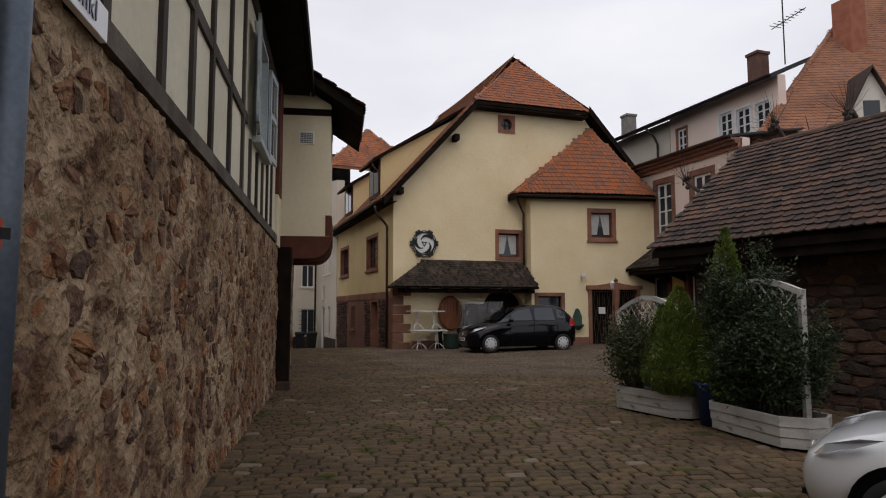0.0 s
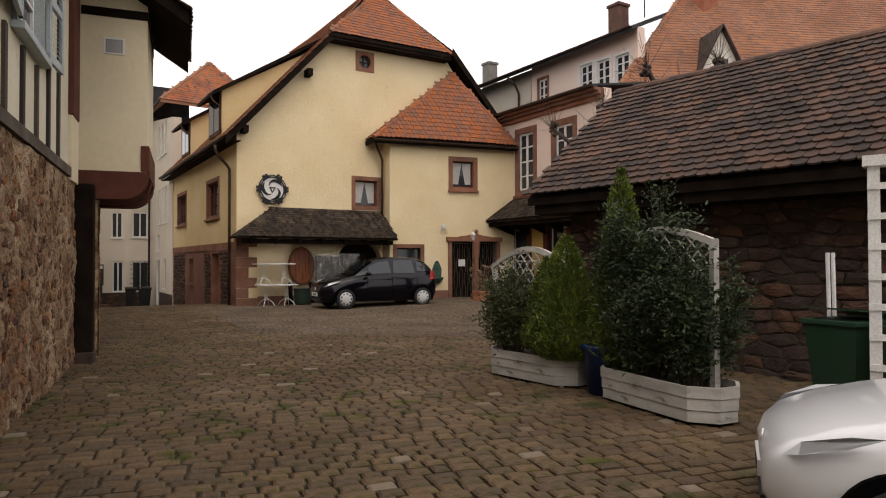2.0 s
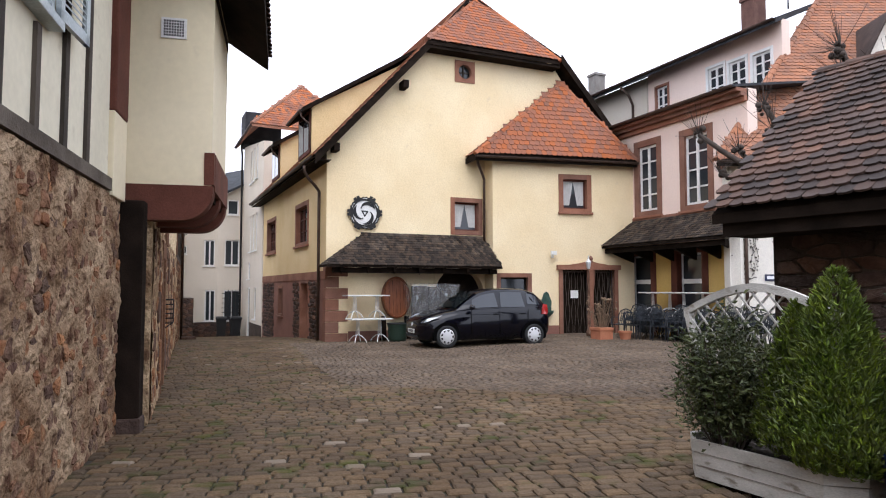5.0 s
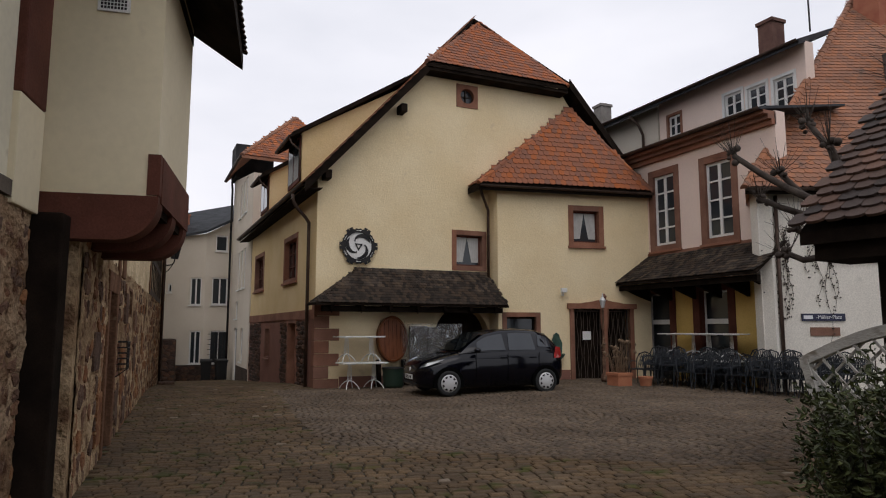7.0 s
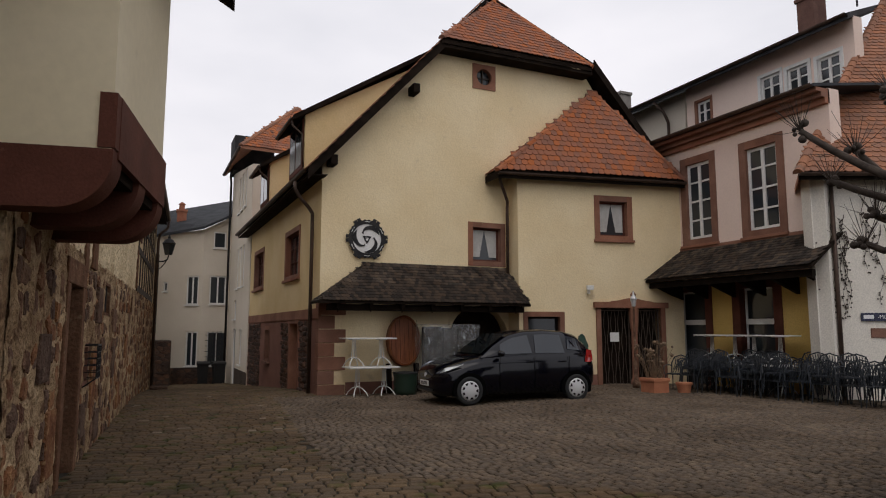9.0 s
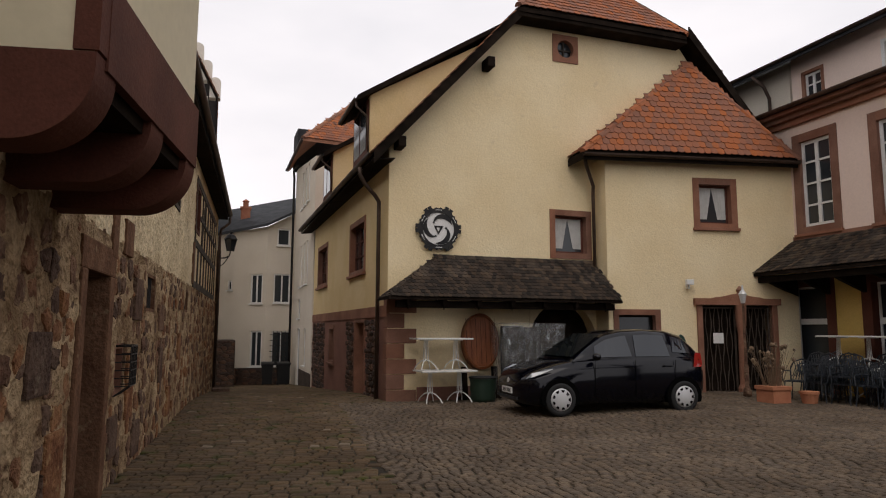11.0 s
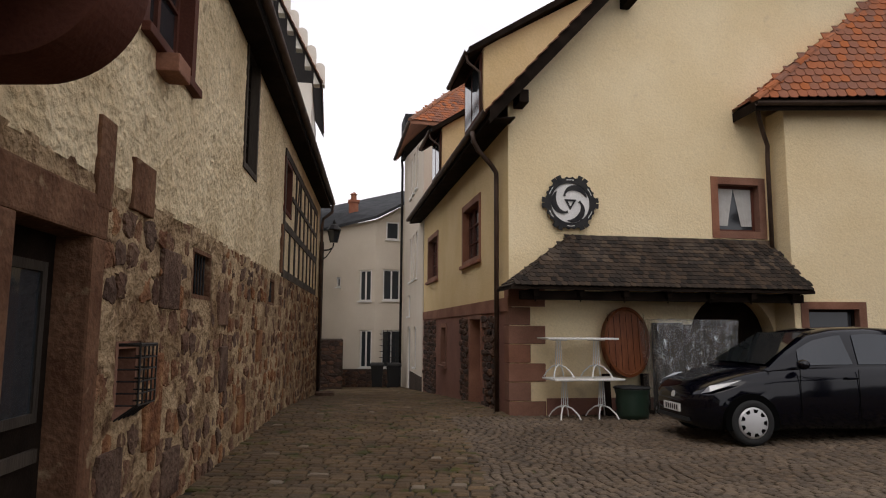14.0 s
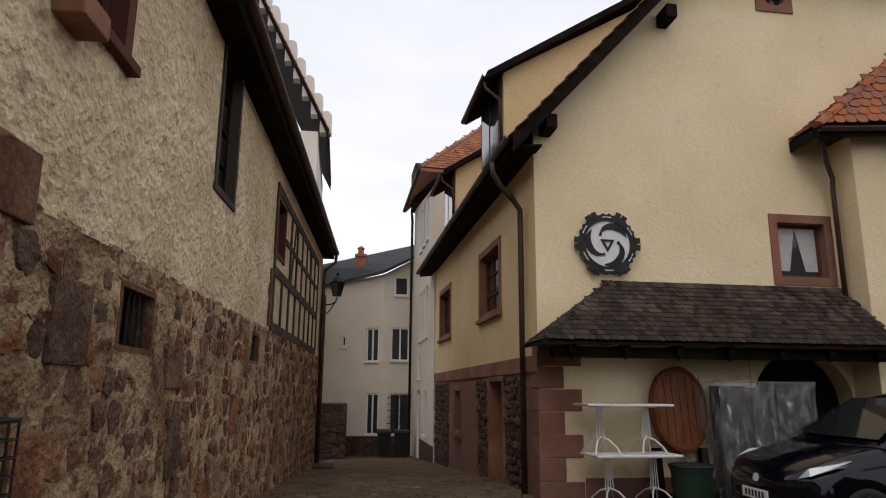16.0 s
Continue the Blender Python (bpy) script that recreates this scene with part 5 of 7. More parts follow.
RA, RB, RC = Vector((6.35, 38.6, 10.05)), Vector((13.0, 39.4, 10.05)), Vector((9.5, 41.8, 13.2))
slab(mid, [tuple(RA), tuple(RB), tuple(RC)], 0.12, M_TILE_FAR, "roof")
slab(mid, [(6.35, 44.8, 10.05), tuple(RA), tuple(RC), (9.5, 44.8, 13.2)], 0.12, M_TILE_FAR, "roof")
ru = (RB - RA).normalized()
rw = ru.cross(RC - RA).normalized().cross(ru)
tile_roof(mid, RA + Vector((0, 0, 0.02)), ru, rw, [(0, 0), ((RB - RA).length, 0), ((RC - RA).dot(ru), (RC - RA).dot(rw))], 0.2, 0.2, 0.016, M_TILE_ORANGE, 0)
ridge_tiles(mid, RA, RC, 0.11, M_TILE_FAR)
part("slate_dormer", box(B(), 6.6, 8.6, 42.9, 44.6, 9.9, 11.75), M_SLATE, mid, "grey slate-hung dormer", at=Matrix())
gutter(mid, (6.3, 44.8, 10.03), (6.3, 38.6, 10.03), 0.07)
pipe(mid, [(6.62, 44.4, 9.9), (6.66, 44.4, 9.5), (6.66, 44.4, -0.9)], 0.06, M_IRON)

# house with the crow-stepped gable beyond the stone house
step = root("stepped_gable_house", pose(1.4, 42, -0.5), "white house with a rounded crow-stepped gable and tiled roof", "house")
wall_part(step, along((-6, 42.3), (2.3, 42.3)), [(0, -1.0), (8.3, -1.0), (8.3, 12.7), (0, 12.7)], M_WHITE, thick=0.3)
part("side_wall", box(B(), 2.0, 2.32, 42.6, 50, -1.0, 12.7), M_WHITE, step, at=Matrix())
slab(step, [(2.75, 41.9, 12.6), (2.75, 50, 12.6), (-2.2, 50, 22.2), (-2.2, 41.9, 22.2)], 0.18, M_BLACKWOOD, "roof_deck")
rv = Vector((-4.95, 0, 9.6)).normalized()
tile_roof(step, (2.75, 41.9, 12.63), (0, 1, 0), rv, [(0, 0), (8.0, 0), (8.0, 10.8), (0, 10.8)], 0.2, 0.18, 0.016, M_TILE_FAR, 0)
for k in range(11):
    x, z = 2.62 - 0.41 * k, 13.35 + 0.8 * k
    bm = B()
    pts = [(x - 0.25, 42.1, z - 0.75), (x + 0.25, 42.1, z - 0.75), (x + 0.25, 42.1, z)] + [(x + 0.25 * math.cos(a), 42.1, z + 0.25 * math.sin(a)) for a in (math.pi * i / 8 for i in range(1, 8))] + [(x - 0.25, 42.1, z)]
    part("merlon", prism(bm, pts, (0, 0.5, 0)), M_WHITE, step, at=Matrix())

lowwall = root("garden_wall", pose(3.4, 41, -0.8), "shoulder-high dark rubble wall at the alley's end", "wall")
part("wall", box(B(), 2.4, 3.95, 41.2, 44.4, -1.2, 1.3, 0.02), M_MORTAR_DARK, lowwall, at=Matrix())
rubble(lowwall, along((2.4, 41.19), (3.95, 41.19)), 0.02, 1.53, -0.8, 1.26, 0.3, M_STONE_DARK, 60, 1.0, 0.04, seed=44, tall=0.5)
kerb = root("garden_wall", pose(4.5, 44.6, -0.9), "waist-high dark stone wall before the end house", "wall")
part("wall", box(B(), 3.95, 6.6, 44.4, 44.7, -1.2, -0.1, 0.02), M_MORTAR_DARK, kerb, at=Matrix())
rubble(kerb, along((3.95, 44.39), (6.6, 44.39)), 0.02, 2.6, -0.95, -0.12, 0.3, M_STONE_DARK, 60, 1.0, 0.03, seed=45, tall=0.5)
pier = root("stone_pier", pose(3.12, 35.3, -0.6), "rough dark stone pier at the old house's far corner", "pier")
part("wall", box(B(), 2.85, 3.12, 35.05, 35.6, -0.9, 4.6, 0.03), M_MORTAR_DARK, pier, at=Matrix())
rubble(pier, along((2.85, 35.04), (3.12, 35.04)), 0.01, 0.26, -0.4, 4.5, 0.22, M_STONE_DARK, 60, 1.0, 0.04, seed=46)
slabst = tagged(part("doorstep", box(B(), 3.0, 3.55, 33.4, 34.1, lift(3.2, 33.8) - 0.05, lift(3.2, 33.8) + 0.12, 0.02), M_STONE), "worn sandstone step at the alley wall", "step")

# ---- things ----
def mat_plain(name, c, rough=0.5, metal=0.0, coat=0.0, spec=0.5):
    m = bpy.data.materials.new(name)
    m.use_nodes = True
    b = m.node_tree.nodes["Principled BSDF"]
    b.inputs["Base Color"].default_value = (*c, 1)
    b.inputs["Roughness"].default_value, b.inputs["Metallic"].default_value = rough, metal
    b.inputs["Coat Weight"].default_value = coat
    b.inputs["Specular IOR Level"].default_value = spec
    b.inputs["Coat Roughness"].default_value = 0.05
    return m


M_CARBLACK = mat_plain("black_car_paint", (0.002, 0.0022, 0.005), 0.09, 0.0, 0.15, 0.3)
M_CARWHITE = mat_plain("white_car_paint", (0.72, 0.73, 0.74), 0.35, 0.0, 1.0)
M_CARGLASS = mat_plain("tinted_car_glass", (0.02, 0.025, 0.032), 0.03, 0.0, 0.0, 0.6)
M_WINDSCREEN = mat_plain("dark_windscreen_glass", (0.010, 0.012, 0.013), 0.04, 0.0, 0.0, 0.3)
# near-black, painting the shade inside wheel wells, door gaps and hub slots
M_HOLLOW = mat_plain("hollow_black", (0.003, 0.003, 0.003), 0.95, 0.0, 0.0, 0.02)
M_RUBBER = mat_plain("tyre_rubber", (0.012, 0.012, 0.012), 0.85)
M_HUB = mat_plain("silver_wheel_trim", (0.6, 0.6, 0.6), 0.4, 0.35)
M_LAMPGLASS = mat_plain("clear_lamp_glass", (0.36, 0.37, 0.38), 0.12, 0.3, 0.6)
M_TAIL = mat_plain("red_lamp_glass", (0.35, 0.012, 0.012), 0.15, 0.0, 1.0)
M_DARKGREEN = mat_plain("dark_green_plastic", (0.012, 0.03, 0.018), 0.5)
M_CHAIR = mat_plain("blue_black_chair_paint", (0.016, 0.02, 0.026), 0.42)
M_TERRA = mat("terracotta", (0.40, 0.15, 0.08), (0.46, 0.19, 0.10), 4, 0.85, 0.2, 60)
M_SOIL = mat("potting_soil", (0.03, 0.022, 0.016), (0.05, 0.04, 0.03), 6, 0.95, 0.8, 50)
M_BARREL = mat("varnished_oak", (0.155, 0.045, 0.013), (0.22, 0.07, 0.022), 3, 0.5, 0.3, 40, stretch=(6, 1, 0.6))
M_BLUE = mat_plain("blue_plastic", (0.01, 0.035, 0.16), 0.45)
M_BRONZE = mat("green_bronze", (0.03, 0.07, 0.055), (0.06, 0.11, 0.085), 5, 0.6, 0.4, 40, metal=0.3)


def car(name, m, k, paint, label):
    """A small high-roofed car: nose at x = 0, tail at x = 3.84, its middle on y = 0, scaled by k."""
    ob = root(name, m @ Matrix.Scale(k, 4), label, "car")
    L = 3.84

    def ring(bm, x, z0, z1, hw, tuck):
        p = [(-hw * 0.86, z0), (hw * 0.86, z0), (hw * 0.97, z0 + 0.08), (hw, z0 + (z1 - z0) * 0.45), (hw * 0.985, z0 + (z1 - z0) * 0.75), (hw * tuck, z1 - 0.03), (hw * tuck - 0.1, z1)]
        p += [(-a, b) for a, b in reversed(p[2:])]
        return [bm.verts.new((x, a, b)) for a, b in p]

    def loft(bm, rows):
        for a, b in zip(rows, rows[1:]):
            for i in range(len(a)):
                bm.faces.new((a[i], a[(i + 1) % len(a)], b[(i + 1) % len(b)], b[i]))
        bm.faces.new(rows[0])
        bm.faces.new(rows[-1][::-1])

    bm = B()
    loft(bm, [ring(bm, *r) for r in ((0.0, 0.3, 0.56, 0.5, 0.9), (0.05, 0.24, 0.66, 0.64, 0.92), (0.16, 0.2, 0.75, 0.76, 0.92), (0.4, 0.19, 0.85, 0.845, 0.9), (0.7, 0.19, 0.935, 0.87, 0.9), (1.05, 0.19, 1.0, 0.88, 0.94),
                                     (1.5, 0.2, 1.03, 0.882, 0.97), (2.4, 0.2, 1.06, 0.882, 0.97), (3.1, 0.2, 1.08, 0.875, 0.97), (3.5, 0.22, 1.08, 0.85, 0.96), (3.72, 0.26, 1.04, 0.8, 0.95), (3.82, 0.32, 0.92, 0.72, 0.92), (3.84, 0.4, 0.8, 0.66, 0.9))])
    body = part("body", bm, paint, ob, smooth=True)
    stations = [(0.98, 1.0, 0.8, 0.82), (1.35, 1.27, 0.68, 0.845), (1.72, 1.48, 0.6, 0.85), (2.1, 1.56, 0.585, 0.855), (2.6, 1.585, 0.58, 0.855), (3.1, 1.56, 0.57, 0.85), (3.45, 1.47, 0.55, 0.83), (3.68, 1.27, 0.58, 0.79), (3.8, 1.02, 0.66, 0.72)]
    bm = B()
    rows = []
    for x, zt, ht, hb in stations:
        zb = min(1.03, zt - 0.01)
        p = [(-hb, zb - 0.04), (hb, zb - 0.04), (hb - 0.01, zb), (ht + 0.03, zt - 0.07), (ht - 0.06, zt - 0.012), (ht - 0.25, zt)]
        p += [(-a, b) for a, b in reversed(p[2:])]
        rows.append([bm.verts.new((x, a, b)) for a, b in p])
    loft(bm, rows)
    part("cabin", bm, paint, ob, smooth=True)

    def at_side(x, f, side):
        for a, b in zip(stations, stations[1:]):
            if a[0] <= x <= b[0]:
                t = (x - a[0]) / (b[0] - a[0])
                zt, ht, hb = (a[i] + (b[i] - a[i]) * t for i in (1, 2, 3))
                zb = min(1.03, zt - 0.01)
                return Vector((x, side * (hb - 0.01 + (ht + 0.03 - hb + 0.01) * f + 0.012), zb + (zt - 0.07 - zb) * f))
        return Vector((x, side * 0.7, 1.1))

    for side in (1, -1):
        for x0, x1, f0 in ((1.42, 2.2, 0.08), (2.28, 3.02, 0.08), (3.1, 3.5, 0.25)):
            bm = B()
            n = 5
            lo = [at_side(x0 + (x1 - x0) * i / n, f0, side) for i in range(n + 1)]
            hi = [at_side(x0 + 0.06 + (x1 - x0 - 0.09) * i / n, 0.93, side) for i in range(n + 1)]
            lv, hv_ = [bm.verts.new(p) for p in lo], [bm.verts.new(p) for p in hi]
            for i in range(n):
                bm.faces.new((lv[i], lv[i + 1], hv_[i + 1], hv_[i]))
            part("side_window", bm, M_CARGLASS, ob)
        bm = B()
        mx = bmesh.ops.create_icosphere(bm, subdivisions=2, radius=0.1)
        for v in mx["verts"]:
            v.co = Vector((v.co.x * 0.8 + 1.38, v.co.y * 1.05 + side * 0.99, v.co.z * 0.7 + 1.07))
        part("wing_mirror", bm, paint, ob, smooth=True)
        bm = B()
        q = [(0.12, 0.66, 0.67), (0.19, 0.765, 0.70), (0.42, 0.855, 0.785), (0.6, 0.862, 0.865), (0.44, 0.83, 0.855), (0.21, 0.72, 0.775)]
        fv = [bm.verts.new((x - 0.015, side * (y + 0.014), z)) for x, y, z in q]
        bm.faces.new(fv)
        part("headlight", bm, M_LAMPGLASS, ob, "clear swept-back headlight")
        part("tail_light", prism(B(), [(3.52, side * 0.845, 0.86), (3.7, side * 0.8, 0.86), (3.79, side * 0.735, 0.9), (3.76, side * 0.735, 1.12), (3.6, side * 0.79, 1.14)], (0.0, side * 0.012, 0.0)), M_TAIL, ob)
        for x in (2.05, 2.85):
            part("door_handle", box(B(), x, x + 0.17, side * 0.89 - 0.02, side * 0.89 + 0.02, 0.87, 0.9, 0.006), paint, ob)
        for x in (1.4, 2.24, 3.1):
            bm = B()
            box(bm, x - 0.005, x + 0.005, side * 0.884 - 0.004, side * 0.884 + 0.001, 0.32, 1.0)
            part("door_gap", bm, M_HOLLOW, ob)
        for x in (0.7, 3.27):
            # black disc on the flank in place of a hollow, shaded wheel well
            arch_ = B()
            tv = [Vector((x + 0.375 * math.cos(a), side * 0.893, max(0.2, 0.31 + 0.375 * math.sin(a)))) for a in (2 * math.pi * i / 28 for i in range(28))]
            prism(arch_, tv, (0, -side * 0.12, 0))
            part("wheel_arch", arch_, M_HOLLOW, ob)
            wm = PLACE[ob] @ pose(x, side * 0.80, 0.305) @ pose(0, 0, 0, -90 * side, 0, 0)
            wheel = part("wheel", lathe(B(), [(0.24, -0.08), (0.295, -0.06), (0.305, 0.0), (0.305, 0.07), (0.29, 0.1), (0.215, 0.108), (0.2, 0.08)], 28), M_RUBBER, ob, smooth=True, at=wm)
            bm = B()
            lathe(bm, [(0.20, 0.07), (0.205, 0.105), (0.175, 0.115), (0.06, 0.125), (0.0, 0.127)], 28)
            part("hubcap", bm, M_HUB, wheel, smooth=True, at=wm)
            for i in range(9):
                a = 2 * math.pi * i / 9
                q = [(math.cos(a + d) * r, math.sin(a + d) * r, 0.117) for d, r in ((-0.2, 0.18), (0.2, 0.18), (0.13, 0.135), (-0.13, 0.135))]
                part("hub_slot", prism(B(), q, (0, 0, 0.006)), M_HOLLOW, wheel, at=wm)
    bm = B()
    ws = [(1.03, -0.72, 1.045), (1.03, 0.72, 1.045), (1.69, 0.56, 1.475), (1.69, -0.56, 1.475)]
    mid_ = [bm.verts.new((a - 0.02, b, c + 0.02)) for a, b, c in ws]
    bm.faces.new(mid_)
    part("windscreen", bm, M_WINDSCREEN, ob)
    part("grille", prism(B(), [(0.015, -0.36, 0.52), (0.015, 0.36, 0.52), (0.055, 0.42, 0.66), (0.055, -0.42, 0.66)], (0.03, 0, 0.0)), M_RUBBER, ob)
    badge = part("badge", lathe(B(), [(0.055, 0), (0.055, 0.01)], 16), M_HUB, ob, at=PLACE[ob] @ pose(0.02, 0, 0.6, 0, -80, 0))
    plate = part("number_plate", box(B(), -0.018, 0.02, -0.26, 0.26, 0.38, 0.49), M_WHITE_PAINT, ob)
    bm = B()
    for i in range(6):
        box(bm, -0.021, -0.019, -0.2 + i * 0.07, -0.16 + i * 0.07, 0.4, 0.47)
    part("plate_bar", bm, M_RUBBER, plate)
    part("bumper_strip", box(B(), -0.012, 0.03, -0.5, 0.5, 0.28, 0.33), M_RUBBER, ob)
    return ob


car("parked_car", pose(8.55, 22.35, lift(9.5, 21.2) - 0.005, 0, 0, -4), 1.05, M_CARBLACK, "small black high-roofed car parked before the porch")
car("parked_car", pose(4.58, 4.2, lift(5, 3) - 0.005, 0, 0, -55) @ Matrix.Diagonal((1, 1, 0.9, 1)), 0.93, M_CARWHITE, "white car parked nose-out beside the shed")


# iron wheel ornament
def ornament():
    """A cut-iron wheel: six double-flanged teeth, scallops between them, three chasing fish round a three-cornered hub."""
    o = root("wheel_ornament", pose(8.06, 25.32, 4.25, 90, 0, 0) @ Matrix.Scale(0.89, 4), "black cut-iron toothed wheel sign with three fish on a pale disc", "wall ornament")
    bm = B()
    n = 180
    rad = []
    for i in range(n):
        ph = (i * 6 / n + 0.5) % 1 - 0.5
        if abs(ph) < 0.02:
            rad.append(0.60)
        elif abs(ph) < 0.17:
            rad.append(0.665)
        else:
            rad.append(0.605 - 0.035 * abs(math.sin((abs(ph) - 0.17) / 0.33 * math.pi * 1.5)))
    ring = lambda r, i: Vector((r * math.cos(2 * math.pi * i / n), r * math.sin(2 * math.pi * i / n), 0.05))
    for i in range(n):
        prism(bm, [ring(rad[i], i), ring(rad[i], i + 1), ring(0.455, i + 1), ring(0.455, i)], (0, 0, 0.03))
    bmesh.ops.remove_doubles(bm, verts=bm.verts, dist=0.0005)
    part("toothed_ring", bm, M_IRON, o)
    part("disc", lathe(B(), [(0.47, 0.03), (0.47, 0.05)], 48), M_WHITE_PAINT, o, "pale grey backing disc")
    for k in range(6):
        for d, w in ((-0.11, 0.03), (0.0, 0.018), (0.11, 0.03)):
            a = math.pi / 6 + math.pi * k / 3 + d
            u, v = Vector((math.cos(a), math.sin(a), 0)), Vector((-math.sin(a), math.cos(a), 0))
            c = u * 0.525 + Vector((0, 0, 0.081))
            part("cut_slot", prism(B(), [c - v * w - u * 0.009, c + v * w - u * 0.009, c + v * w + u * 0.009, c - v * w + u * 0.009], (0, 0, 0.003)), M_WHITE_PAINT, o)
    wide = (0.012, 0.05, 0.085, 0.105, 0.12, 0.13, 0.125, 0.11, 0.1, 0.075, 0.05, 0.03, 0.06)
    for k in range(3):
        bm = B()
        m_ = len(wide)
        line, sides = [], []
        for i in range(m_):
            t = i / (m_ - 1)
            a = 2 * math.pi * k / 3 + 0.35 + t * 1.95
            line.append(Vector((math.cos(a), math.sin(a), 0)) * (0.41 - 0.2 * t * t))
        for i in range(m_):
            d = (line[min(i + 1, m_ - 1)] - line[max(i - 1, 0)]).normalized()
            w = Vector((-d.y, d.x, 0)) * wide[i] * 0.5
            sides.append((line[i] - w + Vector((0, 0, 0.052)), line[i] + w + Vector((0, 0, 0.052))))
        for p, q in zip(sides, sides[1:]):
            prism(bm, [p[0], q[0], q[1], p[1]], (0, 0, 0.022))
        bmesh.ops.remove_doubles(bm, verts=bm.verts, dist=0.0005)
        part("fish_blade", bm, M_IRON, o)
        a = 2 * math.pi * k / 3 + 1.1
        f0 = Vector((math.cos(a), math.sin(a), 0))
        f1 = Vector((-math.sin(a), math.cos(a), 0))
        c = f0 * 0.43 + Vector((0, 0, 0.053))
        part("fin", prism(B(), [c - f1 * 0.09, c + f1 * 0.02, c + f1 * 0.05 + f0 * 0.045], (0, 0, 0.02)), M_IRON, o)
    bm = B()
    tri_ = lambda r, i: Vector((r * math.cos(2 * math.pi * i / 3 + 0.5), r * math.sin(2 * math.pi * i / 3 + 0.5), 0.056))
    for i in range(3):
        prism(bm, [tri_(0.16, i), tri_(0.16, i + 1), tri_(0.085, i + 1), tri_(0.085, i)], (0, 0, 0.02))
    part("hub_ring", bm, M_IRON, o)
    return o


ornament()

# cask head, table stacks, covered stack, garden bag
cask = root("cask_head", pose(9.1, 25.15, 1.5, 84, 0, 0), "large oval varnished oak cask head leaning on the wall", "cask")
bm = B()
n = 40
rings = [[bm.verts.new((0.47 * s * math.cos(a), 0.68 * s * math.sin(a), z)) for a in (2 * math.pi * i / n for i in range(n))] for s, z in ((1.0, -0.1), (1.0, 0.1), (0.92, 0.12), (0.9, 0.07), (0.02, 0.075))]
for a, b in zip(rings, rings[1:]):
    for i in range(n):
        bm.faces.new((a[i], a[(i + 1) % n], b[(i + 1) % n], b[i]))
bm.faces.new(rings[0][::-1])
bm.faces.new(rings[-1])
part("head", bm, M_BARREL, cask)
bm = B()
for k in range(-3, 4):
    box(bm, k * 0.125 - 0.003, k * 0.125 + 0.003, -0.55, 0.55, 0.07, 0.078)
part("stave_joint", bm, M_BLACKWOOD, cask)
stand = part("trestle", box(B(), -0.5, 0.5, -1.42, -1.3, -0.35, 0.05), M_BLACKWOOD, cask)
for x in (-0.4, 0.4):
    part("trestle_leg", box(B(), x - 0.06, x + 0.06, -1.36, -0.6, -0.18, -0.06), M_BLACKWOOD, cask)


def table(m, length=1.35, label="white table with twin cast-iron legs, stacked in the porch"):
    t = root("bistro_table", m, label, "table", "stacked tables")
    part("tabletop", box(B(), -length / 2, length / 2, -0.35, 0.35, 0.70, 0.735, 0.01), M_WHITE_PAINT, t)
    for x in (-length * 0.27, length * 0.27):
        bm = B()
        for dx in (-0.066, -0.022, 0.022, 0.066):
            tube(bm, [(x + dx * 0.6, 0, 0.7), (x + dx * 0.8, 0, 0.4), (x + dx, 0, 0.2)], 0.0095, 6)
        for sx, sy in ((1, 1), (1, -1), (-1, 1), (-1, -1)):
            tube(bm, [(x, 0, 0.24), (x + sx * 0.09, sy * 0.12, 0.2), (x + sx * 0.16, sy * 0.24, 0.1), (x + sx * 0.19, sy * 0.3, 0.012)], 0.014, 6)
        box(bm, x - 0.1, x + 0.1, -0.2, 0.2, 0.68, 0.7)
        part("leg_stand", bm, M_WHITE_PAINT, t)
    return t


tz = lift(8, 24.4)
table(pose(8.03, 24.68, tz, 0, 0, 2))
table(pose(7.94, 24.7, tz + 0.735, 0, 0, -1))
M_FILM = mat_plain("clear_plastic_film", (0.55, 0.56, 0.56), 0.18)
M_FILM.node_tree.nodes["Principled BSDF"].inputs["Alpha"].default_value = 0.4
fn = M_FILM.node_tree
f_noise, f_map, f_co, f_range = fn.nodes.new("ShaderNodeTexNoise"), fn.nodes.new("ShaderNodeMapping"), fn.nodes.new("ShaderNodeTexCoord"), fn.nodes.new("ShaderNodeMapRange")
f_map.inputs["Scale"].default_value = (5.0, 5.0, 2.0)
f_noise.inputs["Scale"].default_value, f_noise.inputs["Detail"].default_value, f_noise.inputs["Distortion"].default_value = 2.2, 3.0, 0.8
f_range.inputs[1].default_value, f_range.inputs[2].default_value, f_range.inputs[3].default_value, f_range.inputs[4].default_value = 0.4, 0.75, 0.1, 0.45
fn.links.new(f_co.outputs["Object"], f_map.inputs[0])
fn.links.new(f_map.outputs[0], f_noise.inputs["Vector"])
fn.links.new(f_noise.outputs[0], f_range.inputs[0])
fn.links.new(f_range.outputs[0], fn.nodes["Principled BSDF"].inputs["Alpha"])
cover = root("covered_furniture", pose(10.22, 24.78, tz), "stacked furniture under a clear crumpled plastic sheet", "covered stack")
bm = B()
nx_, nz_ = 26, 14
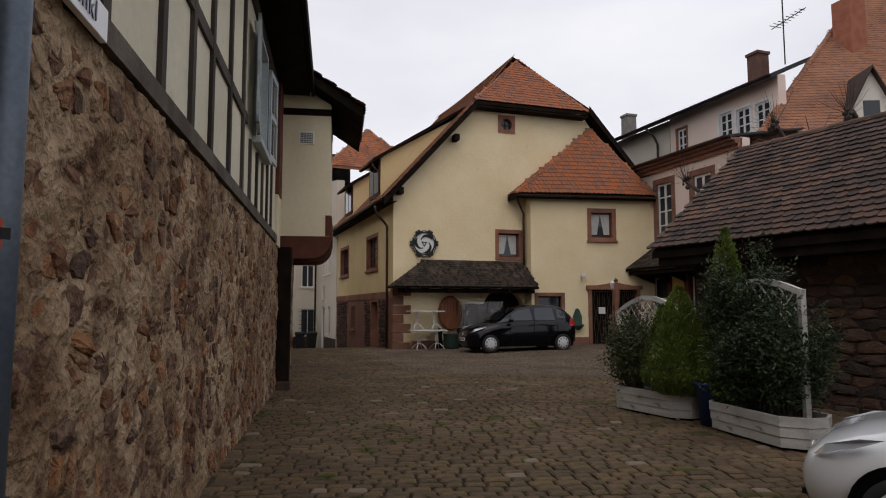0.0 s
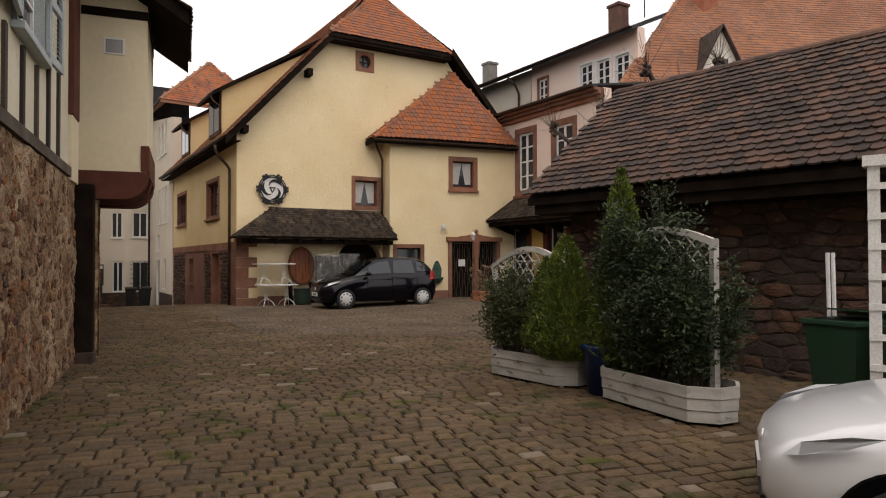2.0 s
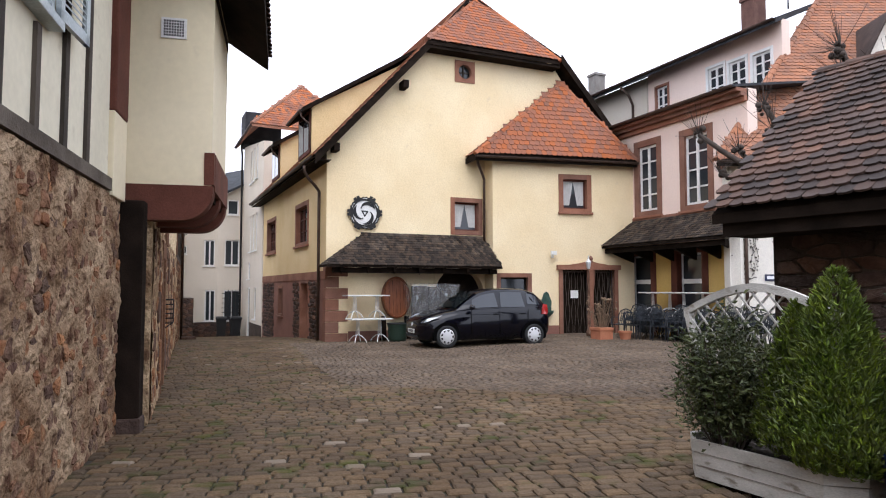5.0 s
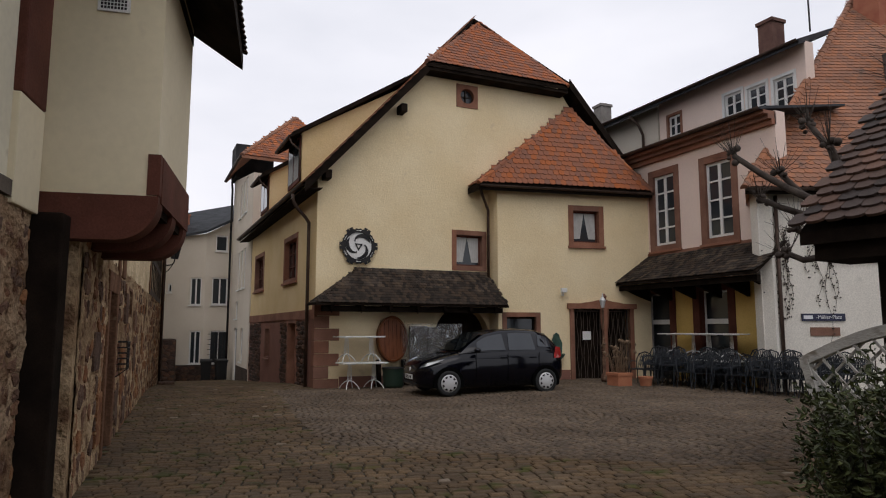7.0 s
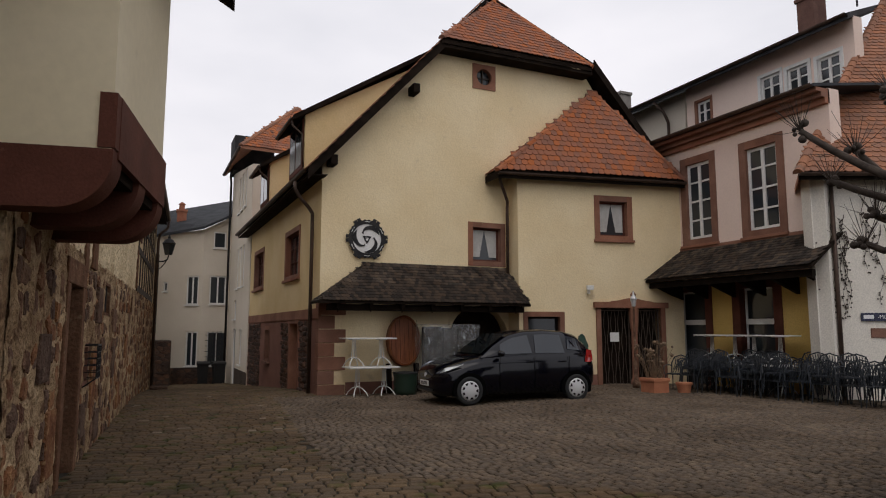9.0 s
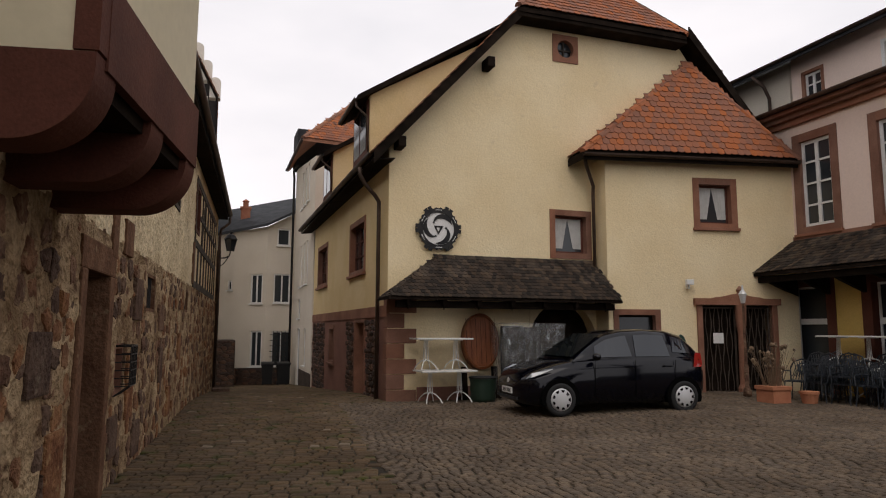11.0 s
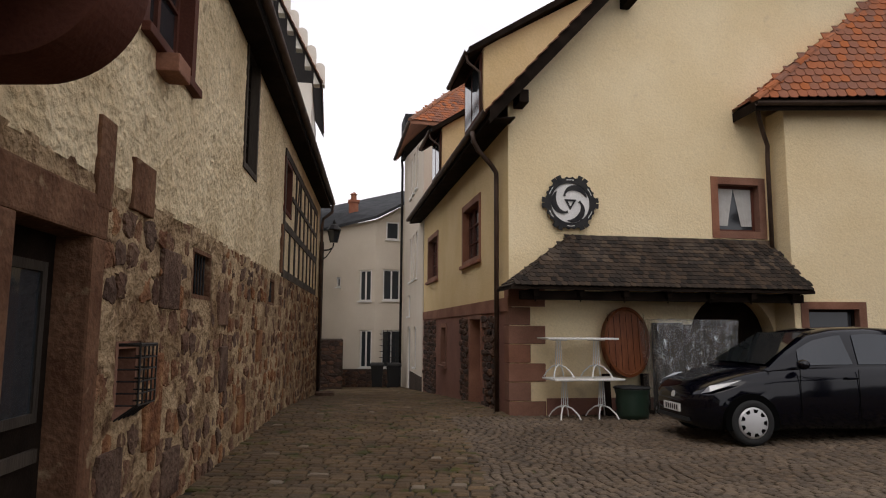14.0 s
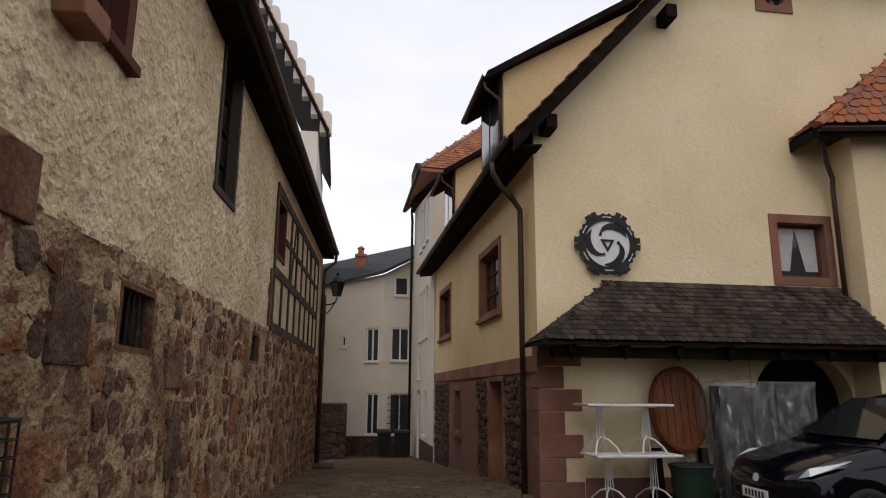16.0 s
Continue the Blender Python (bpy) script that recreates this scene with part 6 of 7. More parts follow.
for side in (0, 1, 2):
    rows = []
    for j in range(nz_ + 1):
        f = j / nz_
        row = []
        for i in range(nx_ + 1):
            g = i / nx_
            cr = 0.03 * math.sin(g * 23 + f * 5 + side) + 0.02 * math.sin(g * 41 - f * 9)
            if side == 0:
                row.append(bm.verts.new(((g - 0.5) * (1.7 - 0.35 * (1 - f) ** 2), -0.35 - 0.04 * (1 - f) + cr, 0.02 + 1.8 * f)))
            elif side == 1:
                row.append(bm.verts.new((-0.85 + 0.175 * (1 - f) ** 2 + cr * 0.5, 0.35 - 0.7 * g, 0.02 + 1.8 * f)))
            else:
                row.append(bm.verts.new((-0.85 + 1.7 * g, -0.35 + 0.7 * f, 1.82 + cr * 0.4)))
        rows.append(row)
    for a, b in zip(rows, rows[1:]):
        for i in range(nx_):
            bm.faces.new((a[i], a[i + 1], b[i + 1], b[i]))
bmesh.ops.remove_doubles(bm, verts=bm.verts, dist=0.03)
part("plastic_sheet", bm, M_FILM, cover, "clear crumpled plastic sheet", smooth=True)
for k in range(3):
    bm = B()
    box(bm, -0.62 + k * 0.43, -0.22 + k * 0.43, -0.22, 0.28, 0.0, 1.76 - 0.03 * k, 0.02)
    part("stacked_seat", bm, M_BLACKWOOD, cover)
bag = root("garden_bag", pose(8.93, 24.55, tz), "dark green ribbed garden bag with a rim", "bag")
part("bag_body", lathe(B(), [(0.27, 0.0), (0.3, 0.1), (0.285, 0.2), (0.31, 0.3), (0.295, 0.42), (0.32, 0.52), (0.33, 0.56), (0.3, 0.55), (0.28, 0.3)], 20), M_DARKGREEN, bag, smooth=True)
part("rim", lathe(B(), [(0.325, 0.54), (0.345, 0.56), (0.325, 0.58), (0.305, 0.56)], 20), M_RUBBER, bag)

# wall fountain, floodlight, gate lamp
fount = root("wall_fountain", AF @ pose(A(14.38), -0.02, 1.0), "green bronze wall fountain with a scrolled top", "wall fountain")
bm = B()
prism(bm, [(-0.17, -0.06, 0.0), (0.17, -0.06, 0.0), (0.19, -0.06, 0.35), (0.12, -0.06, 0.5), (0.08, -0.06, 0.62), (0.0, -0.06, 0.68), (-0.08, -0.06, 0.62), (-0.12, -0.06, 0.5), (-0.19, -0.06, 0.35)], (0, 0.07, 0))
part("back_plate", bm, M_BRONZE, fount)
part("basin", lathe(B(), [(0.05, -0.22), (0.12, -0.16), (0.22, -0.05), (0.24, 0.02), (0.2, 0.02), (0.15, -0.05)], 16, (0, -0.1, 0)), M_BRONZE, fount, smooth=True)
flood = root("floodlight", AF @ pose(A(14.62), 0, 2.98), "small white wall floodlight on a bracket", "wall lamp")
part("lamp_head", box(B(), -0.1, 0.1, -0.22, -0.12, -0.02, 0.12, 0.015), M_WHITE_PAINT, flood)
part("arm", box(B(), -0.03, 0.03, -0.12, 0.0, -0.12, 0.02), M_WHITE_PAINT, flood)
glamp = root("garden_lamp", pose(15.2, 23.0, lift(15.2, 23)), "slim pewter-grey garden lamp post with a lantern", "lamp post")
part("post", lathe(B(), [(0.1, 0.0), (0.1, 0.15), (0.05, 0.25), (0.06, 0.7), (0.035, 0.8), (0.03, 2.2), (0.05, 2.25)], 12), M_STONE, glamp, smooth=True)
part("lantern", lathe(B(), [(0.05, 2.25), (0.09, 2.45), (0.1, 2.47), (0.03, 2.58), (0.01, 2.7)], 8), M_HUB, glamp)

# planters with dry plants by the portal
for x, y, w_, h_, nm, lb in ((14.75, 21.75, 0.27, 0.36, "flower_trough", "square terracotta trough with dry brown stalks"), (15.35, 21.35, 0.2, 0.26, "flower_pot", "round terracotta pot with bare soil")):
    po = root(nm, pose(x, y, lift(x, y)), lb, "plant pot")
    if nm == "flower_trough":
        bm = B()
        prism(bm, [(-w_ * 0.9, -w_ * 0.9, 0), (w_ * 0.9, -w_ * 0.9, 0), (w_ * 0.9, w_ * 0.9, 0), (-w_ * 0.9, w_ * 0.9, 0)], (0, 0, h_))
        box(bm, -w_, w_, -w_, w_, h_ - 0.08, h_ + 0.004, 0.01)
        part("pot", bm, M_TERRA, po)
        rng = random.Random(4)
        bm = B()
        for k in range(70):
            a, r = rng.uniform(0, 6.28), rng.uniform(0.02, 0.2)
            b, s = (math.cos(a) * r, math.sin(a) * r), rng.uniform(0.4, 0.95)
            tube(bm, [(b[0], b[1], h_), (b[0] * 1.5, b[1] * 1.5, h_ + s * 0.5), (b[0] * 2.4 + rng.uniform(-0.05, 0.05), b[1] * 2.4, h_ + s)], 0.006, 4, 0.003)
            if k % 2:
                bmesh.ops.create_icosphere(bm, subdivisions=1, radius=rng.uniform(0.03, 0.06), matrix=Matrix.Translation((b[0] * 2.4, b[1] * 2.4, h_ + s)))
        part("dry_plant", bm, mat("dry_stalk", (0.16, 0.10, 0.06), (0.24, 0.17, 0.11), 8, 0.9, 0.1, 60), po)
    else:
        part("pot", lathe(B(), [(w_ * 0.75, 0), (w_ * 0.95, h_ * 0.8), (w_ * 1.05, h_ * 0.8), (w_ * 1.05, h_), (w_ * 0.9, h_)], 20), M_TERRA, po)
        part("soil", lathe(B(), [(w_ * 0.88, h_ - 0.04), (0.0, h_ - 0.03)], 16), M_SOIL, po)


# garden chairs and more stacked tables under the lean-to
def chair(m):
    c = root("garden_chair", m, "dark cast garden chair with a latticed back", "chair", "stored garden chairs")
    bm = B()
    box(bm, -0.22, 0.22, -0.21, 0.23, 0.415, 0.43, 0.005)
    part("seat", bm, M_CHAIR, c)
    for k in range(7):
        part("seat_slat", box(B(), -0.2 + k * 0.06, -0.165 + k * 0.06, -0.2, 0.22, 0.431, 0.445), M_CHAIR, c)
    bm = B()
    arc = [(-0.23, 0.24, 0.42), (-0.25, 0.3, 0.7), (-0.18, 0.33, 0.86), (0.0, 0.34, 0.92), (0.18, 0.33, 0.86), (0.25, 0.3, 0.7), (0.23, 0.24, 0.42)]
    tube(bm, arc, 0.017, 6)
    part("back_frame", bm, M_CHAIR, c)
    for k in range(-3, 4):
        bm = B()
        tube(bm, [(k * 0.065, 0.25, 0.45), (k * 0.05 + 0.03, 0.29, 0.65), (k * 0.055, 0.33, 0.88 - abs(k) * 0.012)], 0.01, 5)
        if k < 3:
            tube(bm, [(k * 0.065, 0.26, 0.52), ((k + 1) * 0.06, 0.31, 0.78)], 0.009, 5)
        part("back_bar", bm, M_CHAIR, c)
    for sx in (-1, 1):
        part("armrest", tube(B(), [(sx * 0.24, 0.28, 0.64), (sx * 0.28, 0.05, 0.66), (sx * 0.27, -0.16, 0.63), (sx * 0.24, -0.2, 0.43)], 0.016, 6), M_CHAIR, c)
        for sy, y in ((-1, -0.2), (1, 0.22)):
            part("leg", tube(B(), [(sx * 0.2, y, 0.43), (sx * 0.21, y + sy * 0.02, 0.2), (sx * 0.23, y + sy * 0.05, 0.0)], 0.016, 6, 0.012), M_CHAIR, c)
    return c


first = None
rng = random.Random(8)
for row in range(3):
    for k in range(11):
        f = k / 10
        x, y = 15.75 + 0.75 * f + row * 0.52, 22.0 - 5.6 * f
        if x > 16.75 and y < 18.9 - (x - 17) * 0.4 + 0.3 and y > 18.2:
            continue
        if x > 17.4 and y < 19.2:
            continue
        for lv in range(2 if (k + row) % 3 else 1):
            mm = pose(x + rng.uniform(-0.05, 0.05), y, lift(x, y) + lv * 0.16, 0, 0, -80 + rng.uniform(-14, 14))
            if first is None:
                first = chair(mm)
            else:
                copy_thing(first, mm)
for k, (y, lab) in enumerate(((21.6, ""), (20.2, ""))):
    for lv in range(2):
        table(pose(17.05, y, lift(17, y) + lv * 0.735 + (0.1 if lv else 0.1) - 0.1, 0, 0, 90), 1.45, "white table with cast-iron legs stacked under the lean-to")


# ---- plants ----
def leaf_mat(name, a, b):
    m = mat(name, a, b, 5.0, 0.6, 0.0, 40, rand=0.35)
    return m


M_THUJA = leaf_mat("thuja_green", (0.075, 0.12, 0.014), (0.15, 0.195, 0.028))
M_SHRUB = leaf_mat("dark_shrub_green", (0.022, 0.04, 0.014), (0.045, 0.065, 0.025))
M_SHRUB2 = leaf_mat("olive_shrub_green", (0.04, 0.055, 0.018), (0.075, 0.085, 0.03))
M_BARK = mat("grey_brown_bark", (0.04, 0.03, 0.024), (0.08, 0.062, 0.05), 6, 0.9, 0.6, 50)


def leaves(name, parent, spots, size, material, rng, up=0.3, narrow=0.45):
    verts, faces = [], []
    for c, out in spots:
        d = Vector((rng.gauss(0, 1), rng.gauss(0, 1), rng.gauss(up, 0.7))) + out * 0.8
        d.normalize()
        s = d.cross(Vector((rng.gauss(0, 1), rng.gauss(0, 1), rng.gauss(0, 1)))).normalized()
        ln = size * rng.uniform(0.6, 1.3)
        k = len(verts)
        bend = d.cross(s) * ln * 0.15
        verts += [tuple(c), tuple(c + d * ln * 0.5 + s * ln * narrow * 0.5 + bend), tuple(c + d * ln), tuple(c + d * ln * 0.5 - s * ln * narrow * 0.5 + bend)]
        faces.append((k, k + 1, k + 2, k + 3))
    me = bpy.data.meshes.new(name)
    me.from_pydata(verts, [], faces)
    me.materials.append(material)
    return link(name, me, parent)


def shrub(x, y, z, rx, ry, h, count, size, material, seed, label, name="shrub", lean=(0, 0)):
    rng = random.Random(seed)
    o = root(name, pose(x, y, z), label, "shrub")
    stems, spots = B(), []
    tips = []
    for k in range(34):
        a = rng.uniform(0, 2 * math.pi)
        r = math.sqrt(rng.uniform(0.05, 1))
        ht = h * rng.uniform(0.45, 1.0) * (1 - 0.35 * r * r)
        tip = Vector((math.cos(a) * r * rx + lean[0] * ht, math.sin(a) * r * ry + lean[1] * ht, ht))
        base = Vector((tip.x * 0.25, tip.y * 0.3, 0))
        midp = base.lerp(tip, 0.5) + Vector((rng.uniform(-0.06, 0.06), rng.uniform(-0.06, 0.06), 0.04))
        tube(stems, [base, midp, tip], 0.011, 5, 0.003)
        tips.append((base, midp, tip))
    part("stem", stems, M_BARK, o)
    for k in range(count):
        b, md, tp = rng.choice(tips)
        f = rng.uniform(0.12, 1.04) ** 0.8
        p = b.lerp(md, f * 2) if f < 0.5 else md.lerp(tp, (f - 0.5) * 2)
        off = Vector((rng.gauss(0, 1), rng.gauss(0, 1), rng.gauss(0, 0.8))) * 0.075
        spots.append((p + off, off.normalized()))
    leaves("foliage", o, spots, size, material, rng)
    return o


def thuja(x, y, z, r, h, count, seed, label):
    rng = random.Random(seed)
    o = root("thuja", pose(x, y, z), label, "conifer")
    part("trunk", tube(B(), [(0, 0, 0), (0.02, 0.01, h * 0.5), (0, 0, h * 0.92)], 0.045, 7, 0.008), M_BARK, o)
    spots = []
    lobes = [(rng.uniform(0, 6.28), rng.uniform(0.15, 0.75), rng.uniform(0.75, 1.1)) for _ in range(26)]
    for k in range(count):
        la, lz, lr = rng.choice(lobes)
        f = min(0.99, max(0.03, rng.gauss(lz, 0.14)))
        a = la + rng.gauss(0, 0.35)
        rad = r * lr * (1 - f) ** 0.62 * min(1, 0.5 + f * 3) * math.sqrt(rng.uniform(0.35, 1.0))
        spots.append((Vector((math.cos(a) * rad, math.sin(a) * rad, f * h)), Vector((math.cos(a), math.sin(a), 0.4))))
    leaves("foliage", o, spots, 0.062, M_THUJA, rng, up=1.3, narrow=0.32)
    return o


def planter(m, length, label):
    """A white boarded trough with cut corners, its long face at y = 0, length along x."""
    o = root("planter_trough", m, label, "planter")
    W_, H_, C_ = 0.62, 0.37, 0.2
    outer = [(0, C_), (C_, 0), (length - C_, 0), (length, C_), (length, W_ - C_), (length - C_, W_), (C_, W_), (0, W_ - C_)]
    for j in range(3):
        z0, z1 = 0.03 + j * 0.112, 0.03 + j * 0.112 + 0.105
        k = 1 + 0.012 * j
        for i in range(8):
            (ax, ay), (bx, by) = outer[i], outer[(i + 1) % 8]
            cx, cy = length / 2, W_ / 2
            q = [(cx + (px - cx) * k, cy + (py - cy) * (1 + 0.03 * j), z0) for px, py in ((ax, ay), (bx, by))]
            p_ = [(cx + (px - cx) * (k - 0.035 / length * 2), cy + (py - cy) * (1 + 0.03 * j - 0.08), z0) for px, py in ((bx, by), (ax, ay))]
            part("board", prism(B(), q + p_, (0, 0, z1 - z0)), M_BOARD, o)
    part("base", prism(B(), [(length / 2 + (px - length / 2) * 0.95, W_ / 2 + (py - W_ / 2) * 0.85, -0.03) for px, py in outer], (0, 0, 0.08)), M_BLACKWOOD, o)
    part("soil", prism(B(), [(length / 2 + (px - length / 2) * 0.95, W_ / 2 + (py - W_ / 2) * 0.88, 0.05) for px, py in outer], (0, 0, 0.25)), M_SOIL, o)
    return o


def lattice(m, width, h0, h1, arch, label, splay=0.0):
    """A white trellis panel in the local xz plane from x = 0 to width, between heights h0 and h1, its top rising by arch at x = 0 side to the middle."""
    o = root("trellis", m, label, "trellis")
    top = lambda x: h1 + arch * math.sin(math.pi * min(1, max(0, x / width))) ** 1.0
    bm = B()
    n = 16
    up = [(width * i / n, 0, top(width * i / n)) for i in range(n + 1)]
    for a, b in zip(up, up[1:]):
        prism(bm, [(a[0], -0.025, a[2] - 0.07), (b[0], -0.025, b[2] - 0.07), (b[0], -0.025, b[2]), (a[0], -0.025, a[2])], (0, 0.05, 0))
    bmesh.ops.remove_doubles(bm, verts=bm.verts, dist=0.001)
    part("top_rail", bm, M_BOARD, o)
    edge = lambda z: splay * (1 - z / h1)
    part("bottom_rail", box(B(), edge(h0), width, -0.02, 0.02, h0, h0 + 0.06), M_BOARD, o)
    for x, lo in ((0.0, splay), (width - 0.06, width - 0.06)):
        part("post", prism(B(), [(lo, -0.032, -0.05), (lo + 0.06, -0.032, -0.05), (x + 0.06, -0.032, top(x) - 0.01), (x, -0.032, top(x) - 0.01)], (0, 0.064, 0)), M_BOARD, o)
    for sgn in (1, -1):
        k = -30
        while k < 30:
            c = k * 0.155
            pts = []
            for i in range(61):
                x = width * i / 60
                z = h0 + sgn * x + c
                if h0 <= z <= top(x) - 0.04 and x >= edge(z):
                    pts.append((x, z))
            if len(pts) > 4:
                a, b = pts[0], pts[-1]
                y = 0.012 if sgn > 0 else -0.012
                part("slat", prism(B(), [(a[0], y - 0.006, a[1] - 0.011), (b[0], y - 0.006, b[1] - 0.011), (b[0], y - 0.006, b[1] + 0.011), (a[0], y - 0.006, a[1] + 0.011)], (0, 0.012, 0)), M_BOARD, o)
            k += 1
    return o


g = lift(6, 7)
planter(pose(5.93, 9.16, g, 0, 0, -86), 1.56, "white painted trough of boards with cut corners, holding shrubs")
planter(pose(6.06, 7.2, g, 0, 0, -98), 1.66, "white painted trough of boards with cut corners, worn paint")
lattice(pose(6.14, 9.34, g, -4, 0, -90), 1.58, 0.55, 1.48, 0.24, "white arched garden trellis leaning in a trough", 0.5)
lattice(pose(6.42, 7.2, g, 0, 0, -99), 1.56, 0.62, 1.72, 0.16, "white arched garden trellis standing in a trough")
shrub(6.1, 8.75, g + 0.3, 0.36, 0.55, 1.35, 8500, 0.055, M_SHRUB2, 3, "olive-green small-leaved shrub in the white trough")
shrub(6.2, 8.0, g + 0.3, 0.3, 0.4, 1.2, 6000, 0.055, M_SHRUB2, 5, "dark evergreen shrub in the white trough")
thuja(6.25, 8.15, g + 0.3, 0.42, 1.25, 14000, 16, "low bushy bright green thuja in the white trough")
thuja(6.25, 7.8, g + 0.3, 0.52, 1.5, 20000, 6, "bright green young thuja in the white trough")
thuja(6.38, 7.05, g + 0.2, 0.46, 2.35, 24000, 7, "tall pointed green thuja between the troughs")
shrub(6.25, 6.55, g + 0.3, 0.5, 0.72, 2.05, 26000, 0.06, M_SHRUB, 9, "dense dark green evergreen shrub before the trellis")
shrub(6.2, 5.95, g + 0.3, 0.4, 0.5, 1.7, 10000, 0.06, M_SHRUB, 10, "sparse dark evergreen shrub with thin twigs")
pot = root("plant_tub", pose(6.38, 7.25, g), "blue plastic tub between the troughs", "tub")
part("tub", lathe(B(), [(0.24, 0.0), (0.3, 0.5), (0.33, 0.52), (0.33, 0.56), (0.28, 0.56)], 20), M_BLUE, pot, smooth=True)

# pollarded tree behind the shed
tree = root("pollarded_tree", pose(14.9, 13.2, lift(14.9, 13.2)), "bare pollarded tree with knobbly limbs and thin shoots", "tree")
rng = random.Random(12)
part("trunk", tube(B(), [(14.9, 13.2, 0.1), (14.85, 13.25, 1.6), (14.75, 13.4, 3.0)], 0.26, 12, 0.2), M_BARK, tree, at=Matrix(), smooth=True)
ends = ((13.2, 16.0, 5.35), (13.65, 15.8, 4.45), (14.0, 15.5, 3.3), (14.05, 15.3, 3.75), (13.9, 14.8, 5.8), (13.8, 15.4, 4.9), (13.2, 11.6, 5.4), (12.7, 12.1, 5.5), (12.2, 13.2, 4.75), (13.5, 10.9, 6.0), (12.6, 12.1, 6.0), (15.5, 12.0, 5.6))
twigs = B()
for ex, ey, ez in ends:
    st, en = Vector((14.75, 13.4, 2.8)), Vector((ex, ey, ez))
    c1 = st.lerp(en, 0.35) + Vector((rng.uniform(-0.2, 0.2), rng.uniform(-0.2, 0.2), rng.uniform(-0.1, 0.3)))
    c2 = st.lerp(en, 0.7) + Vector((rng.uniform(-0.15, 0.15), rng.uniform(-0.15, 0.15), rng.uniform(-0.2, 0.15)))
    bm = B()
    way = [st.lerp(c1, 0.5), c1, c1.lerp(c2, 0.5), c2, c2.lerp(en, 0.5), en]
    way = [st] + [q + Vector((rng.gauss(0, 0.045), rng.gauss(0, 0.045), rng.gauss(0, 0.045))) for q in way[:-1]] + [en]
    tube(bm, way, 0.1, 8, 0.055)
    for kk in range(7):
        q = en + Vector((rng.gauss(0, 0.07), rng.gauss(0, 0.07), rng.gauss(0.0, 0.06)))
        bmesh.ops.create_icosphere(bm, subdivisions=2, radius=rng.uniform(0.04, 0.075), matrix=Matrix.Translation(q))
    part("limb", bm, M_BARK, tree, at=Matrix(), smooth=True)
    for kk in range(24):
        d = Vector((rng.gauss(-0.2, 0.6), rng.gauss(0.1, 0.6), rng.gauss(0.6, 0.5))).normalized() * rng.uniform(0.2, 0.8)
        tube(twigs, [en, en + d * 0.55 + Vector((0, 0, 0.03)), en + d + Vector((0, 0, 0.1))], 0.007, 4, 0.003)
tagged(part("shoots", twigs, M_BARK, tree, at=Matrix()), kind="stuff")

# creeper on the white house
creep = root("creeper", WF @ pose(0.3, -0.03, 0.8), "thin leafless creeper hanging on the white wall", "climber")
bm = B()
rng = random.Random(14)
for k in range(16):
    x = rng.choice((rng.uniform(-0.2, 0.2), rng.uniform(0.05, 0.5), rng.uniform(0.8, 1.7)))
    z = rng.uniform(3.3, 4.4)
    ln = rng.uniform(1.0, 3.2)
    pts = [(x + 0.08 * math.sin(i * 1.3 + k), 0, z - ln * i / 8) for i in range(9)]
    tube(bm, pts, 0.008, 4, 0.004)
    for p in pts[1:]:
        for q in range(3):
            bmesh.ops.create_icosphere(bm, subdivisions=1, radius=0.022, matrix=Matrix.Translation((p[0] + rng.uniform(-0.06, 0.06), -0.01, p[2] + rng.uniform(-0.1, 0.1))))
part("vine", bm, M_BARK, creep)


# signs with writing
def text_part(name, parent, words, size, m, material, xs=1.0):
    cu = bpy.data.curves.new(name, "FONT")
    cu.body, cu.size, cu.extrude, cu.align_x, cu.align_y = words, size, 0.002, "CENTER", "CENTER"
    cu.space_character = xs
    tmp = bpy.data.objects.new(name, cu)
    me = bpy.data.meshes.new_from_object(tmp)
    bpy.data.objects.remove(tmp)
    me.materials.clear()
    me.materials.append(material)
    return link(name, me, parent, "", m)


M_SIGN_DARK = mat_plain("dark_blue_enamel", (0.012, 0.016, 0.05), 0.35)
M_SIGN_WHITE = mat_plain("white_enamel", (0.75, 0.75, 0.76), 0.35)
sg = root("street_sign", WF @ pose(W(18.42), -0.03, 2.1), "dark blue enamel street sign with white lettering", "sign")
part("plate", box(B(), -0.57, 0.57, -0.012, 0.012, -0.095, 0.095, 0.004), M_SIGN_DARK, sg)
text_part("lettering", sg, "-Müller-Platz", 0.13, PLACE[sg] @ pose(0.14, -0.016, 0, 90, 0, 0), M_SIGN_WHITE)
# plain bar added in place of the unknown first word
part("worn_lettering", box(B(), -0.52, -0.28, -0.016, -0.012, -0.045, 0.045), M_SIGN_WHITE, sg)
sg2 = root("street_sign", LF @ pose(Y(2.78), -0.07, SILL + 0.04, 0, 0, 0), "white enamel street sign with dark lettering", "sign")
part("plate", box(B(), -0.6, 0.5, -0.012, 0.02, -0.075, 0.075, 0.004), M_SIGN_WHITE, sg2)
text_part("lettering", sg2, "chenwinkl", 0.13, PLACE[sg2] @ pose(0.05, -0.016, 0, 90, 0, 0), M_SIGN_DARK, 1.15)

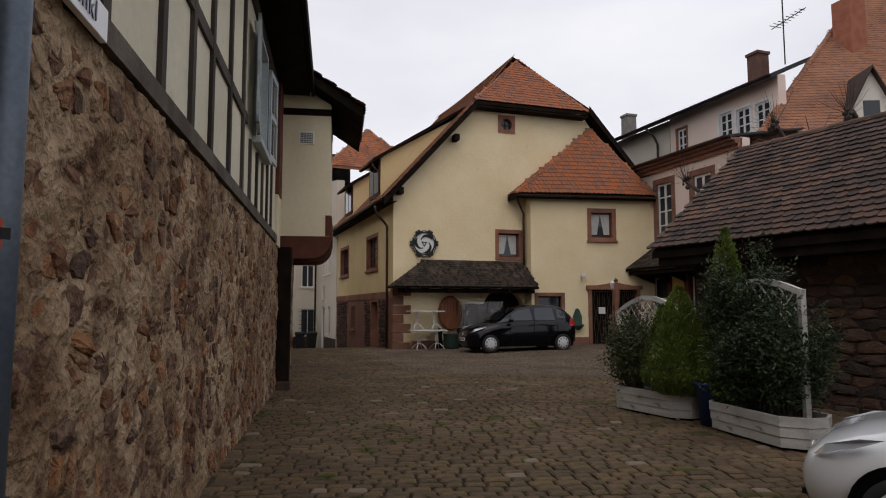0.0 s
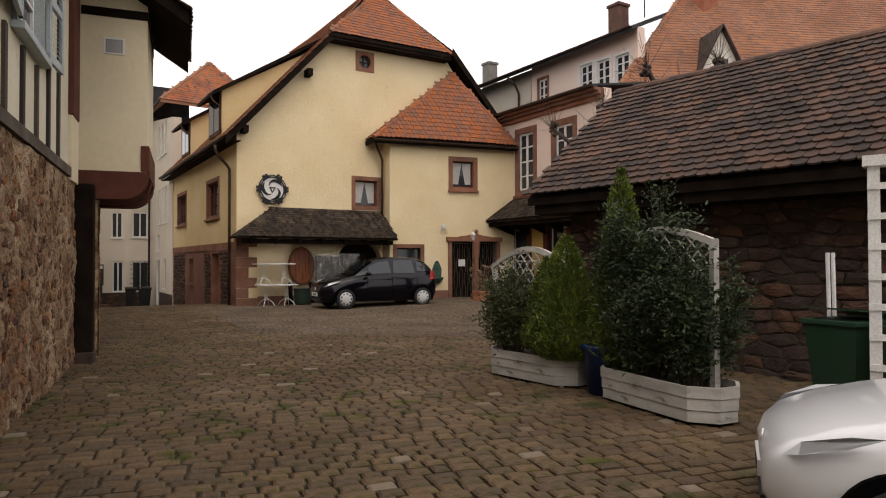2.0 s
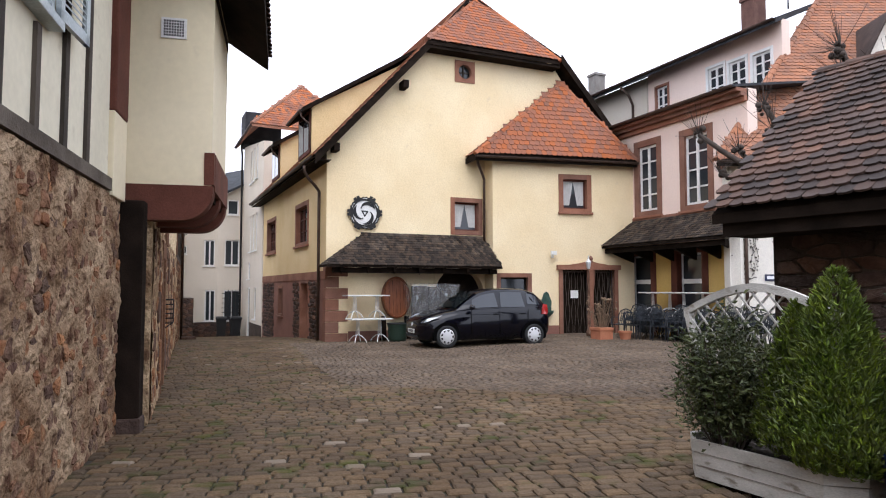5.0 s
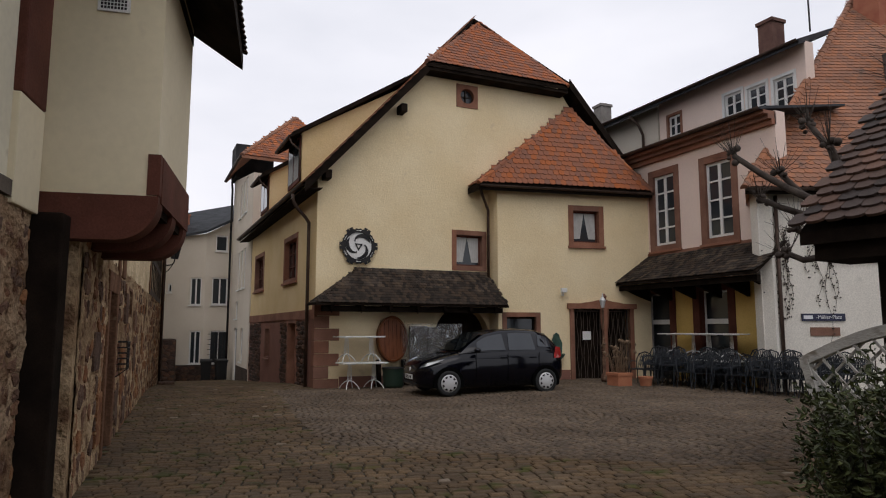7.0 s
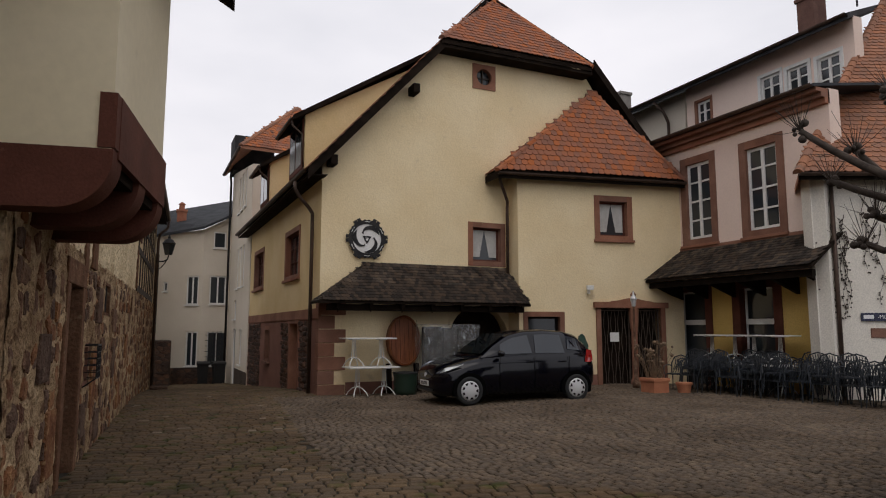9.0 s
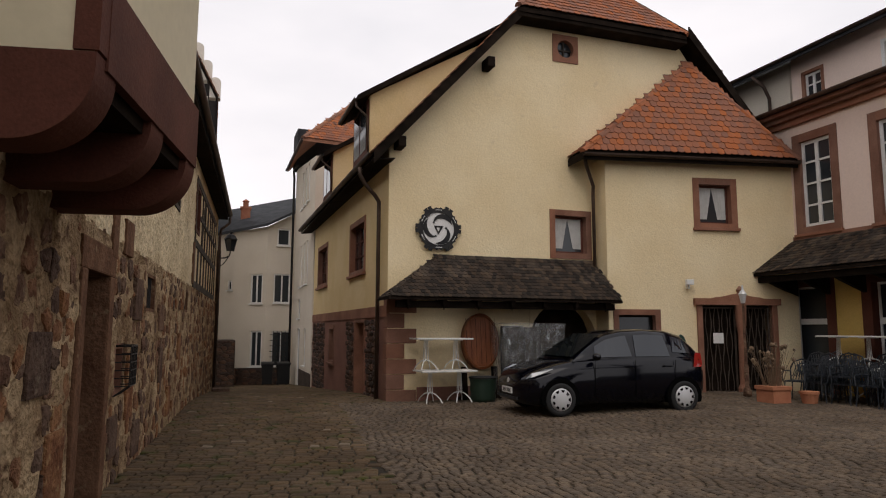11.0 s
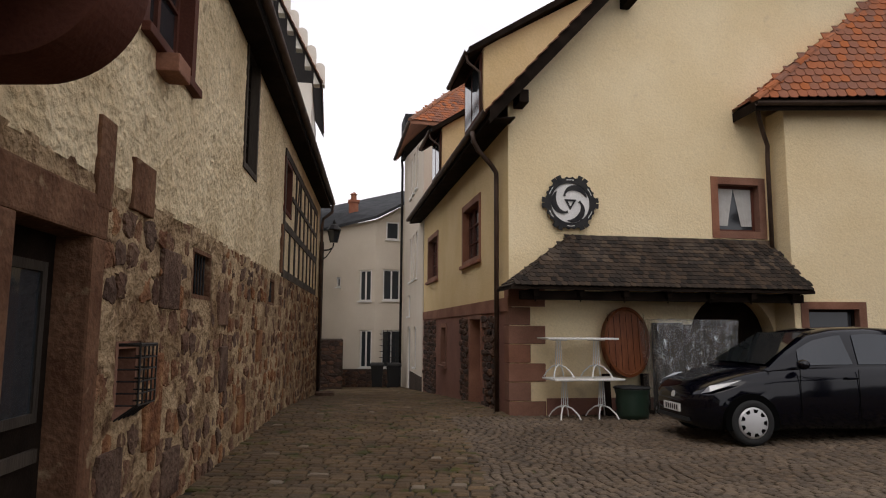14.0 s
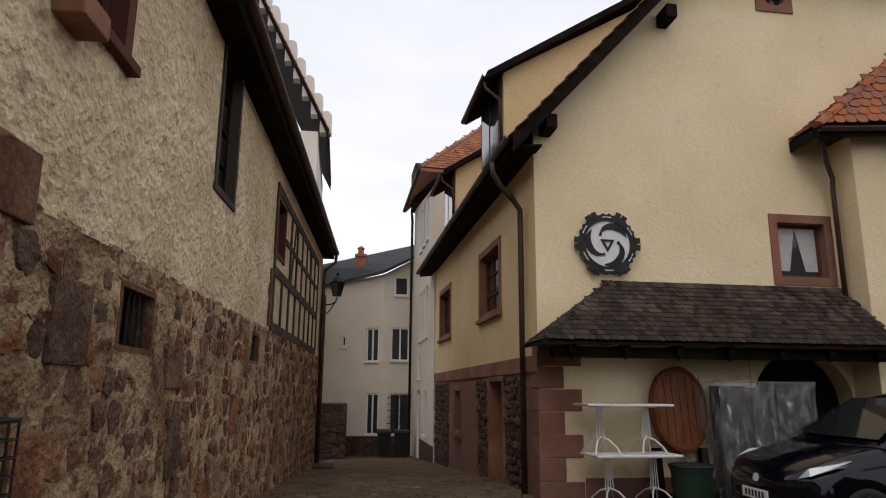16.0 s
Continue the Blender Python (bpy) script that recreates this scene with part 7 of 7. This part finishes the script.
# blue-grey downpipe with an orange sticker at the start
dp = root("rain_pipe", pose(-0.6, 2.33, lift(-0.5, 2.4)), "blue-grey rainwater pipe with an orange sticker and iron foot", "drainpipe")
M_PIPE = mat("blue_grey_zinc", (0.10, 0.125, 0.16), (0.15, 0.175, 0.21), 2.5, 0.45, 0.15, 50, metal=0.4)
part("pipe", tube(B(), [(0, 0, 0.75), (0.005, 0, 2.0), (0, 0, 6.0)], 0.055, 16), M_PIPE, dp, smooth=True)
part("foot", tube(B(), [(0, 0, 0.0), (0, 0, 1.05)], 0.066, 16), M_IRON, dp, smooth=True)
stick = part("sticker", tube(B(), [(0, 0, 1.78), (0, 0, 1.87)], 0.057, 16), mat_plain("orange_sticker", (0.45, 0.06, 0.015), 0.6), dp)
part("sticker_band", tube(B(), [(0, 0, 1.81), (0, 0, 1.845)], 0.0585, 16), M_RUBBER, stick)

# street lantern at the alley's far left
lan = root("street_lantern", pose(3.08, 35.4, 4.35), "black iron street lantern on a scrolled wall bracket", "street lamp")
part("bracket", tube(B(), [(0.0, 0, 0.0), (0.2, 0, 0.02), (0.33, 0, 0.1), (0.36, 0, 0.25)], 0.025, 8), M_IRON, lan)
part("scroll", tube(B(), [(0.0, 0, -0.3), (0.12, 0, -0.22), (0.22, 0, -0.08), (0.3, 0, 0.06)], 0.018, 6), M_IRON, lan)
part("lamp_glass", lathe(B(), [(0.11, 0.27), (0.2, 0.68)], 4, (0.36, 0, 0)), M_GLASS, lan)
bm = B()
for k in range(4):
    a = math.pi / 2 * k
    tube(bm, [(0.36 + 0.115 * math.cos(a), 0.115 * math.sin(a), 0.26), (0.36 + 0.21 * math.cos(a), 0.21 * math.sin(a), 0.69)], 0.014, 5)
lathe(bm, [(0.23, 0.68), (0.24, 0.71), (0.14, 0.86), (0.05, 0.9), (0.05, 0.97), (0.01, 1.06)], 8, (0.36, 0, 0))
part("lamp_frame", bm, M_IRON, lan)


# bins
def wheelie(m, label, colour):
    o = root("wheelie_bin", m, label, "bin", "refuse bins")
    bm = B()
    lo = [bm.verts.new(p) for p in ((-0.2, -0.22, 0.06), (0.2, -0.22, 0.06), (0.2, 0.22, 0.06), (-0.2, 0.22, 0.06))]
    hi = [bm.verts.new(p) for p in ((-0.27, -0.3, 0.95), (0.27, -0.3, 0.95), (0.27, 0.3, 0.95), (-0.27, 0.3, 0.95))]
    bm.faces.new(lo)
    bm.faces.new(hi)
    for i in range(4):
        bm.faces.new((lo[i], lo[(i + 1) % 4], hi[(i + 1) % 4], hi[i]))
    part("body", bm, colour, o)
    part("rim", box(B(), -0.29, 0.29, -0.32, 0.32, 0.93, 0.98, 0.01), colour, o)
    part("lid", prism(B(), [(-0.3, -0.34, 0.98), (0.3, -0.34, 0.98), (0.3, -0.3, 1.03), (0.3, 0.3, 1.08), (-0.3, 0.3, 1.08), (-0.3, -0.3, 1.03)], (0, 0, 0.015)), colour, o)
    for sx in (-0.2, 0.2):
        part("wheel", tube(B(), [(sx - 0.03, 0.22, 0.1), (sx + 0.03, 0.22, 0.1)], 0.1, 14), M_RUBBER, o)
    return o


M_BIN = mat_plain("green_bin_plastic", (0.02, 0.06, 0.03), 0.45)
wheelie(pose(7.35, 5.05, lift(7, 5), 0, 0, 80), "green wheelie bin with a flat lid by the shed", M_BIN)
wheelie(pose(7.25, 4.35, lift(7, 4.4), 0, 0, 84), "dark green wheelie bin with a flat lid by the shed", M_DARKGREEN)
wheelie(pose(6.2, 42.6, lift(6.2, 42.6), 0, 0, 6), "black refuse bin at the alley's end", M_RUBBER)
wheelie(pose(5.5, 42.9, lift(5.5, 42.9), 0, 0, -5), "black refuse bin at the alley's end", M_RUBBER)

# white ladder trellis by the bins
lt = root("ladder_trellis", pose(6.15, 4.3, lift(6.1, 4.2), 0, 0, -68), "tall white slatted trellis screen with posts", "trellis")
part("post", box(B(), 0, 0.08, -0.03, 0.03, 0.0, 2.3, 0.004), M_WHITE_PAINT, lt)
part("post", box(B(), 0.95, 1.03, -0.03, 0.03, 0.0, 2.3, 0.004), M_WHITE_PAINT, lt)
part("post", box(B(), 0.2, 0.26, 0.05, 0.1, 0.0, 2.28, 0.004), M_WHITE_PAINT, lt)
for k in range(7):
    part("slat", box(B(), 0.0, 1.05, -0.045, -0.03, 0.72 + k * 0.23, 0.77 + k * 0.23), M_WHITE_PAINT, lt)
part("cap", box(B(), -0.03, 1.06, -0.06, 0.12, 2.28, 2.36), M_WHITE_PAINT, lt)
for k in range(2):
    sk = tagged(part("garden_stake", tube(B(), [(7.55 + 0.1 * k, 5.35, lift(7.5, 5.3)), (7.6 + 0.1 * k, 5.4, 1.72)], 0.02, 6), M_WHITE_PAINT), "peeling white stake leaning by the bins", "stake")

# ---- cobbles ----
def cobbles(name, label, material, du, dv, region, turn, singles_in, seed, size_jitter=0.14, fan=False):
    """Setts in staggered rows over the plan where region(x, y) holds; those of the stretch singles_in are objects of their own."""
    rng = np.random.default_rng(seed)
    th = math.radians(turn)
    cu_, su_ = math.cos(th), math.sin(th)
    verts, faces = [], []
    count = 0
    for j in range(-120, 420):
        a_next = -20.0 + rng.uniform(0, du)
        while a_next < 40.0:
            ln = du * (rng.uniform(0.72, 1.3) if not fan else rng.uniform(0.85, 1.15))
            a, b = a_next + ln / 2, j * dv
            a_next += ln
            if fan:
                b += 0.16 * math.sin(a * 2 * math.pi / 1.5) ** 2
            else:
                b += 0.05 * math.sin(a * 0.9 + j * 0.05) + 0.02 * math.sin(a * 2.3 + j)
            x, y = a * cu_ + b * su_, -a * su_ + b * cu_
            if not (-8 < x < 19 and -4 < y < 45) or not region(x, y):
                continue
            r = rng.uniform(-1, 1, 8)
            hw, hd = ln * 0.5 - 0.009 + 0.003 * r[0], dv * 0.46 * (1 + 0.06 * r[1])
            z = lift(x, y) + 0.004 * r[2]
            tn = -th + 0.05 * r[3]
            c, s = math.cos(tn), math.sin(tn)
            base = [(-hw, -hd * (1 + 0.1 * r[4])), (hw, -hd), (hw, hd * (1 + 0.1 * r[5])), (-hw, hd)]
            vv = [(p * c - q * s, p * s + q * c, -0.035) for p, q in base]
            for inset, drop in ((0.003, -0.008), (0.022, 0.004)):
                for (p, q), k_ in zip(base, r[4:8]):
                    p, q = p - math.copysign(inset, p), q - math.copysign(inset, q)
                    vv.append((p * c - q * s, p * s + q * c, drop + 0.004 * k_))
            ff = [(8, 9, 10, 11)] + [(b_ + i, b_ + (i + 1) % 4, b_ + 4 + (i + 1) % 4, b_ + 4 + i) for b_ in (0, 4) for i in range(4)]
            sx0, sx1, sy0, sy1 = singles_in
            if count < 300 and sx0 < x < sx1 and sy0 < y < sy1:
                me = bpy.data.meshes.new("cobble")
                me.from_pydata(vv, [], ff)
                me.materials.append(material)
                link("cobble", me, ground, "", Matrix.Translation((x, y, z)))
                count += 1
            else:
                k = len(verts)
                verts.extend((p + x, q + y, t + z) for p, q, t in vv)
                faces.extend(tuple(k + q for q in f) for f in ff)
    me = bpy.data.meshes.new(name)
    me.from_pydata(verts, [], faces)
    me.materials.append(material)
    return tagged(link(name, me, None), label, "paving", "", "stuff")


def left_line(y):
    return LEFT_A[0] + (y - LEFT_A[1]) * (LEFT_B[0] - LEFT_A[0]) / (LEFT_B[1] - LEFT_A[1]) if y < 13.2 else LEFT2_A[0] + (y - LEFT2_A[1]) * 0.065


def yard(x, y):
    """The yard with the fan-laid setts, right of the walked lane."""
    return 12.5 < y < 25.2 and x > 5.2 + 0.42 * math.sin(y * 0.3) + max(0.0, (16.0 - y)) * 1.1


def lane(x, y):
    right = 17.0 if y < 25 else 6.8
    return left_line(y) < x < min(right, 9.0 if y < 10.2 else 17.0) and not yard(x, y)


cobbles("cobbled_lane", "worn brown cobbles laid in rows, mossy in places", M_COBBLE, 0.2, 0.142, lane, 14.0, (1.4, 4.2, 4.0, 6.6), 5)
cobbles("cobbled_yard", "grey setts laid in fans over the yard", M_COBBLE_GREY, 0.13, 0.12, lambda x, y: yard(x, y) and x < 18 and y < 25.2, 0.0, (0, 0, 0, 0), 6, fan=True)
